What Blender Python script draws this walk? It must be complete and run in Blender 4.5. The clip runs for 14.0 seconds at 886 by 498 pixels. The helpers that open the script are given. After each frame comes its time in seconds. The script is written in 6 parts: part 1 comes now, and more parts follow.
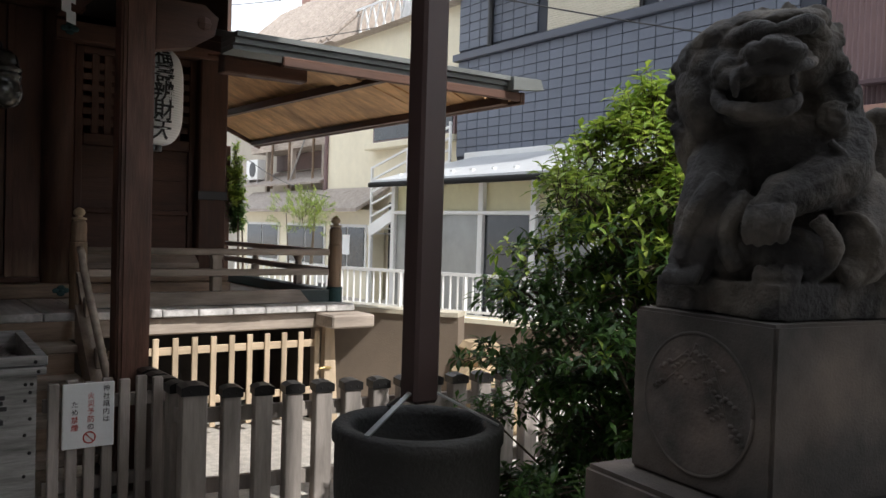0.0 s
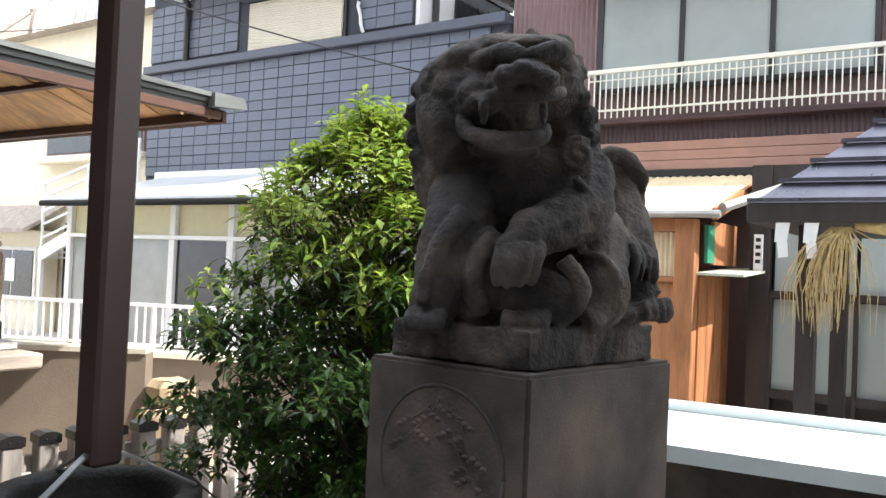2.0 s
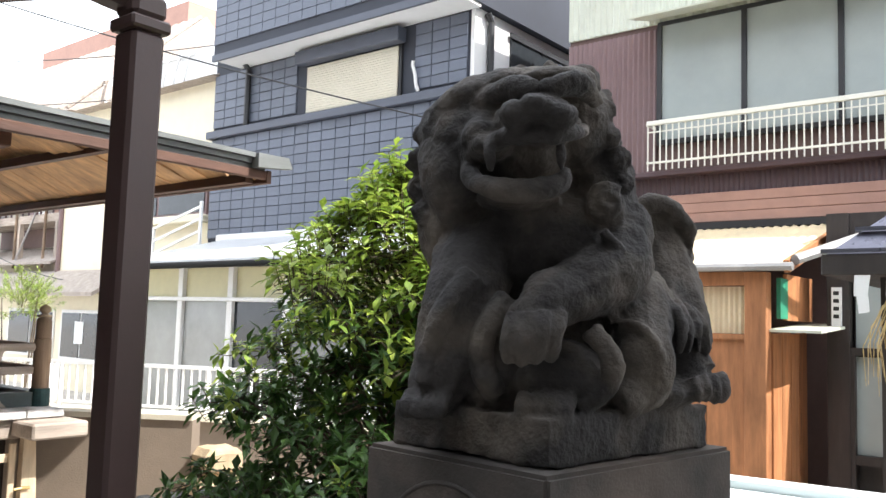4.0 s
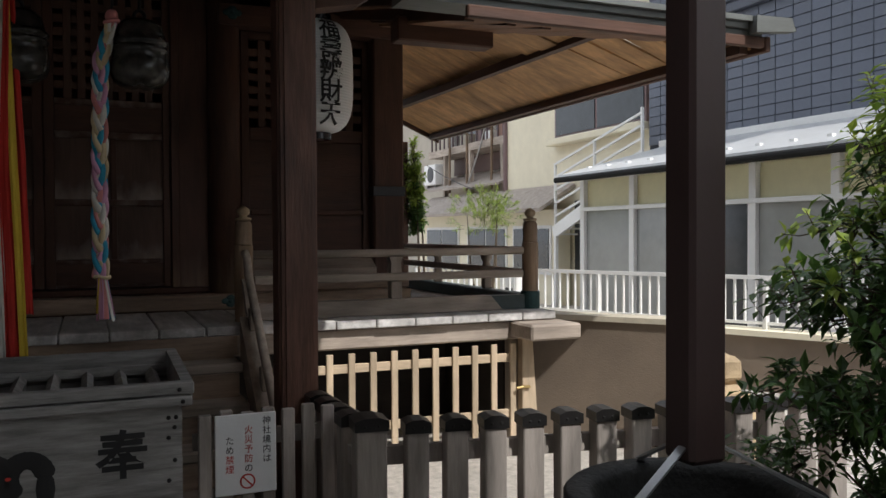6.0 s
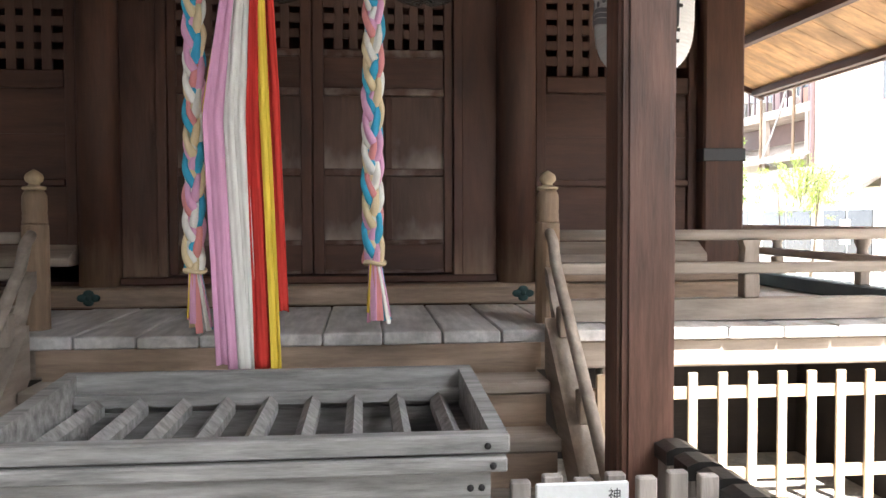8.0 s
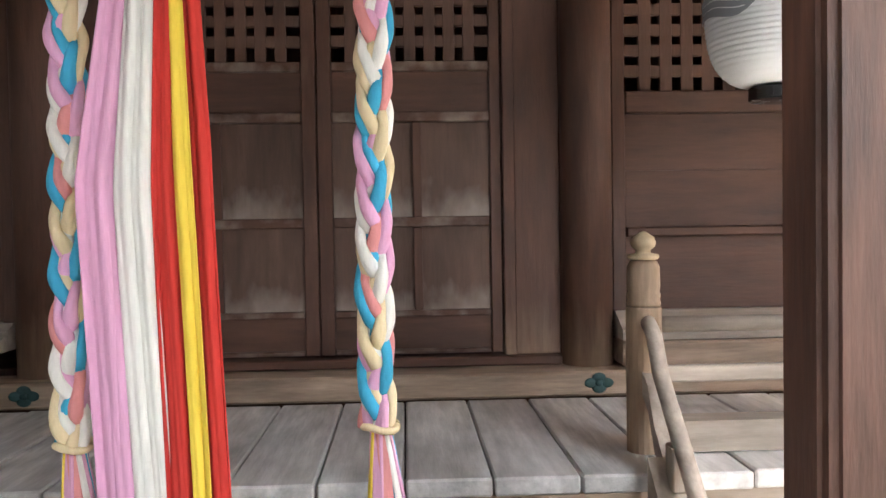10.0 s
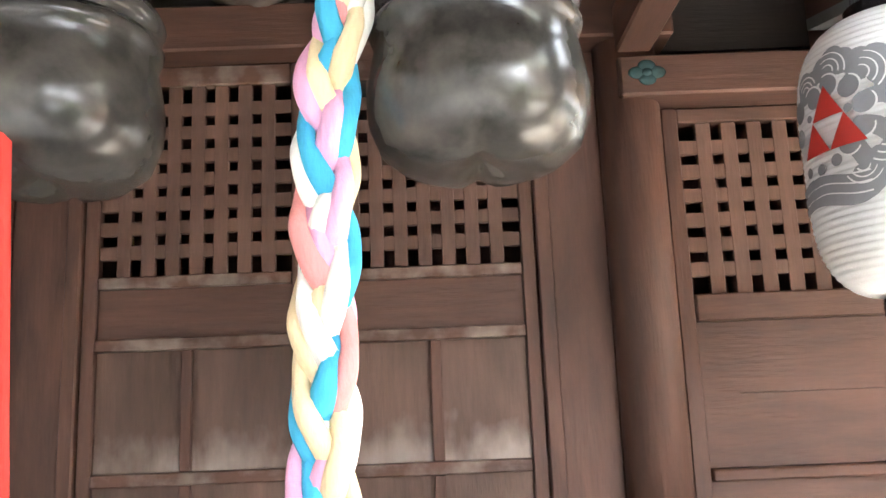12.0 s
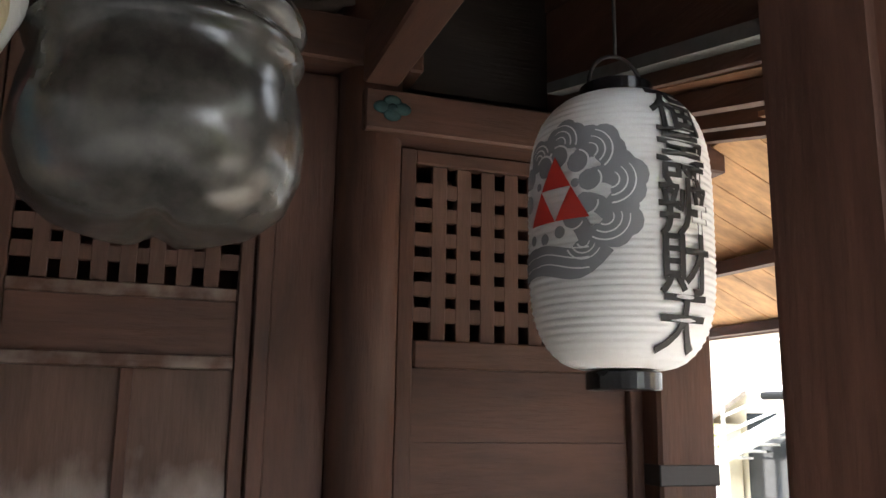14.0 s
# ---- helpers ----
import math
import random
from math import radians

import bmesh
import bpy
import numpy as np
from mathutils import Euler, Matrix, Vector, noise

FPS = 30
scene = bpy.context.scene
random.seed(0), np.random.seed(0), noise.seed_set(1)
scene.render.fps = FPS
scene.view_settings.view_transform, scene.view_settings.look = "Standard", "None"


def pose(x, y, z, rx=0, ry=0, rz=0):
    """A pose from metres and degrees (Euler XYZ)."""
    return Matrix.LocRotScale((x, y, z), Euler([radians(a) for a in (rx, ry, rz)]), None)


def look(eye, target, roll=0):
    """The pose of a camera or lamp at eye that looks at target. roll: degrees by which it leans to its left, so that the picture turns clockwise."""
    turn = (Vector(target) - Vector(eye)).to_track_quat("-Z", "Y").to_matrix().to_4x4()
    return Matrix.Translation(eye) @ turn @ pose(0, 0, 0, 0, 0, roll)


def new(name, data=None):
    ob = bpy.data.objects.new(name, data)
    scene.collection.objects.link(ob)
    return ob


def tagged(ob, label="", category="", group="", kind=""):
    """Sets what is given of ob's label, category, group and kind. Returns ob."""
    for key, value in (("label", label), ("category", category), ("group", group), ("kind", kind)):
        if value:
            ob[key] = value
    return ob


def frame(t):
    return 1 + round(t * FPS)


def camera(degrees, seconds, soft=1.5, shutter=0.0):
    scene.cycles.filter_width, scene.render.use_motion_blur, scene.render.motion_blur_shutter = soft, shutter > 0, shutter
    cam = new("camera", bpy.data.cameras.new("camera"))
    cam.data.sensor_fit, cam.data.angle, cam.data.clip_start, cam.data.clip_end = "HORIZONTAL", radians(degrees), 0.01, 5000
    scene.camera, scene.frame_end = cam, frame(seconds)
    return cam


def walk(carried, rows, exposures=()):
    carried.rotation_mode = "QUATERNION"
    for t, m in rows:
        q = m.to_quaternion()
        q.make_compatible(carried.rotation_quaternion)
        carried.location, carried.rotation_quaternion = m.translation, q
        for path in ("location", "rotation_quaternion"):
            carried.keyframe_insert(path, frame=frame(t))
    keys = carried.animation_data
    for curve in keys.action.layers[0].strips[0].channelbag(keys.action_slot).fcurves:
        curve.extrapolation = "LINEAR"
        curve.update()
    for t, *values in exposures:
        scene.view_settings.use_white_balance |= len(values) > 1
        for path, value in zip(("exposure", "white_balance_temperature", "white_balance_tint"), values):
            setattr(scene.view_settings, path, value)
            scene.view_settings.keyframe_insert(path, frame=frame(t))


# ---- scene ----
cam = camera(56.1, 14.0)
PATH = [
    (0, (-0.1, -6.614, 1.427), (1.052, -4.98, 1.378), 1.7),
    (0.5, (-0.03, -6.52, 1.437), (1.401, -5.122, 1.417), 1.4),
    (1, (-0.003, -6.455, 1.441), (1.555, -5.201, 1.468), 2.1),
    (1.5, (0.006, -6.416, 1.435), (1.617, -5.232, 1.453), 2.2),
    (2, (0.036, -6.392, 1.444), (1.692, -5.271, 1.485), 2.5),
    (2.2, (0.056, -6.386, 1.449), (1.717, -5.275, 1.505), 2.4),
    (4.3, (0.277, -6.342, 1.471), (1.805, -5.063, 1.647), 1.8),
    (4.5, (0.248, -6.347, 1.463), (1.748, -5.032, 1.611), 2.0),
    (5, (0.23, -6.207, 1.423), (1.509, -4.67, 1.482), 0.4),
    (5.5, (0.216, -5.957, 1.385), (1.262, -4.252, 1.401), -0.1),
    (6, (0.253, -5.697, 1.341), (1.036, -3.857, 1.301), -0.3),
    (6.5, (0.331, -5.373, 1.342), (0.821, -3.435, 1.396), -0.2),
    (7, (0.321, -5.054, 1.281), (0.648, -3.082, 1.209), 0.8),
    (7.5, (0.277, -4.706, 1.291), (0.51, -2.72, 1.232), 0.1),
    (7.7, (0.269, -4.611, 1.286), (0.474, -2.623, 1.211), 0.1),
    (9.8, (0.315, -3.495, 1.516), (0.451, -1.501, 1.451), -1.3),
    (10, (0.354, -3.394, 1.517), (0.442, -1.397, 1.464), -0.9),
    (10.5, (0.45, -3.206, 1.529), (0.476, -1.206, 1.515), 0.9),
    (11, (0.465, -2.999, 1.557), (0.505, -0.999, 1.565), 0.4),
    (11.5, (0.383, -2.796, 1.597), (0.474, -0.802, 1.752), -2.0),
    (12, (0.411, -2.717, 1.724), (0.432, -0.754, 2.101), -2.3),
    (12.5, (0.478, -2.701, 1.787), (0.499, -0.761, 2.273), -1.1),
    (13, (0.501, -2.639, 1.806), (0.718, -0.692, 2.208), 0.5),
    (13.5, (0.46, -2.592, 1.822), (0.943, -0.69, 2.193), 1.1),
    (14, (0.475, -2.583, 1.827), (1.106, -0.74, 2.213), 0.9),
]
walk(cam, [(t, look(eye, target, roll)) for t, eye, target, roll in PATH],
     [(0, 0.5), (0.7, 0.35), (1.5, 1.05), (2.2, 1.5), (4.3, 1.5), (5.0, 1.25), (5.5, 0.7), (6.0, 0.15), (6.5, 0.4), (7.0, 1.45), (7.7, 2.9), (9.8, 3.4), (10.5, 4.3), (11, 4.6), (11.5, 4.7), (12, 4.95), (12.5, 4.9), (13.2, 4.8), (13.5, 4.4), (14, 3.1)])

# ---- world, sun, exposure ----
world = bpy.data.worlds.new("sky_world")
scene.world = world
world.use_nodes = True
wn = world.node_tree.nodes
sky = wn.new("ShaderNodeTexSky")
sky.sky_type = "NISHITA"
sky.sun_disc = False
SUN_EL, SUN_AZ = radians(50), radians(168)
sky.sun_elevation, sky.sun_rotation = SUN_EL, SUN_AZ
sky.dust_density, sky.air_density, sky.ozone_density = 6.0, 1.0, 1.0
# thin bright cloud over most of the sky
cloud = wn.new("ShaderNodeTexNoise")
cloud.inputs["Scale"].default_value, cloud.inputs["Detail"].default_value = 2.2, 6
cover = wn.new("ShaderNodeMapRange")
cover.inputs["From Min"].default_value, cover.inputs["From Max"].default_value = 0.25, 0.6
cover.inputs["To Min"].default_value, cover.inputs["To Max"].default_value = 0.55, 0.95
veil = wn.new("ShaderNodeMix")
veil.data_type = "RGBA"
veil.inputs["B"].default_value = (8.8, 9.4, 10.3, 1)
sky_links = world.node_tree.links
sky_links.new(cloud.outputs["Fac"], cover.inputs["Value"])
sky_links.new(cover.outputs[0], veil.inputs["Factor"])
sky_links.new(sky.outputs[0], veil.inputs["A"])
sky_links.new(veil.outputs["Result"], wn["Background"].inputs[0])
wn["Background"].inputs[1].default_value = 0.13
sun = new("sun", bpy.data.lights.new("sun", "SUN"))
sun.data.energy, sun.data.angle, sun.data.color = 3.5, radians(0.6), (1.0, 0.97, 0.93)
sun_dir = Vector((math.sin(SUN_AZ) * math.cos(SUN_EL), math.cos(SUN_AZ) * math.cos(SUN_EL), math.sin(SUN_EL)))
sun.matrix_world = look((0, 0, 20), Vector((0, 0, 20)) - sun_dir)


# ---- builders ----
def part(name, bm, material, parent=None, label="", smooth=False):
    me = bpy.data.meshes.new(name)
    bm.normal_update()
    bm.to_mesh(me)
    bm.free()
    if smooth:
        me.polygons.foreach_set("use_smooth", [True] * len(me.polygons))
    me.materials.append(material)
    ob = new(name, me)
    if parent is not None:
        ob.parent = parent
        if parent.type == "EMPTY":
            ob.matrix_parent_inverse = Matrix.Translation(-parent.location)
    if label:
        ob["label"] = label
    return ob


def thing(name, at, label, category, group=""):
    ob = new(name)
    ob.empty_display_size = 0.1
    ob.location = at
    return tagged(ob, label, category, group)


def setting(name, bm, material, label="", smooth=False):
    return tagged(part(name, bm, material, None, label, smooth), label, "", "", "structure")


def cuboid(bm, x0, x1, y0, y1, z0, z1, bevel=0.0):
    vs = [bm.verts.new((x, y, z)) for x in (x0, x1) for y in (y0, y1) for z in (z0, z1)]
    fs = [bm.faces.new([vs[i] for i in q]) for q in
          ((0, 1, 3, 2), (4, 6, 7, 5), (0, 4, 5, 1), (2, 3, 7, 6), (0, 2, 6, 4), (1, 5, 7, 3))]
    if bevel:
        es = list({e for f in fs for e in f.edges})
        bmesh.ops.bevel(bm, geom=es, offset=bevel, segments=1, affect="EDGES")
    return bm


def block(x0, x1, y0, y1, z0, z1, bevel=0.0):
    return cuboid(bmesh.new(), x0, x1, y0, y1, z0, z1, bevel)


def beam(bm, a, b, w, h, bevel=0.0, up=(0, 0, 1)):
    """A bar of width w and height h from a to b."""
    a, b = Vector(a), Vector(b)
    d = (b - a).normalized()
    side = d.cross(Vector(up))
    side = side.normalized() if side.length > 1e-4 else Vector((1, 0, 0))
    top = side.cross(d)
    vs = [bm.verts.new(p + side * (sx * w / 2) + top * (sz * h / 2)) for p in (a, b) for sx in (-1, 1) for sz in (-1, 1)]
    fs = [bm.faces.new([vs[i] for i in q]) for q in
          ((0, 1, 3, 2), (4, 6, 7, 5), (0, 4, 5, 1), (2, 3, 7, 6), (0, 2, 6, 4), (1, 5, 7, 3))]
    if bevel:
        bmesh.ops.bevel(bm, geom=list({e for f in fs for e in f.edges}), offset=bevel, segments=1, affect="EDGES")
    bmesh.ops.recalc_face_normals(bm, faces=bm.faces[:])
    return bm


def bar(a, b, w, h, bevel=0.0, up=(0, 0, 1)):
    return beam(bmesh.new(), a, b, w, h, bevel, up)


def tube(bm, pts, radii, n=10, cap=True):
    """A round tube through pts; radii one number or one for each point."""
    pts = [Vector(p) for p in pts]
    radii = radii if isinstance(radii, (list, tuple)) else [radii] * len(pts)
    rings = []
    side = None
    for i, p in enumerate(pts):
        d = (pts[min(i + 1, len(pts) - 1)] - pts[max(i - 1, 0)]).normalized()
        if side is None:
            side = d.orthogonal().normalized()
        side = (side - d * side.dot(d)).normalized()
        other = d.cross(side)
        rings.append([bm.verts.new(p + (side * math.cos(k * 2 * math.pi / n) + other * math.sin(k * 2 * math.pi / n)) * radii[i]) for k in range(n)])
    for r, s in zip(rings, rings[1:]):
        for k in range(n):
            bm.faces.new((r[k], r[(k + 1) % n], s[(k + 1) % n], s[k]))
    if cap:
        bm.faces.new(rings[0][::-1])
        bm.faces.new(rings[-1])
    return bm


def lathe(bm, profile, centre=(0, 0, 0), n=24):
    """profile: (radius, height) pairs turned about the upright axis."""
    c = Vector(centre)
    rings = [[bm.verts.new(c + Vector((r * math.cos(k * 2 * math.pi / n), r * math.sin(k * 2 * math.pi / n), z))) for k in range(n)]
             for r, z in profile]
    for a, b in zip(rings, rings[1:]):
        for k in range(n):
            bm.faces.new((a[k], a[(k + 1) % n], b[(k + 1) % n], b[k]))
    bm.faces.new(rings[0][::-1])
    bm.faces.new(rings[-1])
    return bm


def prism(bm, outline, axis, lo, hi):
    """An outline of pairs in the plane across axis, made solid from lo to hi."""
    def at(p, v):
        q = list(p)
        q.insert("xyz".index(axis), v)
        return bm.verts.new(q)
    a, b = [at(p, lo) for p in outline], [at(p, hi) for p in outline]
    n = len(a)
    for k in range(n):
        bm.faces.new((a[k], a[(k + 1) % n], b[(k + 1) % n], b[k]))
    bm.faces.new(a[::-1])
    bm.faces.new(b)
    bmesh.ops.recalc_face_normals(bm, faces=bm.faces[:])
    return bm


def ball(bm, m, u=12, v=8):
    """A unit sphere under the matrix m, added vertex by vertex."""
    top, low = bm.verts.new(m @ Vector((0, 0, 1))), bm.verts.new(m @ Vector((0, 0, -1)))
    rings = []
    for k in range(1, v):
        a = math.pi * k / v
        rings.append([bm.verts.new(m @ Vector((math.sin(a) * math.cos(2 * math.pi * q / u), math.sin(a) * math.sin(2 * math.pi * q / u), math.cos(a)))) for q in range(u)])
    for q in range(u):
        n = (q + 1) % u
        bm.faces.new((top, rings[0][q], rings[0][n]))
        bm.faces.new((low, rings[-1][n], rings[-1][q]))
        for r, s_ in zip(rings, rings[1:]):
            bm.faces.new((r[q], s_[q], s_[n], r[n]))
    return bm


def blob(bm, at, r, turn=(0, 0, 0), u=12, v=8):
    return ball(bm, Matrix.LocRotScale(at, Euler([radians(a) for a in turn]), r if isinstance(r, tuple) else (r, r, r)), u, v)


# ---- materials ----
def material(name, colour, rough=0.7, metal=0.0, spread=0.25, size=6.0, stretch=(1, 1, 1), bump=0.15, fine=60.0, stain=0.3,
             stain_colour=None, stain_size=1.2, random_tone=0.0, spec=0.5, blotch=0.0, blotch_stretch=(1, 1, 1)):
    """Base colour with grain (noise at size, stretched), larger stains and fine relief."""
    m = bpy.data.materials.new(name)
    m.use_nodes = True
    nt, lk = m.node_tree, m.node_tree.links
    bsdf = nt.nodes["Principled BSDF"]
    co = nt.nodes.new("ShaderNodeTexCoord")
    mp = nt.nodes.new("ShaderNodeMapping")
    mp.inputs["Scale"].default_value = stretch
    lk.new(co.outputs["Object"], mp.inputs["Vector"])
    n1 = nt.nodes.new("ShaderNodeTexNoise")
    n1.inputs["Scale"].default_value, n1.inputs["Detail"].default_value, n1.inputs["Roughness"].default_value = size, 6, 0.65
    lk.new(mp.outputs[0], n1.inputs["Vector"])
    ramp = nt.nodes.new("ShaderNodeValToRGB")
    c = Vector(colour)
    ramp.color_ramp.elements[0].position, ramp.color_ramp.elements[1].position = 0.3, 0.72
    ramp.color_ramp.elements[0].color = (*(c * (1 - spread)), 1)
    ramp.color_ramp.elements[1].color = (*(c * (1 + spread)), 1)
    lk.new(n1.outputs["Fac"], ramp.inputs["Fac"])
    n2 = nt.nodes.new("ShaderNodeTexNoise")
    n2.inputs["Scale"].default_value, n2.inputs["Detail"].default_value = stain_size, 5
    lk.new(co.outputs["Object"], n2.inputs["Vector"])
    sr = nt.nodes.new("ShaderNodeMapRange")
    sr.inputs["From Min"].default_value, sr.inputs["From Max"].default_value = 0.45, 0.75
    sr.inputs["To Max"].default_value = stain
    lk.new(n2.outputs["Fac"], sr.inputs["Value"])
    mix = nt.nodes.new("ShaderNodeMix")
    mix.data_type = "RGBA"
    mix.inputs["B"].default_value = (*(stain_colour or tuple(c * 0.45)), 1)
    lk.new(sr.outputs[0], mix.inputs["Factor"])
    lk.new(ramp.outputs[0], mix.inputs["A"])
    out = mix.outputs["Result"]
    if blotch:
        bmap = nt.nodes.new("ShaderNodeMapping")
        bmap.inputs["Scale"].default_value = blotch_stretch
        lk.new(co.outputs["Object"], bmap.inputs["Vector"])
        bn = nt.nodes.new("ShaderNodeTexNoise")
        bn.inputs["Scale"].default_value, bn.inputs["Detail"].default_value, bn.inputs["Distortion"].default_value = 5.0, 5, 0.6
        lk.new(bmap.outputs[0], bn.inputs["Vector"])
        br = nt.nodes.new("ShaderNodeMapRange")
        br.inputs["From Min"].default_value, br.inputs["From Max"].default_value = 0.3, 0.7
        br.inputs["To Min"].default_value, br.inputs["To Max"].default_value = 1 - blotch, 1 + blotch
        lk.new(bn.outputs["Fac"], br.inputs["Value"])
        tone = nt.nodes.new("ShaderNodeHueSaturation")
        lk.new(br.outputs[0], tone.inputs["Value"])
        lk.new(out, tone.inputs["Color"])
        out = tone.outputs[0]
    if random_tone:
        info = nt.nodes.new("ShaderNodeObjectInfo")
        hsv = nt.nodes.new("ShaderNodeHueSaturation")
        rr = nt.nodes.new("ShaderNodeMapRange")
        rr.inputs["To Min"].default_value, rr.inputs["To Max"].default_value = 1 - random_tone, 1 + random_tone
        lk.new(info.outputs["Random"], rr.inputs["Value"])
        lk.new(rr.outputs[0], hsv.inputs["Value"])
        lk.new(out, hsv.inputs["Color"])
        out = hsv.outputs[0]
    lk.new(out, bsdf.inputs["Base Color"])
    rm = nt.nodes.new("ShaderNodeMapRange")
    rm.inputs["To Min"].default_value, rm.inputs["To Max"].default_value = max(0.03, rough - 0.1), min(1, rough + 0.1)
    lk.new(n1.outputs["Fac"], rm.inputs["Value"])
    lk.new(rm.outputs[0], bsdf.inputs["Roughness"])
    bsdf.inputs["Metallic"].default_value = metal
    bsdf.inputs["Specular IOR Level"].default_value = spec
    if bump:
        n3 = nt.nodes.new("ShaderNodeTexNoise")
        n3.inputs["Scale"].default_value, n3.inputs["Detail"].default_value = fine, 4
        lk.new(mp.outputs[0], n3.inputs["Vector"])
        add = nt.nodes.new("ShaderNodeMath")
        lk.new(n1.outputs["Fac"], add.inputs[0])
        lk.new(n3.outputs["Fac"], add.inputs[1])
        bp = nt.nodes.new("ShaderNodeBump")
        bp.inputs["Strength"].default_value, bp.inputs["Distance"].default_value = bump, 0.01
        lk.new(add.outputs[0], bp.inputs["Height"])
        lk.new(bp.outputs[0], bsdf.inputs["Normal"])
    return m


def wood(name, colour, axis="z", rough=0.65, **more):
    s = {"x": (0.12, 1, 1), "y": (1, 0.12, 1), "z": (1, 1, 0.12)}[axis]
    more = {"size": 26.0, "fine": 90.0, "spread": 0.26, "bump": 0.2, "stain": 0.4, "blotch": 0.32,
            "blotch_stretch": tuple(1.0 if v == 1 else 0.3 for v in s), **more}
    return material(name, colour, rough, stretch=s, **more)


OLD = (0.092, 0.043, 0.028)
old_z, old_x, old_y = (wood("old_dark_wood_" + a, OLD, a) for a in "zxy")
worn_x = wood("worn_rail_wood", OLD, "x", stain=0.75, stain_colour=(0.30, 0.25, 0.21), stain_size=9)
GREY = (0.37, 0.31, 0.26)
grey_z, grey_x, grey_y = (wood("weathered_wood_" + a, GREY, a, 0.8) for a in "zxy")
pale_z, pale_x = (wood("pale_wood_" + a, (0.56, 0.44, 0.31), a, 0.75, spread=0.2) for a in "zx")
# old wood darkened to carry the shade under roofs and floors
shaded_x = wood("shaded_wood", (0.03, 0.022, 0.018), "x")
deck_y = wood("deck_wood", (0.58, 0.565, 0.55), "y", 0.75)
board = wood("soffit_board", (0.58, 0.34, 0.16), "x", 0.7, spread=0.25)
# darker copy of the soffit board, with the front eave's shade in its colour
shaded_board_y = wood("soffit_board_shaded", (0.24, 0.12, 0.065), "y", 0.7, spread=0.25)
fence_wood = wood("fence_wood", (0.36, 0.32, 0.29), "z", 0.85, random_tone=0.15)
stone = material("dark_stone", (0.034, 0.031, 0.030), 0.85, spread=0.6, size=13, blotch=0.45, bump=0.4, fine=140, stain=0.95, stain_colour=(0.19, 0.16, 0.13), stain_size=7)
plinth_stone = material("plinth_stone", (0.06, 0.053, 0.048), 0.85, spread=0.35, size=10, bump=0.2, fine=190, stain=0.6, stain_colour=(0.24, 0.18, 0.145), stain_size=4, blotch=0.3)
roundel_stone = material("roundel_stone", (0.068, 0.058, 0.052), 0.85, spread=0.45, size=12, bump=0.3, fine=120, stain=0.7, stain_colour=(0.17, 0.125, 0.105), stain_size=9, blotch=0.35)
gravel = material("ground_earth", (0.50, 0.465, 0.42), 0.95, spread=0.3, size=20, bump=0.6, fine=160, stain=0.4)
concrete = material("tan_concrete", (0.21, 0.165, 0.125), 0.9, spread=0.12, size=4, bump=0.2, fine=90, stain=0.35)
navy = material("slate_blue_cladding", (0.12, 0.137, 0.178), 0.55, spread=0.1, size=40, bump=0.25, fine=120, stain=0.1, random_tone=0.06)
navy_dark = material("cladding_joint", (0.04, 0.045, 0.06), 0.8, spread=0.1, bump=0)
white_paint = material("white_paint", (0.78, 0.78, 0.77), 0.5, spread=0.04, size=8, bump=0.03, stain=0.12, stain_colour=(0.6, 0.58, 0.54))
cream = material("cream_render", (0.78, 0.72, 0.56), 0.9, spread=0.05, size=5, bump=0.15, fine=120, stain=0.2, stain_colour=(0.6, 0.54, 0.42))
brown_metal = material("brown_metal", (0.065, 0.038, 0.035), 0.5, spread=0.1, size=5, bump=0.05, stain=0.2)
black_metal = material("black_metal", (0.02, 0.02, 0.022), 0.45, spread=0.1, bump=0.05, stain=0.1)
orange_wood = wood("orange_wood", (0.40, 0.17, 0.07), "z", 0.6, spread=0.25, stain=0.2)
yellow_plastic = material("yellow_corrugated", (0.72, 0.60, 0.40), 0.5, spread=0.15, size=3, bump=0.05, stain=0.3)


pillar_wood = wood("pillar_wood", (0.135, 0.066, 0.046), "z", 0.6, spread=0.45, stain=0.3)
base_wood = wood("base_beam_wood", (0.34, 0.25, 0.185), "x", 0.75, spread=0.35)
lattice_wood = wood("lattice_wood", (0.115, 0.060, 0.042), "z", 0.7)
newel_wood = wood("newel_wood", (0.24, 0.165, 0.11), "z", 0.75, spread=0.3)
cap_wood = wood("cap_wood", (0.40, 0.30, 0.19), "z", 0.7, spread=0.25)
dark_end = material("dark_metal_sheet", (0.06, 0.075, 0.075), 0.55, 0.3, stain=0.4, stain_colour=(0.08, 0.2, 0.2))
verdigris = material("verdigris_copper", (0.03, 0.075, 0.075), 0.6, 0.3, spread=0.3, size=30, stain=0.5, stain_colour=(0.03, 0.05, 0.06), stain_size=12)
roof_grey = material("grey_copper_roof", (0.17, 0.18, 0.175), 0.5, 0.3, spread=0.25, size=8, stretch=(0.3, 1, 1), stain=0.4)
door_panel = wood("door_panel_wood", (0.11, 0.064, 0.046), "z", 0.7)
_nt = door_panel.node_tree
_pb = _nt.nodes["Principled BSDF"]
_old = _pb.inputs["Base Color"].links[0].from_socket
_tc = _nt.nodes.new("ShaderNodeTexCoord")
_sep = _nt.nodes.new("ShaderNodeSeparateXYZ")
_nt.links.new(_tc.outputs["Generated"], _sep.inputs[0])
_ns = _nt.nodes.new("ShaderNodeTexNoise")
_ns.inputs["Scale"].default_value, _ns.inputs["Detail"].default_value = 9, 7
_mp = _nt.nodes.new("ShaderNodeMapping")
_mp.inputs["Scale"].default_value = (1, 1, 0.6)
_nt.links.new(_tc.outputs["Object"], _mp.inputs[0])
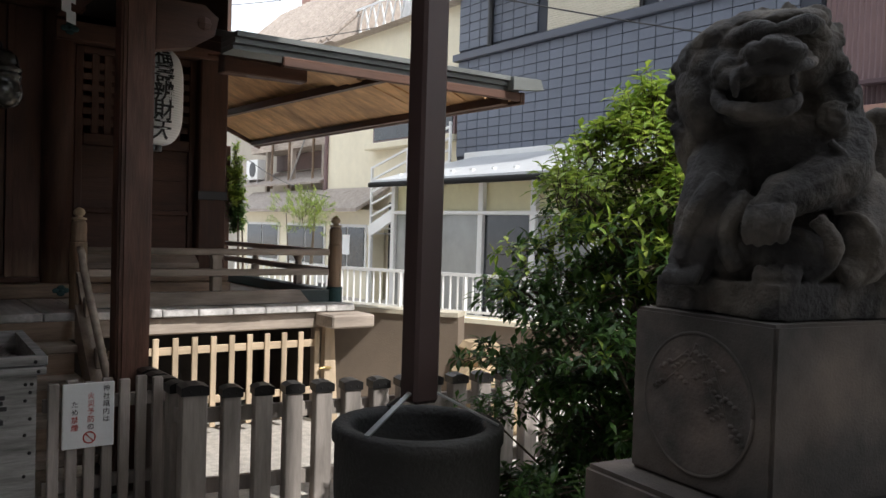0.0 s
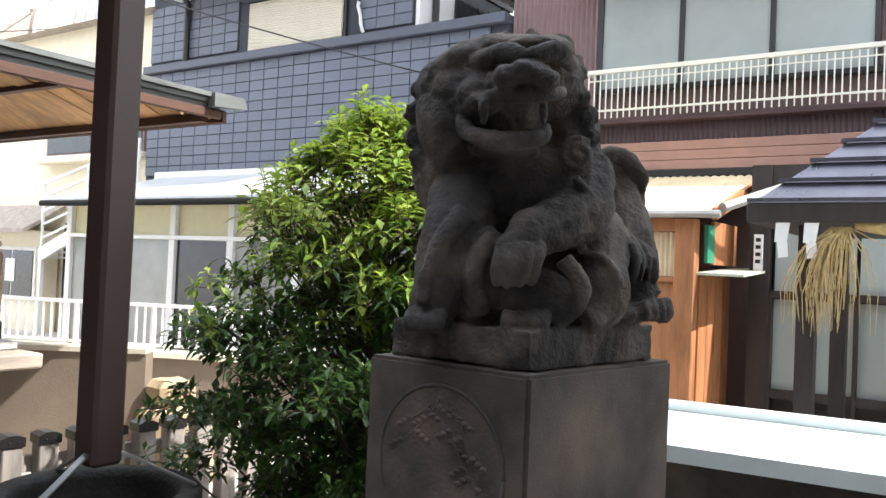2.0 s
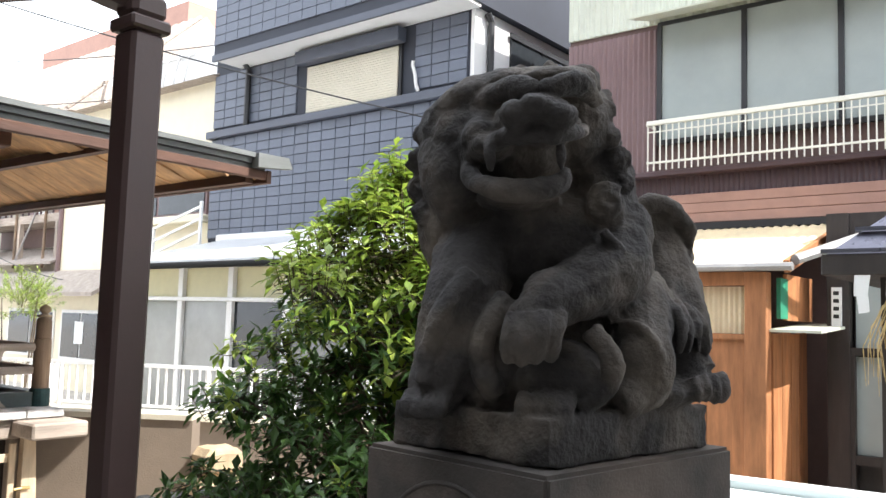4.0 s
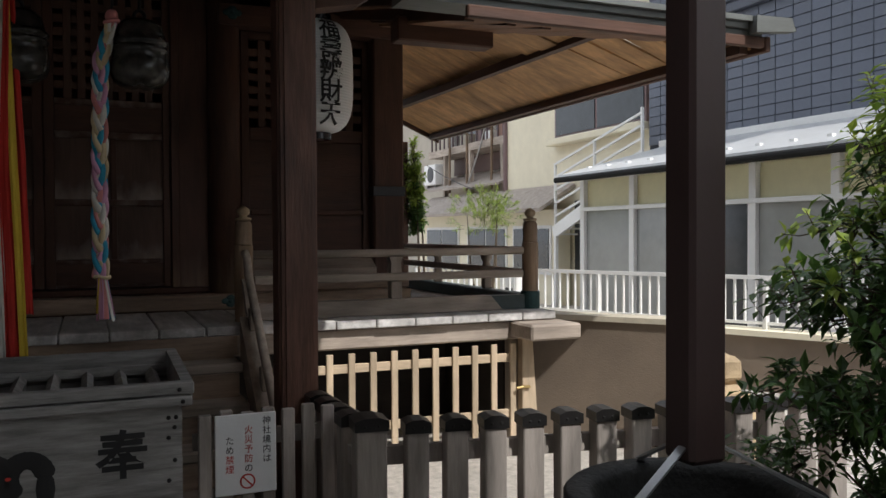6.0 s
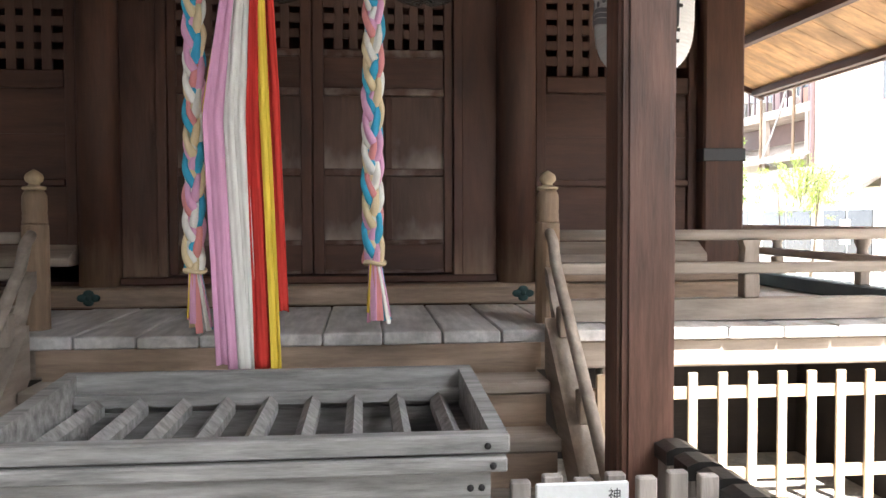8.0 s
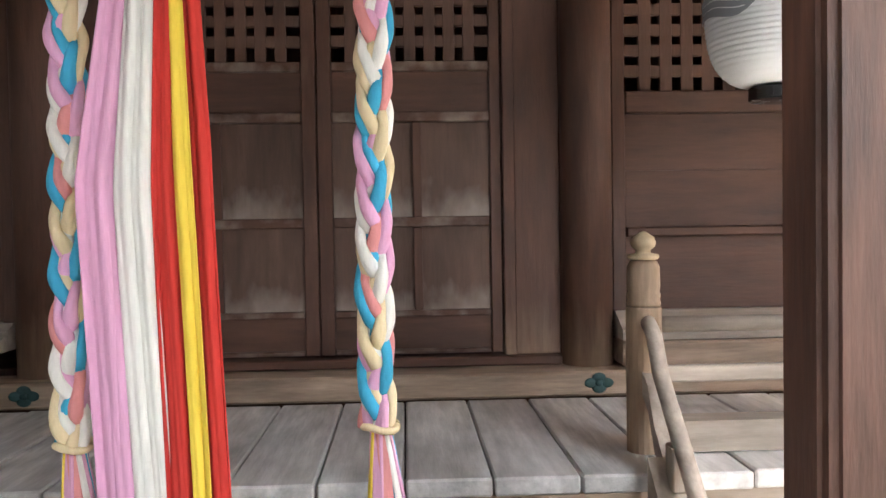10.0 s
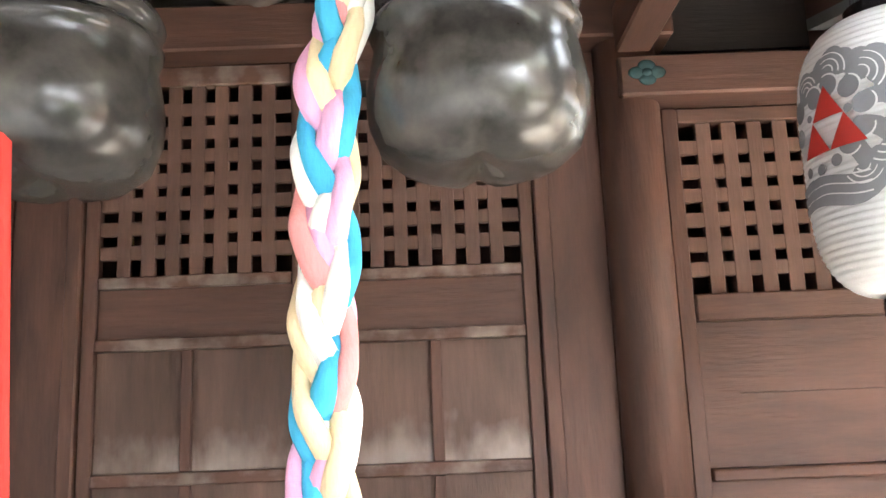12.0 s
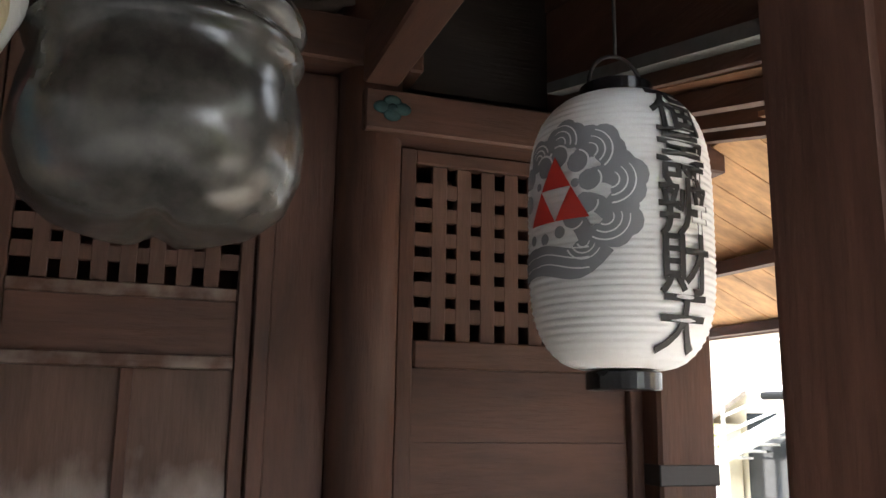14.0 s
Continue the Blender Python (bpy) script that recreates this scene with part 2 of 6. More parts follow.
_nt.links.new(_mp.outputs[0], _ns.inputs["Vector"])
_sb = _nt.nodes.new("ShaderNodeMath")
_sb.operation = "SUBTRACT"
_nt.links.new(_ns.outputs["Fac"], _sb.inputs[0])
_nt.links.new(_sep.outputs[2], _sb.inputs[1])
_mr = _nt.nodes.new("ShaderNodeMapRange")
_mr.inputs["From Min"].default_value, _mr.inputs["From Max"].default_value, _mr.inputs["To Max"].default_value = 0.18, 0.62, 0.8
_nt.links.new(_sb.outputs[0], _mr.inputs["Value"])
_mx = _nt.nodes.new("ShaderNodeMix")
_mx.data_type = "RGBA"
_mx.inputs["B"].default_value = (0.36, 0.30, 0.26, 1)
_nt.links.new(_mr.outputs[0], _mx.inputs["Factor"])
_nt.links.new(_old, _mx.inputs["A"])
_nt.links.new(_mx.outputs["Result"], _pb.inputs["Base Color"])
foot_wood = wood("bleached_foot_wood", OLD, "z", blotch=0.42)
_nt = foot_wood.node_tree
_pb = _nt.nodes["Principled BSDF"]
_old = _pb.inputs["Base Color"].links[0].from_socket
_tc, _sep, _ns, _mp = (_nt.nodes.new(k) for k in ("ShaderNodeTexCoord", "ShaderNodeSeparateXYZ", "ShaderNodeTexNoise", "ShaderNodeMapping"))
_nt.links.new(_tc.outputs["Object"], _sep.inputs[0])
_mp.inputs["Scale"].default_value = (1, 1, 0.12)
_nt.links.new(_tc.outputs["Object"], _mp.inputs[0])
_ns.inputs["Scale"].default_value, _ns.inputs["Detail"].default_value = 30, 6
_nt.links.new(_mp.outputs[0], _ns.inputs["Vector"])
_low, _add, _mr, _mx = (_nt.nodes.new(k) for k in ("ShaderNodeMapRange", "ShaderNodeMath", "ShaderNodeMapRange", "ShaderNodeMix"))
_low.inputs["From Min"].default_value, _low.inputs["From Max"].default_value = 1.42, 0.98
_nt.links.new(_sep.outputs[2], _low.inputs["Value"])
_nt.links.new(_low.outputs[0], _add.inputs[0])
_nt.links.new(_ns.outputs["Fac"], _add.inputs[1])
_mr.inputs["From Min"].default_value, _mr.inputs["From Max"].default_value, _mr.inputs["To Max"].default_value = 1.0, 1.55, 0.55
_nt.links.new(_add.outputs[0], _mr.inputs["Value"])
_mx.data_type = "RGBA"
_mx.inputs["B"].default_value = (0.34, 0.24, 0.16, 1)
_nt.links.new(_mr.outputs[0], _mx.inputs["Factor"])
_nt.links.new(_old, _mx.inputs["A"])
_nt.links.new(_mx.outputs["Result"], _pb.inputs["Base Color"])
CLOTH = {"pink": (0.72, 0.38, 0.55), "white": (0.78, 0.76, 0.70), "red": (0.62, 0.05, 0.04), "yellow": (0.80, 0.58, 0.08),
         "blue": (0.06, 0.38, 0.58), "orange": (0.70, 0.25, 0.14), "cream": (0.72, 0.58, 0.36), "rose": (0.70, 0.28, 0.27)}
cloth = {k: material("cloth_" + k, c, 0.85, spread=0.12, size=40, stretch=(1, 1, 0.15), bump=0.3, fine=120, stain=0.1, spec=0.2) for k, c in CLOTH.items()}
paper = material("white_paper", (0.82, 0.83, 0.83), 0.8, spread=0.03, bump=0.1, stain=0.1)
ink = material("black_ink", (0.012, 0.012, 0.013), 0.6, spread=0.1, bump=0)
red_ink = material("red_ink", (0.55, 0.04, 0.03), 0.6, spread=0.1, bump=0)
grey_ink = material("grey_ink", (0.27, 0.28, 0.30), 0.7, spread=0.1, bump=0)
bronze = material("old_bronze", (0.036, 0.034, 0.031), 0.22, 0.12, spread=0.6, size=12, bump=0.06, fine=30, stain=0.8, stain_colour=(0.10, 0.092, 0.078), stain_size=16, blotch=0.3)
matte_black = material("matte_black_paint", (0.018, 0.018, 0.018), 0.85, spread=0.2, bump=0.05, spec=0.2)
iron = material("dark_iron", (0.03, 0.028, 0.028), 0.5, 0.6, bump=0.1)
basin_mat = material("dark_basin", (0.013, 0.0125, 0.012), 0.7, spread=0.5, size=11, bump=0.6, stain=0.4, stain_colour=(0.06, 0.055, 0.045))
steel = material("bright_steel", (0.55, 0.56, 0.57), 0.35, 0.9, spread=0.1, bump=0.05)
brass = material("brass", (0.6, 0.45, 0.2), 0.35, 0.9, bump=0.05)
cap_metal = material("black_post_cap", (0.018, 0.017, 0.017), 0.38, 0.2, spread=0.3, bump=0.1)
bark = material("bark", (0.10, 0.075, 0.05), 0.9, spread=0.4, size=20, stretch=(1, 1, 0.2), bump=0.6)
straw = material("straw", (0.55, 0.42, 0.20), 0.8, spread=0.3, size=30, bump=0.2)


def leaf_material(name, colour, light):
    m = bpy.data.materials.new(name)
    m.use_nodes = True
    nt, lk = m.node_tree, m.node_tree.links
    b = nt.nodes["Principled BSDF"]
    g = nt.nodes.new("ShaderNodeNewGeometry")
    r = nt.nodes.new("ShaderNodeValToRGB")
    r.color_ramp.elements[0].color, r.color_ramp.elements[1].color = (*colour, 1), (*light, 1)
    lk.new(g.outputs["Random Per Island"], r.inputs[0])
    lk.new(r.outputs[0], b.inputs["Base Color"])
    b.inputs["Roughness"].default_value = 0.38
    tr = nt.nodes.new("ShaderNodeBsdfTranslucent")
    lk.new(r.outputs[0], tr.inputs[0])
    mx = nt.nodes.new("ShaderNodeMixShader")
    mx.inputs[0].default_value = 0.35
    lk.new(b.outputs[0], mx.inputs[1])
    lk.new(tr.outputs[0], mx.inputs[2])
    lk.new(mx.outputs[0], nt.nodes["Material Output"].inputs[0])
    return m


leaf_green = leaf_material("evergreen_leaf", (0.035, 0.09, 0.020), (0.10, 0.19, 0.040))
# yellow-green of young leaves, brightened to carry sunlight as well
leaf_young_sunlit = leaf_material("young_sunlit_leaf", (0.17, 0.28, 0.04), (0.36, 0.44, 0.07))

box_wood = wood("box_wood", (0.27, 0.26, 0.25), "x", 0.75, spread=0.5, size=34, bump=0.4, blotch=0.15, stain=0.2)
ink_gloss = material("black_lacquer", (0.012, 0.012, 0.014), 0.25, spread=0.1, bump=0)
navy_trim = material("navy_trim", (0.07, 0.078, 0.105), 0.45, spread=0.08, bump=0.05, stain=0.1)
shutter_mat = material("cream_shutter", (0.62, 0.58, 0.48), 0.5, spread=0.04, bump=0.03, stain=0.1)
dark_glass = material("dark_glass", (0.03, 0.035, 0.04), 0.08, spread=0.2, bump=0, stain=0.1)
window_glass = material("grey_glass", (0.30, 0.31, 0.30), 0.12, spread=0.15, size=2, bump=0, stain=0.2)
frosted = material("frosted_glass", (0.33, 0.37, 0.36), 0.35, spread=0.08, size=2, bump=0.02, stain=0.15)
roof_pale = material("pale_metal_roof", (0.62, 0.63, 0.64), 0.4, 0.3, spread=0.08, bump=0.05, stain=0.15)
panel_cream = material("pale_yellow_panel", (0.70, 0.66, 0.42), 0.6, spread=0.05, bump=0.05, stain=0.1)
sandstone = material("sandstone", (0.42, 0.32, 0.20), 0.9, spread=0.25, size=9, bump=0.5, stain=0.4)
brown_wall = material("brown_wall", (0.13, 0.08, 0.07), 0.7, spread=0.15, bump=0.1)
brown_sheet = material("brown_sheet", (0.19, 0.122, 0.122), 0.5, spread=0.08, bump=0.03, stain=0.15)
dark_sheet = material("maroon_sheet", (0.085, 0.05, 0.055), 0.5, spread=0.1, bump=0.03)
pale_sheet = material("pale_sheet", (0.55, 0.57, 0.48), 0.55, spread=0.08, bump=0.03, stain=0.2)
terracotta = material("terracotta_board", (0.36, 0.205, 0.16), 0.7, spread=0.1, bump=0.1, stain=0.2)
ivory = material("ivory_paint", (0.72, 0.71, 0.63), 0.5, spread=0.04, bump=0.02, stain=0.1)
grey_metal = material("grey_metal", (0.35, 0.34, 0.33), 0.5, 0.3, bump=0.05)
green_mesh = material("green_plastic", (0.03, 0.22, 0.13), 0.5, spread=0.2, bump=0.1)
black_timber = wood("black_timber", (0.028, 0.022, 0.02), "z", 0.6)
black_roof = material("black_metal_roof", (0.13, 0.13, 0.165), 0.3, 0.55, spread=0.15, bump=0.05, stain=0.2)
coping_white = material("coping_white", (0.66, 0.72, 0.73), 0.4, spread=0.06, bump=0.05, stain=0.2)
tile_roof = material("weathered_tiles", (0.36, 0.31, 0.27), 0.8, spread=0.3, size=12, bump=0.4, stain=0.3)
cream_dull = material("dull_render", (0.42, 0.38, 0.32), 0.9, spread=0.1, size=3, bump=0.15, stain=0.3)
# pale cream that paints the sunlit top edge of the boundary wall
lit_cap = material("sunlit_cap", (0.55, 0.50, 0.40), 0.9, spread=0.15, bump=0.2, stain=0.3)

# grey kept low so the added yard walls bounce little light
shade_wall = material("shade_wall_render", (0.20, 0.19, 0.175), 0.9, spread=0.06, size=4, bump=0.15, fine=100, stain=0.15)
carving_wood = wood("carving_wood", (0.075, 0.055, 0.043), "x", 0.8)

# ---- ground ----
setting("ground", block(-80, 80, -80, 80, -0.3, 0.0), gravel, "pale trodden earth and gravel ground")

# ---- shrine hall: walls, posts, beams ----
VZ = 0.85          # top of the veranda deck
setting("wall_hall_back", block(-2.3, 2.3, 2.3, 2.4, 0.0, 3.7), old_z, "dark stained timber wall of the shrine hall")
setting("wall_hall_side", block(2.2, 2.3, 0.1, 2.3, 0.0, 3.7), old_x, "dark horizontal timber boards on the side of the shrine hall")
setting("wall_hall_far_side", block(-2.3, -2.2, 0.1, 2.3, 0.0, 3.7), old_x, "dark horizontal timber boards on the side of the shrine hall")
setting("wall_under_hall", block(-2.3, 2.3, 0.0, 0.1, 0.0, 0.86), old_x, "dark boards below the shrine hall floor")
setting("floor_hall", block(-2.2, 2.2, 0.1, 2.3, 0.9, 0.96), old_x, "dark timber floor inside the hall")
setting("ceiling_hall", block(-2.2, 2.2, 0.1, 2.3, 3.3, 3.36), old_x, "dark timber ceiling inside the hall")


def lattice(parent, x0, x1, z0, z1, cols, rows, y0, y1):
    """Crossed bars with square holes between x0..x1 and z0..z1, each bar a part."""
    bw, bh = 0.58 * (x1 - x0) / cols, 0.58 * (z1 - z0) / rows
    for i in range(1, cols):
        x = x0 + (x1 - x0) * i / cols
        part("lattice_bar", block(x - bw / 2, x + bw / 2, y0, y1, z0, z1, 0.002), lattice_wood, parent)
    for k in range(1, rows):
        z = z0 + (z1 - z0) * k / rows
        part("lattice_bar", block(x0, x1, y0 + 0.002, y1 - 0.002, z - bh / 2, z + bh / 2, 0.002), lattice_wood, parent)


def door_leaf(name, s):
    """One leaf of the hall door; s is -1 or 1, the side of the middle line it closes."""
    xs = lambda a, b: (min(s * a, s * b), max(s * a, s * b))
    door = tagged(thing(name, (s * 0.37, 0, 1.0), "weathered dark brown timber shrine door leaf with lattice top", "door"), kind="structure")
    for a, b in ((0.003, 0.06), (0.70, 0.745)):
        part("stile", block(*xs(a, b), -0.012, 0.035, 1.0, 2.92, 0.004), old_z, door)
    for z0, z1, y0 in ((1.0, 1.02, -0.01), (1.155, 1.18, -0.012), (1.52, 1.56, -0.016), (1.945, 1.985, -0.022), (2.15, 2.19, -0.012), (2.85, 2.92, -0.01)):
        part("rail", block(*xs(0.062, 0.698), y0, 0.03, z0, z1, 0.004), worn_x, door)
    for z0, z1 in ((1.181, 1.519), (1.561, 1.944)):
        part("mullion", block(*xs(0.385, 0.42), -0.012, 0.03, z0, z1, 0.003), old_z, door)
        for a, b in ((0.062, 0.384), (0.421, 0.698)):
            part("panel", block(*xs(a, b), 0.006, 0.026, z0, z1), door_panel, door, "brown door panel with pale scuffed lower edge")
    part("panel", block(*xs(0.062, 0.698), 0.004, 0.026, 1.021, 1.154), old_x, door)
    part("panel", block(*xs(0.062, 0.698), 0.004, 0.026, 1.986, 2.149), old_x, door)
    lattice(door, *xs(0.061, 0.699), 2.191, 2.849, 8, 8, 0.0, 0.026)
    return door


for nm, s in (("door_1", -1), ("door_2", 1)):
    door_leaf(nm, s)

for s in (-1, 1):
    xs = lambda a, b: (min(s * a, s * b), max(s * a, s * b))
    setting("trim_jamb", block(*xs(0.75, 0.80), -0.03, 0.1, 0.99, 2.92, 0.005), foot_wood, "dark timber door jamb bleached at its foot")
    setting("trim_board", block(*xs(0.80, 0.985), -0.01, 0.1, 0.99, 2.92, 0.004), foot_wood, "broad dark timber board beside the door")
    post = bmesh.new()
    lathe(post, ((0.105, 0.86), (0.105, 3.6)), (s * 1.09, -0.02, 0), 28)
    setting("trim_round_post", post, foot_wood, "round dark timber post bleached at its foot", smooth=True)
    # side bay
    bay = tagged(thing("wall_bay", (s * 1.65, 0, 1.0), "dark timber wall bay with lattice window above boards", "wall"), kind="structure")
    part("frame", block(*xs(1.20, 1.255), -0.02, 0.05, 1.16, 2.70, 0.004), old_z, bay)
    part("frame", block(*xs(2.05, 2.10), -0.02, 0.05, 1.16, 2.70, 0.004), old_z, bay)
    lattice(bay, *xs(1.257, 2.048), 2.06, 2.65, 9, 7, 0.0, 0.028)
    part("rail", block(*xs(1.257, 2.048), -0.015, 0.04, 2.651, 2.70, 0.004), old_x, bay)
    part("rail", block(*xs(1.257, 2.048), -0.025, 0.04, 1.97, 2.06, 0.006), old_x, bay)
    for k in range(2):
        part("board", block(*xs(1.257, 2.048), 0.008 + 0.003 * k, 0.03, 1.505 + 0.232 * k, 1.735 + 0.234 * k), old_x, bay)
    part("rail", block(*xs(1.257, 2.048), -0.03, 0.04, 1.465, 1.503, 0.006), old_x, bay)
    part("board", block(*xs(1.257, 2.048), 0.006, 0.03, 1.165, 1.464), old_x, bay)
    sill = bmesh.new()
    prism(sill, ((-0.17, 1.10), (-0.17, 1.06), (0.04, 1.06), (0.04, 1.163), (-0.05, 1.163)), "x", *xs(1.20, 2.1))
    part("sill", sill, grey_x, bay, "weathered pale sloping sill")
    setting("trim_corner_post", block(*xs(2.103, 2.33), -0.11, 0.12, 0.86, 3.5, 0.012), old_z, "square dark timber corner post")
    band = bmesh.new()
    cuboid(band, *xs(2.097, 2.336), -0.116, 0.126, 1.60, 1.67, 0.004)
    setting("trim_metal_band", band, black_metal, "dark metal band round the corner post")
    setting("trim_lintel", block(*xs(1.04, 2.4), -0.15, 0.0, 2.705, 2.845, 0.008), old_x, "dark red-brown lintel beam")
setting("trim_sill", block(-0.98, 0.98, -0.07, 0.1, 0.955, 0.992, 0.006), old_x, "worn brown door sill")
setting("trim_base_beam", block(-2.34, 2.34, -0.22, 0.0, 0.852, 0.95, 0.01), base_wood, "weathered brown ground beam of the hall")
setting("trim_base_beam_upper", block(1.2, 2.34, -0.18, 0.0, 0.953, 1.055, 0.01), base_wood, "weathered brown sill beam")
setting("trim_head_beam", block(-1.24, 1.24, -0.13, 0.1, 2.925, 3.085, 0.008), old_x, "dark red-brown head beam over the doors")
# near-black colour stands in for the shade above the beams
setting("wall_above_bays", block(-2.2, 2.2, 0.02, 0.1, 2.925, 3.7), shaded_x, "boards above the beams with shade in their dark colour")


def flower_fitting(x, y, z, r):
    f = thing("metal_fitting", (x, y, z), "verdigris lozenge-shaped metal fitting nailed on a beam end", "fitting", "beam fittings")
    bm = bmesh.new()
    for k in range(4):
        a = k * math.pi / 2
        blob(bm, (x + math.cos(a) * r * 0.55, y, z + math.sin(a) * r * 0.38), (r * 0.5, 0.006, r * 0.36), (0, 0, 0), 10, 6)
    blob(bm, (x, y - 0.003, z), (r * 0.3, 0.008, r * 0.25), (0, 0, 0), 10, 6)
    part("petals", bm, verdigris, f, smooth=True)


for s in (-1, 1):
    flower_fitting(s * 1.165, -0.132, 3.0, 0.06)
    flower_fitting(s * 1.13, -0.152, 2.78, 0.06)
    flower_fitting(s * 1.09, -0.222, 0.905, 0.055)

# carved transom above the doors
carve = bmesh.new()
random.seed(5)
for row in range(3):
    pts = []
    for i in range(60):
        u = i / 59
        pts.append((-1.0 + 2.0 * u, -0.10 - 0.03 * math.sin(u * 31 + row), 3.14 + 0.07 * row + 0.045 * math.sin(u * (26 + 5 * row) + row * 2)))
    tube(carve, pts, [0.022 + 0.012 * math.sin(i * 1.3 + row) ** 2 for i in range(60)], 8)
for i in range(90):
    blob(carve, (random.uniform(-1, 1), random.uniform(-0.13, -0.06), random.uniform(3.11, 3.32)),
         (random.uniform(0.02, 0.06), 0.025, random.uniform(0.012, 0.03)), (0, random.uniform(-60, 60), random.uniform(-20, 20)), 8, 6)
carving = thing("carved_transom", (0, -0.1, 3.09), "grey weathered carved wooden relief of curling forms above the doors", "carving")
part("relief", carve, carving_wood, carving, smooth=True)

# ---- veranda ----
deck = thing("floor_veranda", (0, -0.6, VZ), "grey weathered veranda deck boards with open joints", "floor")
tagged(deck, kind="structure")
random.seed(11)
x = -2.95
while x < 2.9:
    w = 0.235
    part("plank", block(x + 0.003, x + w - 0.003, -1.22 + random.uniform(-0.006, 0.006), -0.222, VZ - 0.05, VZ + random.uniform(-0.003, 0.002), 0.006), deck_y, deck)
    x += w
for k in range(5):
    part("plank", block(2.33, 2.93, -0.215 + k * 0.5, -0.215 + k * 0.5 + 0.49, VZ - 0.05, VZ), deck_y, deck)
setting("trim_veranda_beam", block(-2.7, 2.7, -1.17, -1.02, VZ - 0.17, VZ - 0.053, 0.01), grey_x, "weathered timber edge beam under the deck")
setting("trim_veranda_beam_end", block(2.62, 2.96, -1.45, -1.172, VZ - 0.15, VZ - 0.055, 0.012), grey_x, "projecting weathered beam end")
setting("trim_side_beam", block(2.72, 2.86, -1.165, 2.2, VZ - 0.17, VZ - 0.054, 0.01), grey_y, "weathered timber side beam under the deck")
for px, py in ((2.7, -1.12), (1.3, -1.1), (-2.7, -1.12), (-1.3, -1.1), (2.78, 0.6), (2.78, 2.0)):
    setting("trim_veranda_post", block(px - 0.06, px + 0.06, py - 0.06 + 0.03, py + 0.06, 0, VZ - 0.172, 0.008), grey_z, "weathered short post under the veranda")


def newel(x, y, base, label):
    """Rail post with an onion-shaped cap."""
    p = thing("newel_post", (x, y, base), label, "post", "capped rail posts")
    r = 0.052
    part("shaft", lathe(bmesh.new(), ((r, base), (r, 1.27), (r * 0.97, 1.275)), (x, y, 0), 20), newel_wood, p, smooth=False)
    part("collar", lathe(bmesh.new(), ((0.046, 1.276), (0.05, 1.285), (0.046, 1.295), (0.049, 1.31), (0.045, 1.318), (0.048, 1.335), (0.047, 1.39), (0.040, 1.405), (0.034, 1.412)), (x, y, 0), 20), newel_wood, p, "turned rings", smooth=True)
    part("cap", lathe(bmesh.new(), ((0.040, 1.413), (0.046, 1.418), (0.045, 1.427), (0.022, 1.432), (0.021, 1.440), (0.033, 1.449), (0.037, 1.462), (0.031, 1.478), (0.017, 1.488), (0.004, 1.496)), (x, y, 0), 20), cap_wood, p, "onion-shaped wooden cap", smooth=True)
    return p


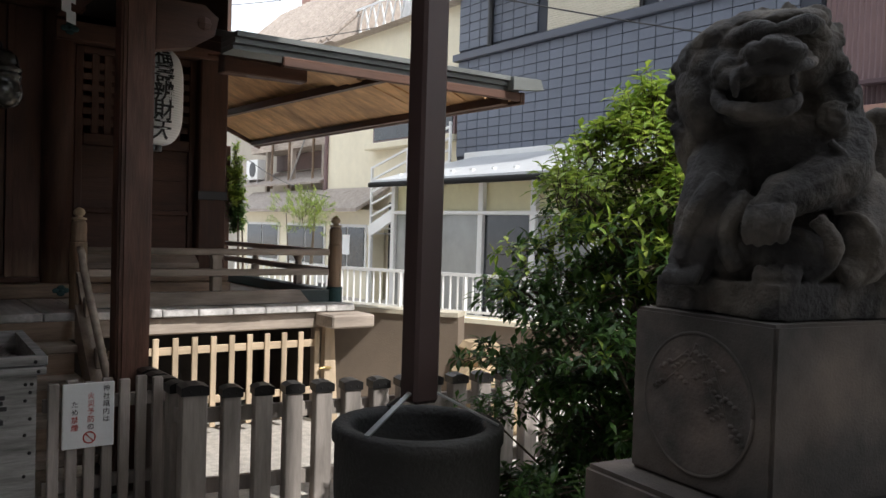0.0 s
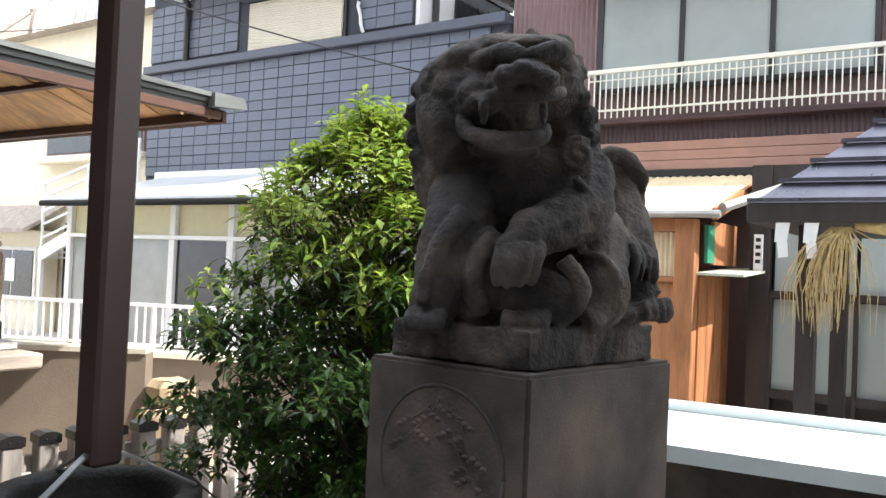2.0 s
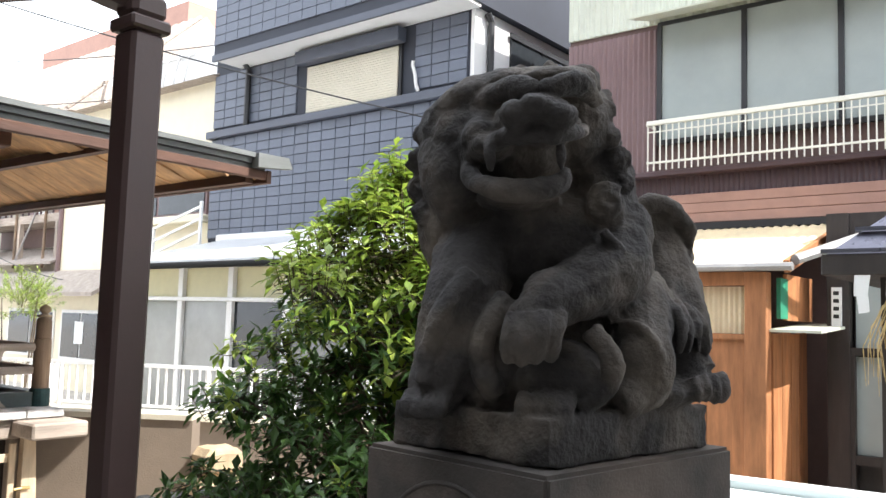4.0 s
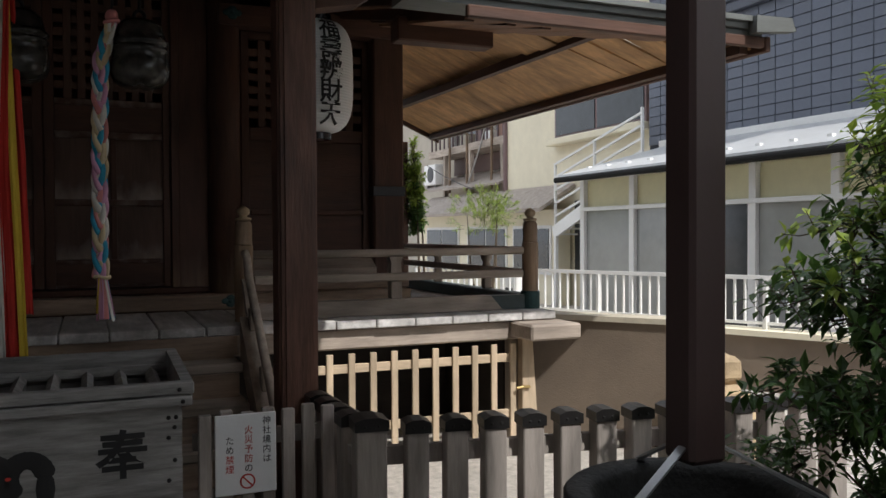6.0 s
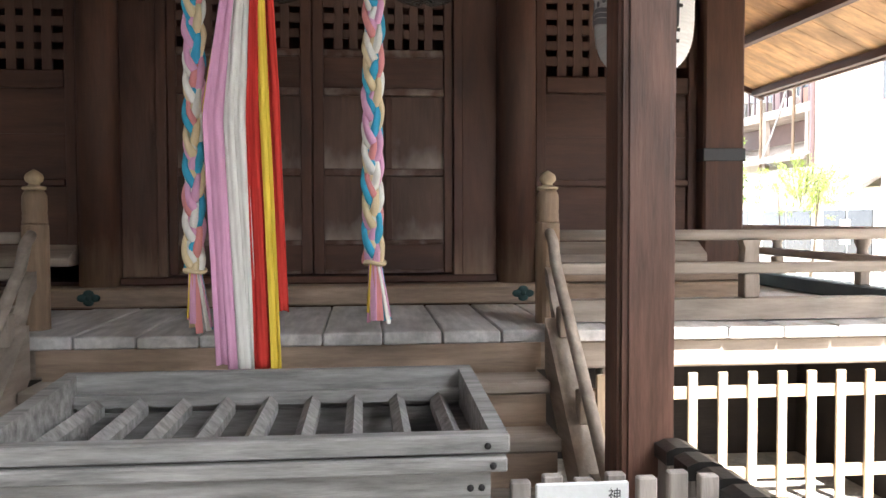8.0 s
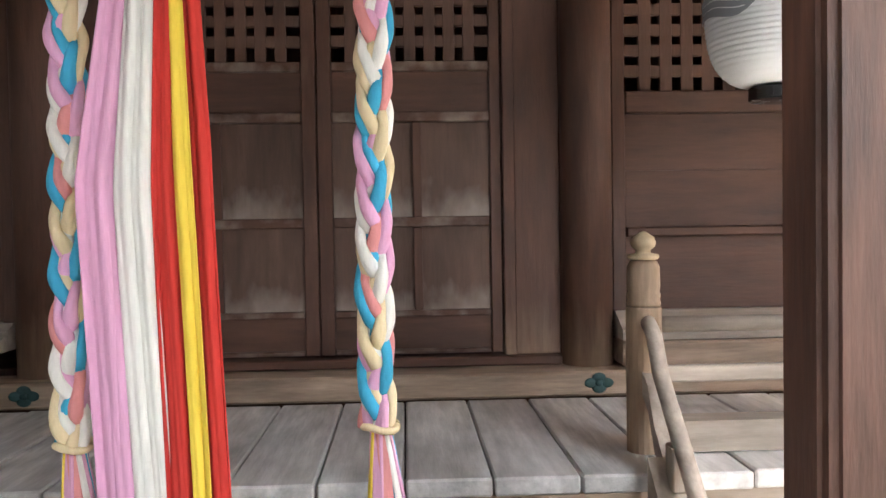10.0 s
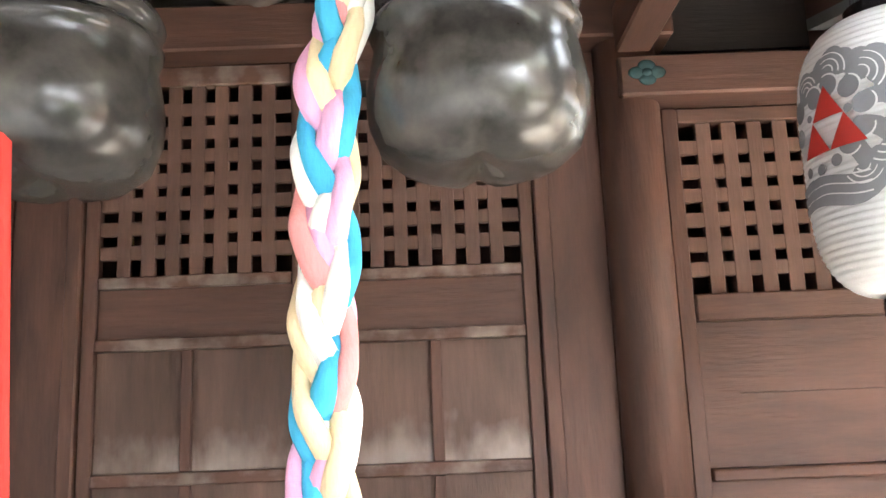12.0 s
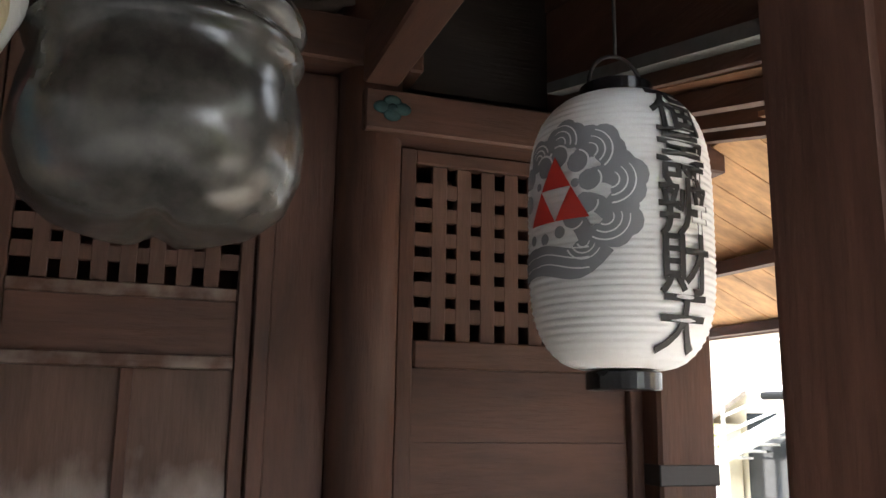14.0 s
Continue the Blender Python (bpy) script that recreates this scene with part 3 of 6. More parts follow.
for s in (-1, 1):
    newel(s * 1.046, -0.99, VZ, "weathered wooden newel post with onion cap beside the steps")
    pv = newel(s * 2.865, -0.99, VZ, "weathered wooden corner post with onion cap and verdigris sleeve")
    part("sleeve", lathe(bmesh.new(), ((0.062, VZ), (0.062, VZ + 0.11), (0.056, VZ + 0.114)), (s * 2.865, -0.99, 0), 20), verdigris, pv, "verdigris copper sleeve")
    rail = thing("veranda_railing", (s * 1.95, -0.99, VZ), "weathered timber veranda railing with three rails", "railing", "veranda railings")
    xs = sorted((s * 1.10, s * 2.81))
    part("top_rail", tube(bmesh.new(), [(xs[0], -0.99, 1.222), ((xs[0] + xs[1]) / 2, -0.99, 1.219), (xs[1], -0.99, 1.222)], 0.024, 12), grey_x, rail, smooth=True)
    part("middle_rail", block(*xs, -1.01, -0.97, 1.052, 1.10, 0.006), grey_x, rail)
    foot = sorted((s * 1.10, s * 2.60))
    part("foot_rail", prism(bmesh.new(), ((s * 1.10, VZ + 0.005), (s * 2.64, VZ + 0.005), (s * 2.56, VZ + 0.095), (s * 1.10, VZ + 0.095)), "y", -1.04, -0.94), grey_x, rail)
    part("foot_rail_end", prism(bmesh.new(), ((s * 2.645, VZ + 0.005), (s * 2.80, VZ + 0.005), (s * 2.80, VZ + 0.092), (s * 2.565, VZ + 0.092)), "y", -1.035, -0.945), dark_end, rail, "dark metal-covered rail end")
    part("stud", block(s * 1.94 - 0.035, s * 1.94 + 0.035, -1.025, -0.955, VZ + 0.096, 1.05, 0.006), grey_z, rail)
    part("stud_head", prism(bmesh.new(), ((s * 1.94 - 0.035, 1.101), (s * 1.94 + 0.035, 1.101), (s * 1.94 + 0.03, 1.16), (s * 1.94 + 0.042, 1.197), (s * 1.94 - 0.042, 1.197), (s * 1.94 - 0.03, 1.16)), "y", -1.02, -0.96), grey_z, rail)
    side = thing("veranda_railing", (s * 2.865, 0.6, VZ), "weathered timber railing along the side of the veranda", "railing", "veranda railings")
    part("top_rail", tube(bmesh.new(), [(s * 2.865, -0.93, 1.222), (s * 2.865, 2.2, 1.222)], 0.024, 12), grey_y, side, smooth=True)
    part("middle_rail", block(s * 2.865 - 0.02, s * 2.865 + 0.02, -0.93, 2.2, 1.052, 1.10, 0.006), grey_y, side)
    part("foot_rail", block(s * 2.865 - 0.05, s * 2.865 + 0.05, -0.92, 2.2, VZ + 0.005, VZ + 0.09, 0.008), dark_end, side, "dark metal-covered foot rail")
    for yy in (-0.35, 0.55, 1.45):
        part("stud", block(s * 2.865 - 0.03, s * 2.865 + 0.03, yy - 0.03, yy + 0.03, VZ + 0.091, 1.05, 0.006), grey_z, side)
        part("stud_head", lathe(bmesh.new(), ((0.03, 1.101), (0.026, 1.13), (0.042, 1.16), (0.042, 1.18), (0.03, 1.197)), (s * 2.865, yy, 0), 14), grey_z, side, smooth=True)

# ---- front steps ----
steps = thing("front_steps", (0, -1.5, 0), "weathered brown timber front steps up to the veranda", "steps")
for k in range(4):
    z, y = 0.68 - 0.17 * k, -1.40 - 0.19 * k
    part("tread", block(-0.97, 0.97, y, y + 0.27, z - 0.05, z, 0.008), grey_x, steps)
    part("riser", block(-0.95, 0.95, y + 0.19, y + 0.21, z, z + 0.12), base_wood, steps)
part("edge_board", block(-0.97, 0.97, -1.215, -1.175, VZ - 0.15, VZ - 0.052), base_wood, steps)
for s in (-1, 1):
    sr = thing("stair_rail", (s * 1.03, -1.6, 0), "weathered curved timber stair handrail", "handrail", "stair handrails")
    def drop(y, z0, steep=0.88):
        u = -(y + 1.02)
        return z0 - 0.12 * min(u / 0.12, 1) ** 2 * 0.6 - steep * max(0, u - 0.06)
    ys = [-1.03 - 0.06 * i for i in range(16)]
    part("top_rail", tube(bmesh.new(), [(s * 1.046, y, drop(y, 1.235)) for y in ys], 0.023, 10), grey_y, sr, smooth=True)
    bm = bmesh.new()
    outer = [(y, drop(y, 1.06) + 0.035) for y in ys] + [(y, drop(y, 1.06) - 0.035) for y in ys[::-1]]
    prism(bm, outer, "x", s * 1.046 - 0.02, s * 1.046 + 0.02)
    part("middle_rail", bm, grey_y, sr)
    part("string_board", prism(bmesh.new(), ((-1.24, 0.90), (-1.24, 0.70), (-1.99, 0.03), (-1.99, 0.25)), "x", s * 1.02 - 0.04, s * 1.02 + 0.04), grey_y, sr)
    for yy in (-1.3, -1.6, -1.88):
        part("stud", block(s * 1.046 - 0.03, s * 1.046 + 0.03, yy - 0.03, yy + 0.03, drop(yy, 0.88) - 0.04, drop(yy, 1.06) - 0.03, 0.005), grey_z, sr)
        part("stud_head", block(s * 1.046 - 0.028, s * 1.046 + 0.028, yy - 0.03, yy + 0.03, drop(yy, 1.06) + 0.036, drop(yy, 1.235) - 0.02, 0.005), grey_z, sr)
    part("end_post", block(s * 1.046 - 0.045, s * 1.046 + 0.045, -2.09 + 0.2, -1.8, 0.0, 0.45, 0.008), grey_z, sr)

# ---- porch ----
for s in (-1, 1):
    c = s * 1.095
    pillar = thing("porch_pillar", (c, -2.035, 0), "square brown timber porch pillar with chamfered fluted corners", "pillar", "porch pillars")
    w = 0.087
    prof = []
    for sx, sy in ((-1, -1), (1, -1), (1, 1), (-1, 1)):
        corner = [(w, w - 0.028), (w - 0.008, w - 0.026), (w - 0.010, w - 0.010), (w - 0.026, w - 0.008), (w - 0.028, w)]
        pts = [(c + sx * a, -2.035 + sy * b) for a, b in corner]
        prof += pts if sx * sy > 0 else pts[::-1]
    part("shaft", prism(bmesh.new(), prof, "z", 0.1, 2.62), pillar_wood, pillar)
    part("base_stone", block(c - 0.16, c + 0.16, -2.16, -1.84, 0, 0.1, 0.015), plinth_stone, pillar, "grey base stone")
    nose = thing("carved_nosing", (c + s * 0.25, -2.0, 2.4), "dark carved timber beam nosing on the pillar", "carving", "beam nosings")
    bm = prism(bmesh.new(), ((c + s * 0.1, 2.34), (c + s * 0.30, 2.38), (c + s * 0.42, 2.46), (c + s * 0.44, 2.56), (c + s * 0.36, 2.62), (c + s * 0.1, 2.62)), "y", -2.06, -1.94)
    blob(bm, (c + s * 0.36, -2.0, 2.52), (0.07, 0.075, 0.07))
    part("nosing", bm, old_x, nose)
    tie = thing("tie_beam", (c, -1.0, 2.5), "dark timber tie beam between porch and hall", "beam", "tie beams")
    part("timber", block(c - 0.06, c + 0.06, -1.9, -0.13, 2.86, 3.02, 0.008), old_y, tie)
porch_beam = thing("porch_beam", (0, -2.0, 2.62), "dark timber beam across the porch pillars", "beam")
part("timber", block(-1.3, 1.3, -2.08, -1.92, 2.625, 2.85, 0.01), old_x, porch_beam)
roof = tagged(thing("porch_roof", (0, -2.5, 2.9), "dark timber porch roof with rafters and brown gutter", "roof"), kind="structure")
part("boards", prism(bmesh.new(), ((-3.95, 2.55), (-0.28, 3.585), (-0.28, 3.65), (-3.95, 2.62)), "x", -1.75, 1.75), old_y, roof)
for i in range(15):
    xx = -1.68 + i * 0.24
    part("rafter", bar((xx, -3.9, 2.53), (xx, -0.6, 3.46), 0.05, 0.06), old_y, roof)
for gx in (-1.77, 1.77):
    part("gable_board", prism(bmesh.new(), ((-3.95, 2.53), (0.015, 3.30), (0.015, 3.70), (-3.95, 2.64)), "x", gx - 0.018, gx + 0.018), old_y, roof)
for gx in (-1.77, 1.77):
    part("gable_infill", prism(bmesh.new(), ((-1.6, 2.53), (0.015, 2.91), (0.015, 3.295), (-1.6, 2.98)), "x", gx - 0.012, gx + 0.012), old_y, roof)
part("gutter", tube(bmesh.new(), [(-1.8, -4.02, 2.52), (1.5, -4.02, 2.48)], 0.05, 12), brown_metal, roof, "brown metal gutter")

# ---- main eaves ----
def eave(s):
    e = tagged(thing("eave", (s * 2.9, -1, 2.3), "broad shrine eave with tan soffit boards and grey layered edge", "eave"), kind="structure")
    X = lambda a, b: (min(s * a, s * b), max(s * a, s * b))
    # soffit boards rise from the outer edge towards the walls
    M = 0.45
    n = 22
    for i in range(n):
        y0, y1 = -2.30 + i * 4.30 / n, -2.30 + (i + 1) * 4.30 / n - 0.006
        inner = max(2.335, 3.47 - (y0 + 2.37))
        zi = min(2.29 + M * (3.46 - inner), 2.35 + 0.24 * (y0 + 2.4))
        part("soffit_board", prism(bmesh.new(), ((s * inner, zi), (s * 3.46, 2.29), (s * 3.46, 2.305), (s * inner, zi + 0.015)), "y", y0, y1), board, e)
    # front run takes the shade-dark board colour, the side run the lit tan
    for i in range(8):
        x0, x1 = 1.86 + i * 0.2, 1.86 + (i + 1) * 0.2 - 0.006
        yi = min(-0.16, -2.37 + (3.46 - x1))
        zi = 2.29 + 0.2 * (yi + 2.365)
        part("soffit_board", prism(bmesh.new(), ((-2.365, 2.29), (yi, zi), (yi, zi + 0.015), (-2.365, 2.305)), "x", *X(x0, x1)), shaded_board_y, e)
    part("batten", bar((s * 3.41, -2.3, 2.29), (s * 3.41, 2.0, 2.292), 0.056, 0.05), old_y, e)
    part("batten", bar((s * 2.90, -1.80, 2.468), (s * 2.90, 2.0, 2.517), 0.056, 0.06), old_y, e)
    part("fascia", block(*X(3.462, 3.50), -2.40, 2.02, 2.262, 2.34, 0.006), old_y, e)
    part("fascia", block(*X(1.78, 3.46), -2.40, -2.367, 2.28, 2.335, 0.006), old_x, e)
    part("barge", prism(bmesh.new(), ((s * 2.335, 2.76), (s * 3.50, 2.24), (s * 3.50, 2.40), (s * 2.335, 2.90)), "y", 2.021, 2.06), old_x, e)
    for k in range(3):
        o = 0.03 * (2 - k)
        part("roof_layer", block(*X(1.5, 3.52 - o), -2.44 + o, -2.2, 2.337 + 0.03 * k, 2.364 + 0.03 * k), roof_grey, e)
    part("roof_slope_side", prism(bmesh.new(), ((s * 3.54, 2.345), (s * 2.3, 2.90), (s * 2.3, 2.95), (s * 3.54, 2.40)), "y", -0.2, 2.1), roof_grey, e)
    part("roof_slope", prism(bmesh.new(), ((-2.30, 2.40), (-0.1, 2.93), (-0.1, 2.97), (-2.30, 2.44)), "x", *X(1.70, 3.4)), roof_grey, e)
    part("under_board", prism(bmesh.new(), ((-2.28, 2.36), (-0.15, 2.875), (-0.15, 2.895), (-2.28, 2.38)), "x", *X(1.795, 2.33)), shaded_board_y, e, "red-brown boards under the eave with shade in their colour")
    for rx in (1.88, 2.10, 2.29):
        part("rafter", bar((s * rx, -2.2, 2.345), (s * rx, -0.15, 2.835), 0.05, 0.06), old_y, e)
    part("purlin", block(*X(1.80, 2.38), -1.45, -1.33, 2.385, 2.515, 0.008), old_x, e, "dark timber purlin under the eave")
    part("edge_cap", prism(bmesh.new(), ((s * 3.34, 2.335), (s * 3.60, 2.36), (s * 3.57, 2.425), (s * 3.34, 2.42)), "y", -2.47, -2.41), roof_grey, e, "grey metal corner cap")
for s in (-1, 1):
    eave(s)
# the porch gloom is put into this board colour
setting("ceiling_eave", block(-2.2, 2.2, -0.62, 0.018, 3.50, 3.54), shaded_x, "boards above the porch with shade in their dark colour")
setting("roof_main", prism(bmesh.new(), ((-0.3, 3.66), (1.2, 4.6), (2.7, 3.66)), "x", -2.2, 2.2), roof_grey, "grey copper main roof")

setting("wall_hall_wing", block(2.36, 3.27, 2.3, 2.42, 0, 2.27), old_x, "dark timber boards of the wing behind the veranda")
# boards added to stand for the deep shade under hall and veranda
setting("wall_underfloor", block(-2.34, 2.638, -0.12, -0.07, 0, 0.80), shaded_x, "added shade-dark boards closing the space beneath the hall")
setting("wall_underfloor_side", block(2.64, 2.68, -1.05, 2.2, 0, 0.80), shaded_x, "added shade-dark boards closing the space beneath the veranda")

def lettering(body, size, material_used, parent, m, depth=0.001, name="lettering", bend=None, bold=0.0):
    """Characters as a mesh part, standing upright in the plane of m (x right, y up)."""
    cu = bpy.data.curves.new("text", "FONT")
    cu.body, cu.size, cu.align_x, cu.align_y, cu.extrude = body, size, "CENTER", "CENTER", depth
    cu.resolution_u, cu.offset = 3, bold
    tmp = new("text_tmp", cu)
    bpy.context.view_layer.update()
    me = bpy.data.meshes.new_from_object(tmp.evaluated_get(bpy.context.evaluated_depsgraph_get()))
    bpy.data.objects.remove(tmp)
    bm = bmesh.new()
    bm.from_mesh(me)
    for v in bm.verts:
        v.co = bend(v.co) if bend else m @ v.co
    ob = part(name, bm, material_used, parent)
    return ob


UP = Matrix(((1, 0, 0, 0), (0, 0, -1, 0), (0, 1, 0, 0), (0, 0, 0, 1)))   # text plane facing -y

# ---- offering box ----
BX = 0.565
box = thing("offering_box", (0, -2.35, 0), "weathered grey timber offering box with slatted top", "offering box")
part("front_panel", block(-BX + 0.02, BX - 0.02, -2.665, -2.63, 0.03, 0.742), box_wood, box)
part("back_panel", block(-BX + 0.02, BX - 0.02, -2.04, -2.01, 0.03, 0.742), box_wood, box)
for s in (-1, 1):
    part("side_panel", block(s * (BX - 0.035) - 0.015, s * (BX - 0.035) + 0.015, -2.629, -2.041, 0.03, 0.742), box_wood, box)
    part("foot", block(s * (BX - 0.08) - 0.06, s * (BX - 0.08) + 0.06, -2.66, -2.02, 0.0, 0.029), box_wood, box)
    part("rim", prism(bmesh.new(), ((-2.64, 0.743), (-2.64, 0.822), (-2.04, 0.852), (-2.04, 0.743)), "x", s * BX - 0.02, s * BX + 0.02), box_wood, box, "upper side board of the tray")
part("ledge", block(-BX - 0.012, BX + 0.012, -2.705, -2.666, 0.745, 0.778, 0.004), box_wood, box)
part("rim", block(-BX - 0.02, BX + 0.02, -2.69, -2.641, 0.782, 0.824, 0.004), box_wood, box, "front tray rail")
part("rim", block(-BX - 0.02, BX + 0.02, -2.039, -2.0, 0.743, 0.856, 0.004), box_wood, box, "back tray board")
part("inner_rail", block(-BX + 0.022, BX - 0.022, -2.075, -2.041, 0.765, 0.80), box_wood, box)
for k in range(9):
    xx = -0.48 + k * 0.12
    part("slat", prism(bmesh.new(), ((xx - 0.022, 0.745), (xx + 0.022, 0.745), (xx + 0.022, 0.772), (xx, 0.793), (xx - 0.022, 0.772)), "y", -2.64, -2.08), box_wood, box)
part("tray_bottom", block(-BX + 0.022, BX - 0.022, -2.62, -2.09, 0.60, 0.61), old_x, box)
for s in (-1, 1):
    for xx, zz in ((0.535, 0.80), (0.545, 0.76), (0.50, 0.70), (0.525, 0.70), (0.52, 0.665), (0.50, 0.63), (0.52, 0.55), (0.50, 0.48), (0.52, 0.40), (0.50, 0.3)):
        part("nail", blob(bmesh.new(), (s * xx, -2.692 if zz > 0.78 else (-2.706 if zz > 0.74 else -2.666), zz), (0.008, 0.006, 0.008), (0, 0, 0), 8, 6), iron, box)
lettering("奉", 0.175, ink, box, Matrix.Translation((0.35, -2.667, 0.575)) @ UP, bold=0.004)
lettering("納", 0.175, ink, box, Matrix.Translation((-0.345, -2.667, 0.56)) @ UP, bold=0.004)
crest = bmesh.new()
for s in (-1, 1):
    for i in range(14):
        a = radians(20 + i * 15)
        blob(crest, (s * (0.055 + 0.055 * math.cos(a)), -2.667, 0.54 + 0.06 * math.sin(a)), (0.034, 0.003, 0.03), (0, 0, 0), 10, 6)
    blob(crest, (s * 0.11, -2.667, 0.50), (0.03, 0.003, 0.06), (0, 0, 0), 10, 6)
part("crest", crest, ink, box, "black painted looped crest")
part("crest_dot", blob(bmesh.new(), (0, -2.668, 0.545), (0.012, 0.003, 0.008)), red_ink, box)

# ---- bells, ropes and ribbons ----
RY = -1.84


def bell(x):
    b = thing("bell", (x, RY, 2.5), "large dull bronze slit shrine bell hung from the porch beam", "bell", "shrine bells")
    prof = ((0.02, 2.268), (0.07, 2.262), (0.095, 2.24), (0.105, 2.20), (0.108, 2.185), (0.118, 2.178), (0.122, 2.168), (0.117, 2.158), (0.110, 2.153),
            (0.115, 2.148), (0.121, 2.138), (0.117, 2.128), (0.113, 2.122), (0.120, 2.09), (0.124, 2.06), (0.122, 2.03), (0.110, 2.0), (0.088, 1.982), (0.06, 1.973), (0.03, 1.974), (0.004, 1.98))
    bm = lathe(bmesh.new(), prof, (x, RY, 0), 40)
    # cleft lips: the underside parts in two lobes
    for v in bm.verts:
        if v.co.z < 2.03:
            dx = v.co.x - x
            k = math.exp(-(dx / 0.012) ** 2) * (2.03 - v.co.z) / 0.05
            v.co.z += 0.011 * min(k, 1)
    part("body", bm, bronze, b, smooth=True)
    part("slit", block(x - 0.003, x + 0.003, RY - 0.06, RY + 0.06, 1.998, 2.02), ink, b, "dark slit")
    bm = bmesh.new()
    tube(bm, [(x + 0.022 * math.cos(a), RY, 2.285 + 0.026 * math.sin(a)) for a in np.linspace(0, 2 * math.pi, 13)], 0.008, 8)
    tube(bm, [(x, RY, 2.305), (x, RY, 2.60), (x, -1.94, 2.67)], 0.007, 8)
    part("hanger", bm, iron, b, smooth=True)
    return b


for bx in (-0.44, -0.01, 0.466):
    bell(bx)


def braid(x0, x1, z0, z1, phase, name_label):
    """Three-strand braid of coloured cloth from the bell down to a knot and a tassel."""
    r = thing("bell_rope", (x0, RY, z0), name_label, "bell rope", "bell ropes")
    n, pitch = 200, 0.25
    names = (("pink", "cream", "white"), ("blue", "rose", "pink"), ("white", "blue", "cream"))
    for k in range(3):
        for j, sub in enumerate(names[k]):
            bm = bmesh.new()
            pts, radii = [], []
            for i in range(n):
                u = i / (n - 1)
                z = z0 + (z1 - z0) * u
                ph = 2 * math.pi * ((z0 - z) / pitch + k / 3.0) + phase
                a = 2 * math.pi * j / 3 + ph * 0.62 + k
                ease = max(0.0, 1 - (z0 - z) / 0.22)
                cx = x1 + (x0 - x1) * ease ** 1.5 + 0.006 * math.sin(z * 3.1 + phase)
                full = 0.62 + 0.38 * min(1, i / 26)
                pts.append((cx + full * (0.0175 * math.sin(ph) + 0.0095 * math.cos(a)), RY - 0.062 + full * (0.012 * math.sin(2 * ph) + 0.009 * math.sin(a)), z))
                radii.append(full * 0.0128 * (0.92 + 0.14 * math.cos(2 * ph) + 0.05 * math.sin(i * 0.7 + 2 * j)))
            tube(bm, pts, radii, 9)
            part("strand", bm, cloth[sub], r, sub + " cloth strand", smooth=True)
    lump_knot = bmesh.new()
    blob(lump_knot, (x0, RY - 0.062, z0 + 0.012), (0.026, 0.024, 0.03), (0, 20, 0), 14, 10)
    tube(lump_knot, [(x0 + 0.026 * math.cos(a), RY - 0.062 + 0.024 * math.sin(a), z0 - 0.012 + 0.006 * math.cos(a)) for a in np.linspace(0, 2 * math.pi, 15)], 0.009, 8)
    part("top_knot", lump_knot, cloth["rose"], r, "knotted rose cloth", smooth=True)
    part("cord", tube(bmesh.new(), [(x0, RY - 0.06, z0 + 0.03), (x0 + 0.01, RY - 0.05, z0 + 0.15), (x0 + 0.015, -1.93, 2.63)], 0.006, 8), iron, r, smooth=True)
    part("knot", tube(bmesh.new(), [(x1 + 0.03 * math.cos(a), RY - 0.062 + 0.03 * math.sin(a), z1 + 0.004 * math.sin(2 * a)) for a in np.linspace(0, 2 * math.pi, 17)], 0.007, 8), cloth["cream"], r, smooth=True)
    random.seed(int(abs(x0) * 100))
    for i, c in enumerate(("pink", "cream", "rose", "blue", "yellow", "white", "orange", "pink", "blue", "pink")):
        a = i * 2.4
        dx, dy = 0.022 * math.cos(a), 0.018 * math.sin(a)
        ln = random.uniform(0.14, 0.19)
        part("tassel_strip", bar((x1 + dx * 0.6, RY - 0.062 + dy * 0.6, z1 + 0.01), (x1 + dx * 1.6 + 0.012, RY - 0.062 + dy * 1.3, z1 - ln), 0.022, 0.006, 0.002, (math.cos(a), math.sin(a), 0.1)), cloth[c], r)
    return r


braid(0.352, 0.302, 2.25, 1.16, 0.5, "braided pastel cloth bell rope ending in a tassel")
braid(-0.272, -0.240, 2.40, 1.14, 2.1, "braided pastel cloth bell rope with red and cream tassel")

ribbons = thing("bell_ribbons", (-0.07, RY, 2.3), "hanging bundle of pink, white, red and yellow cloth ribbons", "ribbons")
random.seed(21)
layout = [("pink", -0.166, 0.050, 0.865), ("pink", -0.136, 0.044, 0.85), ("white", -0.100, 0.046, 0.845), ("white", -0.074, 0.040, 0.85), ("red", -0.047, 0.034, 0.84), ("red", -0.030, 0.032, 0.85),
          ("yellow", -0.006, 0.030, 0.83), ("red", 0.022, 0.034, 1.02), ("blue", -0.120, 0.024, 0.825), ("yellow", -0.187, 0.018, 0.91), ("white", -0.09, 0.05, 0.87), ("pink", -0.15, 0.05, 0.89), ("orange", -0.04, 0.02, 1.0)]
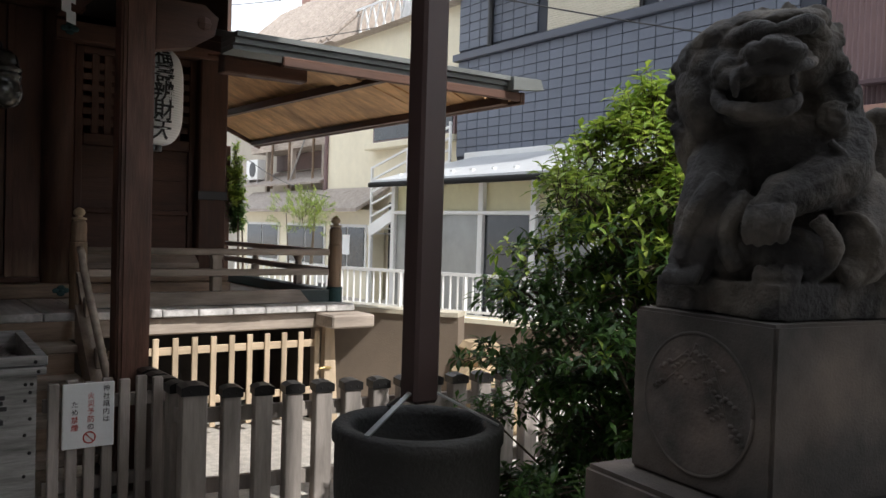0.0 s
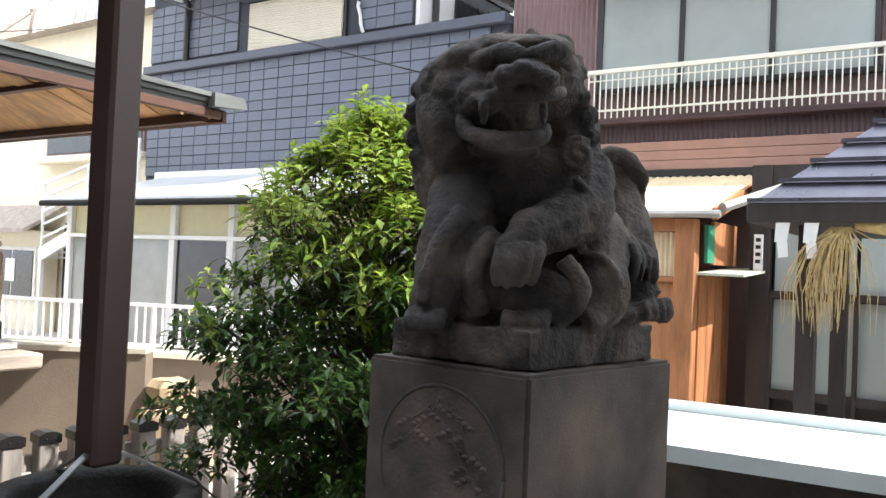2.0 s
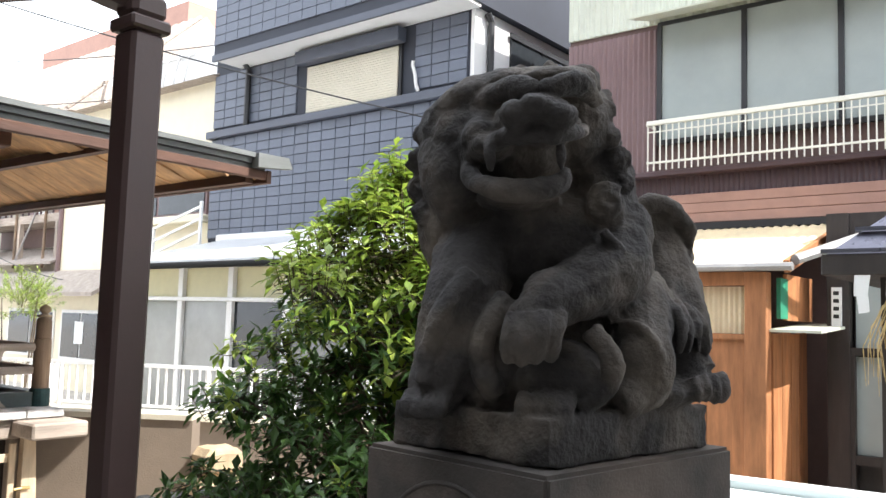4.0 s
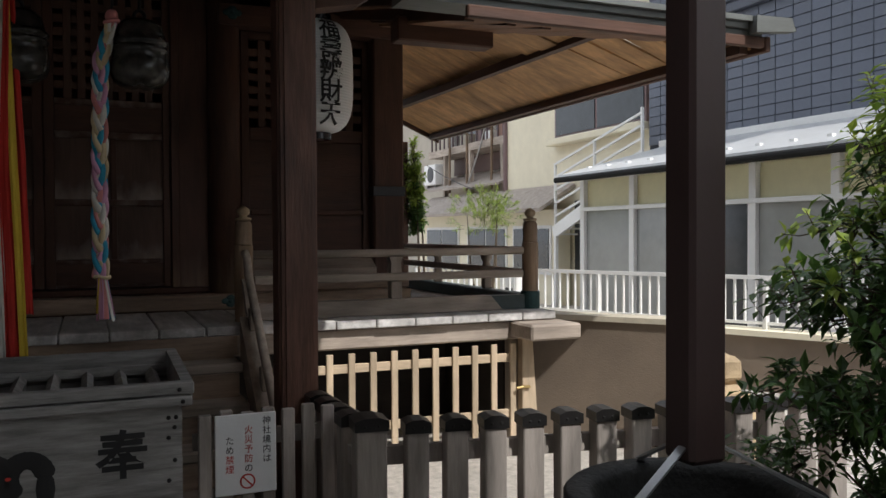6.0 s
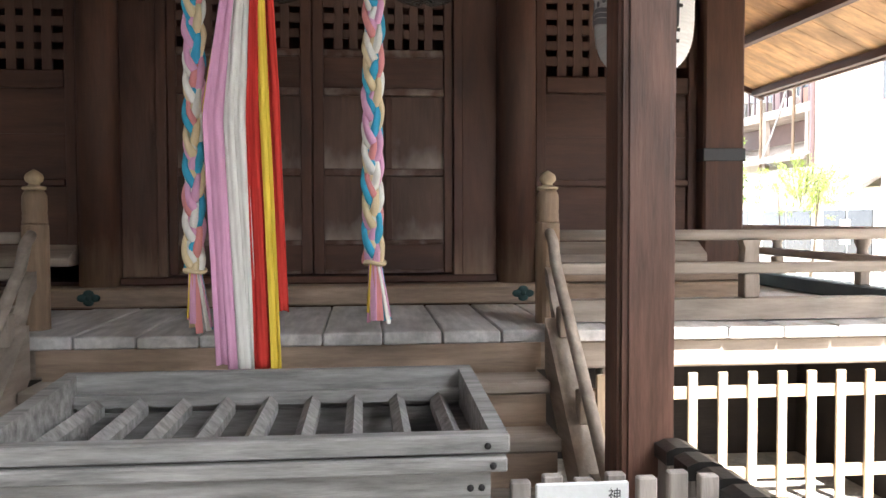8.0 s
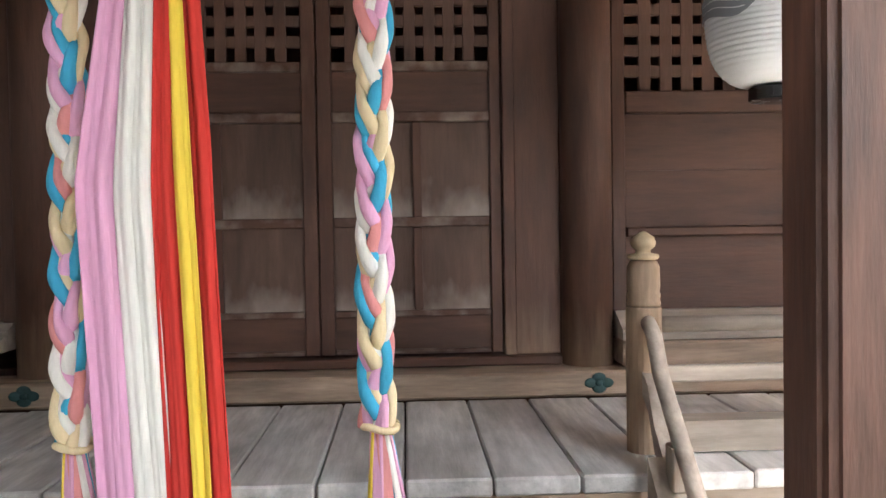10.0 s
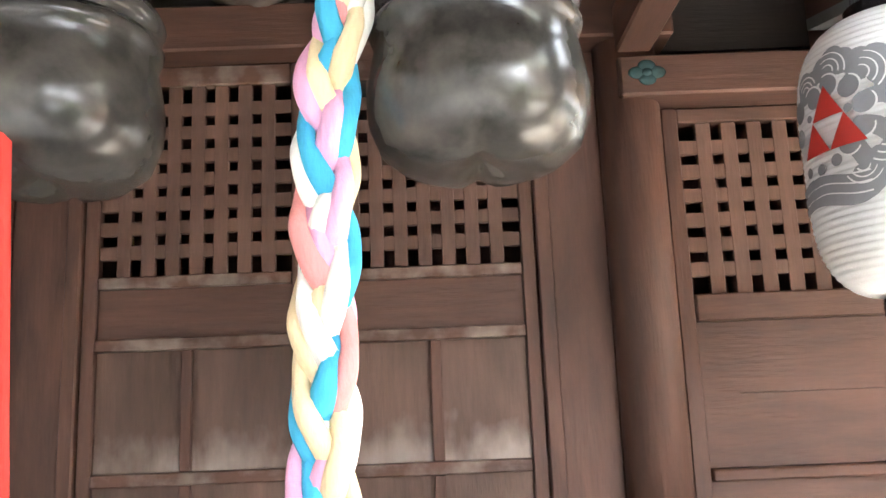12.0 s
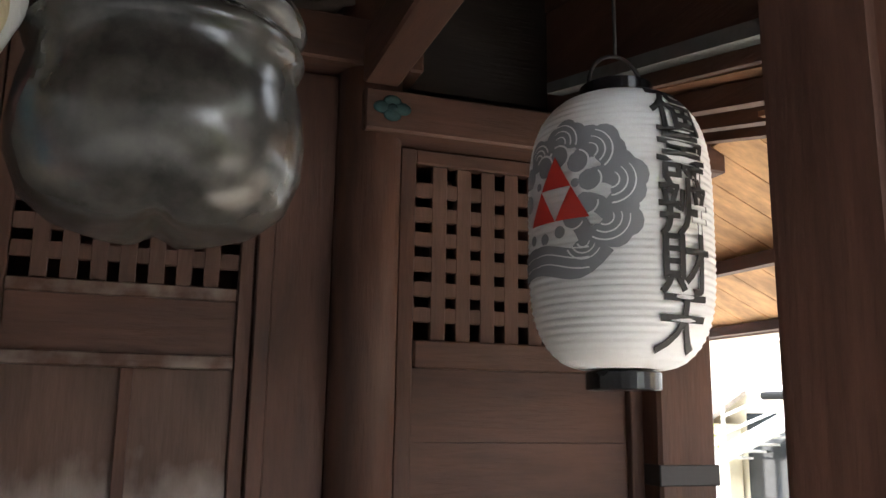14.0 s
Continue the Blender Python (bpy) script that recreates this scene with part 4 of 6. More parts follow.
for i, (c, xb, w, zb) in enumerate(layout):
    back = 0.022 if i > 6 else 0.0
    bm = bmesh.new()
    N, Wd = 40, 21
    grid = []
    ph = random.uniform(0, 6)
    for a in range(N):
        u = a / (N - 1)
        z = 2.38 - (2.38 - zb) * u
        spread = min(1.0, 0.22 + 1.5 * u) if u < 0.52 else 1.0
        cx = -0.036 + 0.045 * max(0.0, u - 0.5) + (xb + 0.022) * (spread - 0.22 * max(0.0, u - 0.5)) + 0.006 * math.sin(3 * u + ph)
        row = []
        for b_ in range(Wd):
            v = b_ / (Wd - 1) - 0.5
            pleat = 0.0050 * math.sin(v * 6.5 + ph + u * 2.5) + 0.0020 * math.sin(v * 15 + 2 * ph - u * 4) + 0.005 * math.sin(ph * 3 + u * 5)
            row.append(bm.verts.new((cx + v * w * (0.42 + 0.58 * spread), RY - 0.125 + back + 0.005 * (i % 2) + pleat, z - 0.012 * abs(v) * (u > 0.98))))
        grid.append(row)
    for a in range(N - 1):
        for b_ in range(Wd - 1):
            bm.faces.new((grid[a][b_], grid[a][b_ + 1], grid[a + 1][b_ + 1], grid[a + 1][b_]))
    ob = part("ribbon", bm, cloth[c], ribbons, c + " ribbon", smooth=True)
    so = ob.modifiers.new("thickness", "SOLIDIFY")
    so.thickness = 0.003
part("tie", tube(bmesh.new(), [(-0.055 + 0.022 * math.cos(a), RY - 0.125 + 0.022 * math.sin(a), 2.375) for a in np.linspace(0, 2 * math.pi, 13)], 0.012, 8), cloth["rose"], ribbons)
part("cord", tube(bmesh.new(), [(-0.055, RY - 0.125, 2.375), (-0.035, RY - 0.12, 2.47), (0.0, RY - 0.11, 2.63)], 0.01, 8), cloth["pink"], ribbons)


def shide(x):
    p = thing("paper_streamer", (x, -2.1, 2.62), "white folded zigzag paper streamer", "paper streamer", "paper streamers")
    z = 2.62
    for k in range(4):
        dx = 0.022 * (k % 2) - 0.011
        part("fold", prism(bmesh.new(), ((x + dx - 0.022, z), (x + dx + 0.022, z - 0.014), (x + dx + 0.022, z - 0.075), (x + dx - 0.022, z - 0.061)), "y", -2.105 - 0.004 * k, -2.102 - 0.004 * k), paper, p)
        z -= 0.052


for sx in (-0.75, -0.25, 0.25, 0.75):
    shide(sx)

# ---- paper lanterns ----
def lantern(x, y):
    """Ribbed paper lantern with painted crest and characters on its sides."""
    L = thing("paper_lantern", (x, y, 2.75), "tall white ribbed paper lantern with black characters and grey wave crest", "lantern", "paper lanterns")
    z0, z1, R = 1.932, 2.575, 0.213

    def rad(z):
        u = (z - z0) / (z1 - z0) * 2 - 1
        return 0.10 + (R - 0.10) * max(0.0, 1 - abs(u) ** 4.2) ** 0.62
    prof = []
    n = 140
    for i in range(n + 1):
        z = z0 + (z1 - z0) * i / n
        prof.append((rad(z) * (1 + 0.010 * math.cos(i * 2 * math.pi / 3.5)), z))
    part("paper_body", lathe(bmesh.new(), prof, (x, y, 0), 56), paper, L, smooth=True)
    part("bottom_ring", lathe(bmesh.new(), ((0.082, 1.885), (0.086, 1.888), (0.086, 1.924), (0.082, 1.927)), (x, y, 0), 32), ink_gloss, L, "black lacquered ring", smooth=False)
    part("top_ring", lathe(bmesh.new(), ((0.082, 2.576), (0.088, 2.579), (0.088, 2.613), (0.08, 2.617)), (x, y, 0), 32), ink_gloss, L, "black lacquered ring", smooth=False)
    bm = bmesh.new()
    tube(bm, [(x + 0.075 * math.cos(a), y, 2.614 + 0.085 * math.sin(a)) for a in np.linspace(0, math.pi, 13)], 0.005, 8)
    tube(bm, [(x, y, 2.698), (x, y, 3.42)], 0.005, 8)
    part("wire_handle", bm, iron, L, smooth=True)

    def wrap(angle, zc):
        def f(co):
            z = zc + co.y
            a = radians(angle) + co.x / R
            r = rad(max(z0, min(z1, z))) + 0.0065 + co.z
            return Vector((x + r * math.sin(a), y - r * math.cos(a), z))
        return f
    for i, ch in enumerate("福壽辨財天"):
        lettering(ch, 0.142, ink, L, None, 0.001, "character", wrap(9, 2.502 - i * 0.122), 0.0018)
    # crest: three triangles inside curling waves
    fw = wrap(-64, 2.305)
    tri = bmesh.new()
    s_ = 0.165
    h_ = s_ * 0.9
    for ox, oy in ((0, h_ / 2), (-s_ / 4, 0), (s_ / 4, 0)):
        at_ = lambda f, g: tri.verts.new(fw(Vector((ox - 0.020 + (f - 0.5 * (1 - g)) * s_ / 2, oy - 0.06 + g * h_ / 2, 0.0036))))
        for j in range(8):
            g0, g1 = j / 8, (j + 1) / 8
            for i in range(8):
                f0, f1 = i / 8, (i + 1) / 8
                if j < 7:
                    tri.faces.new([at_(f0 * (1 - g0), g0), at_(f1 * (1 - g0), g0), at_(f1 * (1 - g1), g1), at_(f0 * (1 - g1), g1)])
                elif i == 0:
                    tri.faces.new([at_(0, g0), at_(1 - g0, g0), at_(0, g1)])
    part("crest", tri, red_ink, L, "red triangle crest")
    wv, wl = bmesh.new(), bmesh.new()
    lift = [0.0]

    def disc(cx, cy, r_):
        lift[0] += 0.00003
        wv.faces.new([wv.verts.new(fw(Vector((cx + r_ * math.cos(k * math.pi / 7), cy + r_ * math.sin(k * math.pi / 7), lift[0])))) for k in range(14)])

    def stroke(bm, pts, w, up, taper=0.75):
        row = []
        for i, (a, b) in enumerate(pts):
            p, q = pts[max(i - 1, 0)], pts[min(i + 1, len(pts) - 1)]
            d = Vector((q[0] - p[0], q[1] - p[1])).normalized()
            ww = w * (1 - taper * (i / (len(pts) - 1)) ** 2)
            row.append((bm.verts.new(fw(Vector((a - d.y * ww, b + d.x * ww, up)))), bm.verts.new(fw(Vector((a + d.y * ww, b - d.x * ww, up))))))
        for (a, b), (c, d) in zip(row, row[1:]):
            bm.faces.new((a, b, d, c))
    arc = lambda r_, a0, a1, cx=0.0, cy=0.0: [(cx + r_ * math.cos(radians(a)), cy + r_ * math.sin(radians(a))) for a in range(a0, a1, 10)]
    for k, (ang, rad_, size) in enumerate(((118, 0.118, 0.040), (84, 0.128, 0.050), (48, 0.132, 0.056), (12, 0.134, 0.060), (-24, 0.130, 0.058), (-56, 0.122, 0.046))):
        ox, oy = rad_ * math.cos(radians(ang)) - 0.012, rad_ * math.sin(radians(ang)) - 0.01
        for q in range(3):
            b = radians(ang + 70 - 62 * q)
            disc(ox + 0.55 * size * math.cos(b), oy + 0.55 * size * math.sin(b), size * 0.62)
        hx, hy = 0.62 * ox - 0.012, 0.62 * oy + 0.012
        disc(hx, hy, 0.024)
        stroke(wv, [(hx + (ox - hx) * f, hy + (oy - hy) * f + 0.012 * math.sin(f * 3)) for f in (0, 0.25, 0.5, 0.75, 1.0)], 0.020, lift[0], 0.1)
        for q in range(3):
            r_ = size * (0.30 + 0.28 * q)
            stroke(wl, arc(r_, int(ang) - 100, int(ang) + 55 - 12 * q, ox - 0.2 * size, oy), 0.0019, 0.0030, 0.5)
        stroke(wl, [(hx + 0.027 * math.cos(radians(c)), hy + 0.027 * math.sin(radians(c))) for c in range(int(ang) - 150, int(ang) + 40, 15)], 0.0028, 0.0031, 0.4)
    for cx, cy, r_ in ((-0.085, 0.115, 0.030), (-0.118, 0.06, 0.026), (-0.125, 0.0, 0.022), (-0.05, 0.075, 0.009), (-0.075, 0.03, 0.009), (0.03, 0.02, 0.010), (-0.01, -0.085, 0.014), (-0.055, -0.095, 0.013), (-0.10, -0.09, 0.012)):
        disc(cx, cy, r_)
    for n_, zz in enumerate((-0.128, -0.150, -0.172)):
        lift[0] += 0.00004
        stroke(wv, [(0.10 - i * 0.021, zz + 0.045 * max(0, 1 - i / 4) ** 2 - 0.009 * math.sin(i * 0.55)) for i in range(13)], 0.0135, lift[0], 0.35)
        stroke(wl, [(0.06 - i * 0.018, zz + 0.011 - 0.009 * math.sin((i + 2) * 0.55)) for i in range(9)], 0.0018, 0.0031, 0.5)
    part("wave_crest", wv, grey_ink, L, "grey curling wave pattern")
    part("wave_tracery", wl, paper, L, "white lines in the wave pattern")


lantern(1.492, -0.90)
lantern(-1.50, -0.90)

# ---- picket gate under the veranda ----
gate = thing("picket_gate", (1.95, -1.2, 0), "new pale timber picket gate under the veranda edge", "gate")
for k in range(12):
    xx = 1.22 + k * 0.1275
    part("picket", block(xx - 0.019, xx + 0.019, -1.215, -1.197, 0.05, 0.662, 0.003), pale_z, gate)
for zc in (0.575, 0.235):
    part("rail", block(1.19, 2.655, -1.196, -1.172, zc - 0.025, zc + 0.025, 0.003), pale_x, gate)
gpost = thing("gate_post", (2.71, -1.2, 0), "pale timber gate post with brass latch", "post")
part("shaft", prism(bmesh.new(), ((2.675, 0.0), (2.79, 0.0), (2.745, 0.69), (2.675, 0.69)), "y", -1.235, -1.175), pale_z, gpost)
part("latch", tube(bmesh.new(), [(2.63, -1.245, 0.395), (2.67, -1.25, 0.40), (2.72, -1.245, 0.395)], 0.009, 8), brass, gpost, "brass latch")

# ---- wooden fence with capped posts ----
fence = thing("post_fence", (1.2, -2.75, 0), "grey weathered timber fence of square posts with black metal caps", "fence")


def fence_post(x, y, top, w, turn=0.0, black=True, wt=0.0):
    m = Matrix.Translation((x, y, 0)) @ Matrix.Rotation(turn, 4, "Z")
    bm = cuboid(bmesh.new(), -w / 2, w / 2, -w / 2, w / 2, 0, top - 0.03, 0.005)
    bm.transform(m)
    p = part("post", bm, fence_wood, fence)
    c = w / 2 + 0.007
    bm = prism(bmesh.new(), ((-c, top - 0.05), (c, top - 0.05), (c, top - 0.012), (c * 0.4, top), (-c * 0.4, top), (-c, top - 0.012)), "y", -c, c)
    bm.transform(m)
    part("cap", bm, cap_metal if black else fence_wood, p, "black metal post cap" if black else "")
    for sx in (-1, 1):
        bm = blob(bmesh.new(), (sx * w * 0.22, -c - 0.001, top - 0.03), (0.006, 0.004, 0.006), (0, 0, 0), 6, 4)
        bm.transform(m)
        part("nail", bm, iron, p)


fence_post(1.20, -2.76, 0.665, 0.115, -0.12)
line = Vector((1.53, -0.25, 0)).normalized()
for k in range(13):
    p = Vector((1.375, -2.79, 0)) + line * (0.152 * k)
    fence_post(p.x, p.y, 0.645, 0.085, -0.16)
bm = bmesh.new()
for z in (0.50, 0.16):
    beam(bm, (1.26, -2.725, z), (3.2, -3.045, z), 0.035, 0.07)
part("rail", bm, fence_wood, fence)
for k in range(4):
    fence_post(1.175 - 0.005 * k, -2.60 + 0.14 * k, 0.65, 0.085, 0.0)
part("rail", bar((1.17, -2.70, 0.50), (1.15, -2.12, 0.50), 0.035, 0.07), fence_wood, fence)

side_fence = thing("slat_fence", (0.8, -2.5, 0), "low dark weathered slat fence beside the offering box", "fence")
for k in range(7):
    xx = 0.64 + k * 0.078
    part("slat", block(xx - 0.024, xx + 0.024, -2.53, -2.50, 0.0, 0.665 + 0.012 * (k % 2), 0.004), fence_wood, side_fence)
for zc in (0.56, 0.18):
    part("rail", block(0.60, 1.15, -2.495, -2.465, zc - 0.03, zc + 0.03), fence_wood, side_fence)
sign = thing("notice_board", (0.785, -2.55, 0.36), "small white notice board with black and red writing on the fence", "sign")
part("board", block(0.672, 0.899, -2.548, -2.536, 0.362, 0.664, 0.003), paper, sign)
cols = ((0.863, "神社境内は", (0, 0, 0, 0, 0)), (0.795, "火災予防の", (1, 1, 1, 1, 0)), (0.725, "ため禁煙", (0, 0, 1, 1)))
for cx, word, reds in cols:
    for i, (ch, rd) in enumerate(zip(word, reds)):
        lettering(ch, 0.033, red_ink if rd else ink, sign, Matrix.Translation((cx, -2.549, 0.632 - (0 if cx > 0.85 else (0.03 if cx > 0.76 else 0.066)) - i * 0.036)) @ UP, 0.0005, "character")
ring = bmesh.new()
tube(ring, [(0.79 + 0.026 * math.cos(a), -2.549, 0.41 + 0.026 * math.sin(a)) for a in np.linspace(0, 2 * math.pi, 17)], 0.003, 6)
beam(ring, (0.773, -2.549, 0.428), (0.808, -2.549, 0.392), 0.004, 0.005)
part("no_smoking_mark", ring, red_ink, sign)

# ---- downpipe and basin ----
pipe = thing("downpipe", (1.565, -4.13, 0.8), "square brown metal downpipe from the porch gutter", "downpipe")
part("pipe", block(1.512, 1.618, -4.183, -4.077, 0.80, 2.285, 0.012), brown_metal, pipe)
part("collar", block(1.500, 1.630, -4.195, -4.065, 2.286, 2.325, 0.008), brown_metal, pipe)
part("elbow", bar((1.565, -4.13, 2.326), (1.565, -4.13, 2.40), 0.112, 0.112, 0.015, (0, 1, 0)), brown_metal, pipe)
part("elbow", bar((1.60, -4.125, 2.385), (1.30, -4.02, 2.46), 0.10, 0.10, 0.015), brown_metal, pipe)
basin = thing("water_basin", (1.565, -4.13, 0), "dark round basin under the downpipe with bright steel straps", "basin")
part("bowl", lathe(bmesh.new(), ((0.25, 0), (0.28, 0.2), (0.30, 0.5), (0.30, 0.66), (0.31, 0.67), (0.31, 0.715), (0.30, 0.725), (0.25, 0.722), (0.235, 0.70), (0.23, 0.55), (0.01, 0.53)), (1.565, -4.13, 0), 40), basin_mat, basin, smooth=True)
for a in (200, 320, 80):
    ca, sa = math.cos(radians(a)), math.sin(radians(a))
    part("strap", bar((1.565 + 0.29 * ca, -4.13 + 0.29 * sa, 0.728), (1.565 + 0.055 * ca, -4.13 + 0.055 * sa, 0.84), 0.022, 0.006), steel, basin, "bright steel strap")

# ---- guardian statue on its plinth ----
A, B, C = Vector((1.225, -5.435)), Vector((1.188, -5.785)), Vector((1.655, -5.852))
Dq = A + C - B
plinth = thing("statue_plinth", (1.43, -5.65, 0), "dark grey stone plinth with a carved round panel", "plinth")
quad = lambda k: [tuple((A + B + C + Dq) / 4 + (p - (A + B + C + Dq) / 4) * k) for p in (A, B, C, Dq)]
bm = prism(bmesh.new(), quad(1.0), "z", 0.945, 1.278)
bmesh.ops.bevel(bm, geom=bm.edges[:], offset=0.006, segments=2, affect="EDGES")
part("block", bm, plinth_stone, plinth)
bm = prism(bmesh.new(), quad(1.32), "z", 0.0, 0.943)
bmesh.ops.bevel(bm, geom=bm.edges[:], offset=0.01, segments=2, affect="EDGES")
part("lower_step", bm, plinth_stone, plinth)


def face_disc(p, q, r, name):
    """A raised ring with shallow carving on the upright face from p to q."""
    mid, d = (p + q) / 2, (q - p).normalized()
    nrm = Vector((d.y, -d.x)) * (-1 if Vector((d.y, -d.x)).dot(mid - (A + C) / 2) < 0 else 1)
    bm = bmesh.new()
    tube(bm, [(mid.x + d.x * r * math.cos(a) + nrm.x * 0.001, mid.y + d.y * r * math.cos(a) + nrm.y * 0.001, 1.108 + r * math.sin(a)) for a in np.linspace(0, 2 * math.pi, 41)], 0.0035, 8)
    part("roundel_rim", bm, plinth_stone, plinth, smooth=True)
    to_wall = lambda u, w, out: (mid.x + d.x * u + nrm.x * out, mid.y + d.y * u + nrm.y * out, 1.108 + w)
    bm = bmesh.new()
    bm.faces.new([bm.verts.new(to_wall(r * 0.97 * math.cos(a), r * 0.97 * math.sin(a), 0.0025)) for a in np.linspace(0, 2 * math.pi, 49)[:-1]])
    random.seed(4)
    # worn low relief: drooping branches with leaf-shaped swellings
    for u0, w0, turn in ((0.0, 0.115, -0.9), (0.01, 0.11, 0.5), (-0.02, 0.10, -2.0), (0.03, 0.10, 1.4)):
        u, w, ang = u0, w0, -1.57 + turn * 0.35
        pts = []
        for i in range(11):
            pts.append(to_wall(u, w, 0.0015))
            if i % 2 and math.hypot(u, w) < r * 0.8:
                side = 1 if i % 4 == 1 else -1
                for f in range(3):
                    cu_, cw_ = u + side * 0.011 * (f + 0.6), w - 0.006 * f
                    blob(bm, to_wall(cu_, cw_, 0.001), (0.008, 0.008, 0.0045), (0, random.uniform(-50, 50), 0), 8, 6)
            ang += random.uniform(-0.25, 0.25)
            u, w = u + 0.017 * math.cos(ang), w + 0.017 * math.sin(ang)
            if math.hypot(u, w) > r * 0.88:
                break
        if len(pts) > 2:
            tube(bm, pts, [0.0042 - 0.0025 * i / len(pts) for i in range(len(pts))], 6)
    part(name, bm, roundel_stone, plinth, "paler worn carved disc", smooth=False)


face_disc(A, B, 0.135, "carved_roundel")


K0 = Vector((1.444, -5.656, 1.336))
KU, KV, KW = Vector((0.522, -0.853, 0)), Vector((-0.853, -0.522, 0)), Vector((0, 0, 1))
KS = 0.0009


def lion_point(u, w, dep):
    """u across and w up in units of 0.9 mm from the middle of the lion's feet, dep in metres towards its carved front."""
    return K0 + KU * (KS * (u - 0.02 * w)) + KW * (KS * (w + 0.05 * u)) + KV * dep


def lump(bm, u, w, rx, rz, dep=0.0, rd=None, tilt=0):
    """An ellipsoid of stone."""
    rot = Matrix((KU, -KV, KW)).transposed().to_4x4()
    m = Matrix.Translation(lion_point(u, w, dep)) @ rot @ Matrix.Rotation(radians(tilt - 2), 4, "Y") @ Matrix.Diagonal((rx * KS, (rd or (rx + rz) * KS / 2), rz * KS, 1))
    ball(bm, m, *((18, 12) if rx > 30 else (10, 8)))


def lock(bm, knots, cuts=5):
    """A rounded ridge through knots (u, w, dep, radius), eased between them."""
    pts, radii = [], []
    n = len(knots)
    for i in range(n - 1):
        p0, p1, p2, p3 = (Vector(knots[max(0, min(n - 1, i + k))]) for k in (-1, 0, 1, 2))
        for c in range(cuts + (i == n - 2)):
            t = c / cuts
            q = 0.5 * (2 * p1 + (p2 - p0) * t + (2 * p0 - 5 * p1 + 4 * p2 - p3) * t * t + (3 * p1 - p0 - 3 * p2 + p3) * t ** 3)
            pts.append(lion_point(q[0], q[1], q[2]))
            radii.append(max(2.0, q[3]) * KS)
    tube(bm, pts, radii, 10)


def curl(bm, u, w, r, dep, turn=1, start=90.0):
    """A spiral mane curl standing proud of a rounded boss."""
    lump(bm, u, w, r * 0.95, r * 0.95, dep - 0.012, 0.020)
    knots = []
    for i in range(13):
        f = i / 12
        a = radians(start) + turn * f * 3.6 * math.pi
        q = r * (0.92 - 0.8 * f)
        knots.append((u + q * math.cos(a), w + q * math.sin(a), dep + 0.002 + 0.014 * f, r * (0.26 - 0.08 * f)))
    lock(bm, knots, 2)


st = bmesh.new()
for a in (
        # trunk, neck and shoulders
        (-85, 300, 150, 175, -0.02, 0.12), (-25, 270, 150, 130, 0.01, 0.11), (-175, 350, 92, 150, -0.02, 0.11), (0, 110, 190, 110, -0.02, 0.12), (60, 330, 80, 170, -0.02, 0.10),
        (120, 75, 130, 80, -0.09, 0.12), (-40, 50, 175, 60, 0.03, 0.12), (-105, 75, 95, 85, 0.085, 0.08), (-10, 62, 88, 66, 0.115, 0.08), (150, 30, 100, 36, -0.02, 0.09),
        # head
        (-110, 470, 140, 105, 0.04, 0.115), (-150, 545, 85, 38, 0.06, 0.08, -14), (-60, 562, 110, 34, 0.06, 0.09), (-200, 500, 62, 62, 0.02, 0.08), (20, 500, 70, 90, 0.02, 0.10),
        (-20, 556, 78, 26, 0.10, 0.07), (-190, 420, 66, 90, 0.06, 0.07),
        # muzzle and nose
        (-45, 474, 74, 34, 0.135, 0.085), (-36, 478, 46, 30, 0.195, 0.045), (-76, 472, 25, 19, 0.230, 0.026), (-6, 466, 28, 20, 0.235, 0.026), (-42, 480, 26, 20, 0.240, 0.022),
        (-135, 462, 44, 34, 0.125, 0.055), (-120, 440, 40, 26, 0.140, 0.055),
        # lower jaw and throat
        (-75, 362, 72, 24, 0.110, 0.070), (-70, 330, 90, 36, 0.035, 0.08)):
    lump(st, *a)
# limbs: fore leg standing, fore leg raised, hind knee, haunch
lock(st, ((-140, 300, 0.03, 80), (-165, 205, 0.105, 70), (-185, 120, 0.125, 60), (-205, 55, 0.135, 50), (-218, 18, 0.155, 34)))
lock(st, ((85, 330, 0.02, 70), (75, 235, 0.085, 68), (25, 208, 0.135, 54), (-22, 188, 0.175, 46), (-52, 148, 0.190, 42)))
lock(st, ((120, 200, -0.02, 75), (118, 120, 0.075, 60), (132, 55, 0.075, 50), (80, 22, 0.110, 34)))
lock(st, ((140, 350, -0.11, 62), (170, 250, -0.115, 82), (190, 140, -0.07, 82), (205, 75, -0.04, 66), (240, 40, -0.02, 46)))
lock(st, ((-150, 225, 0.150, 26), (-190, 175, 0.180, 22), (-215, 110, 0.178, 18), (-222, 60, 0.180, 12)))
lock(st, ((-90, 195, 0.155, 22), (-125, 140, 0.175, 22), (-130, 90, 0.170, 20), (-110, 40, 0.165, 18)))
lock(st, ((40, 140, 0.170, 18), (70, 95, 0.180, 18), (60, 45, 0.175, 16), (20, 20, 0.175, 14)))
# brow, lips, jaw rim and teeth
lock(st, ((-170, 512, 0.10, 14), (-115, 532, 0.150, 19), (-68, 526, 0.190, 19), (-44, 512, 0.200, 13)))
lock(st, ((52, 515, 0.13, 14), (25, 530, 0.175, 18), (-12, 526, 0.195, 17), (-40, 512, 0.200, 12)))
lock(st, ((-172, 440, 0.115, 9), (-140, 434, 0.160, 14), (-95, 445, 0.200, 16), (-40, 440, 0.222, 15), (5, 444, 0.215, 15), (30, 458, 0.170, 12)))
lock(st, ((-158, 425, 0.125, 11), (-147, 388, 0.155, 16), (-100, 364, 0.190, 19), (-45, 360, 0.202, 19), (-8, 368, 0.192, 17), (2, 394, 0.170, 11)))
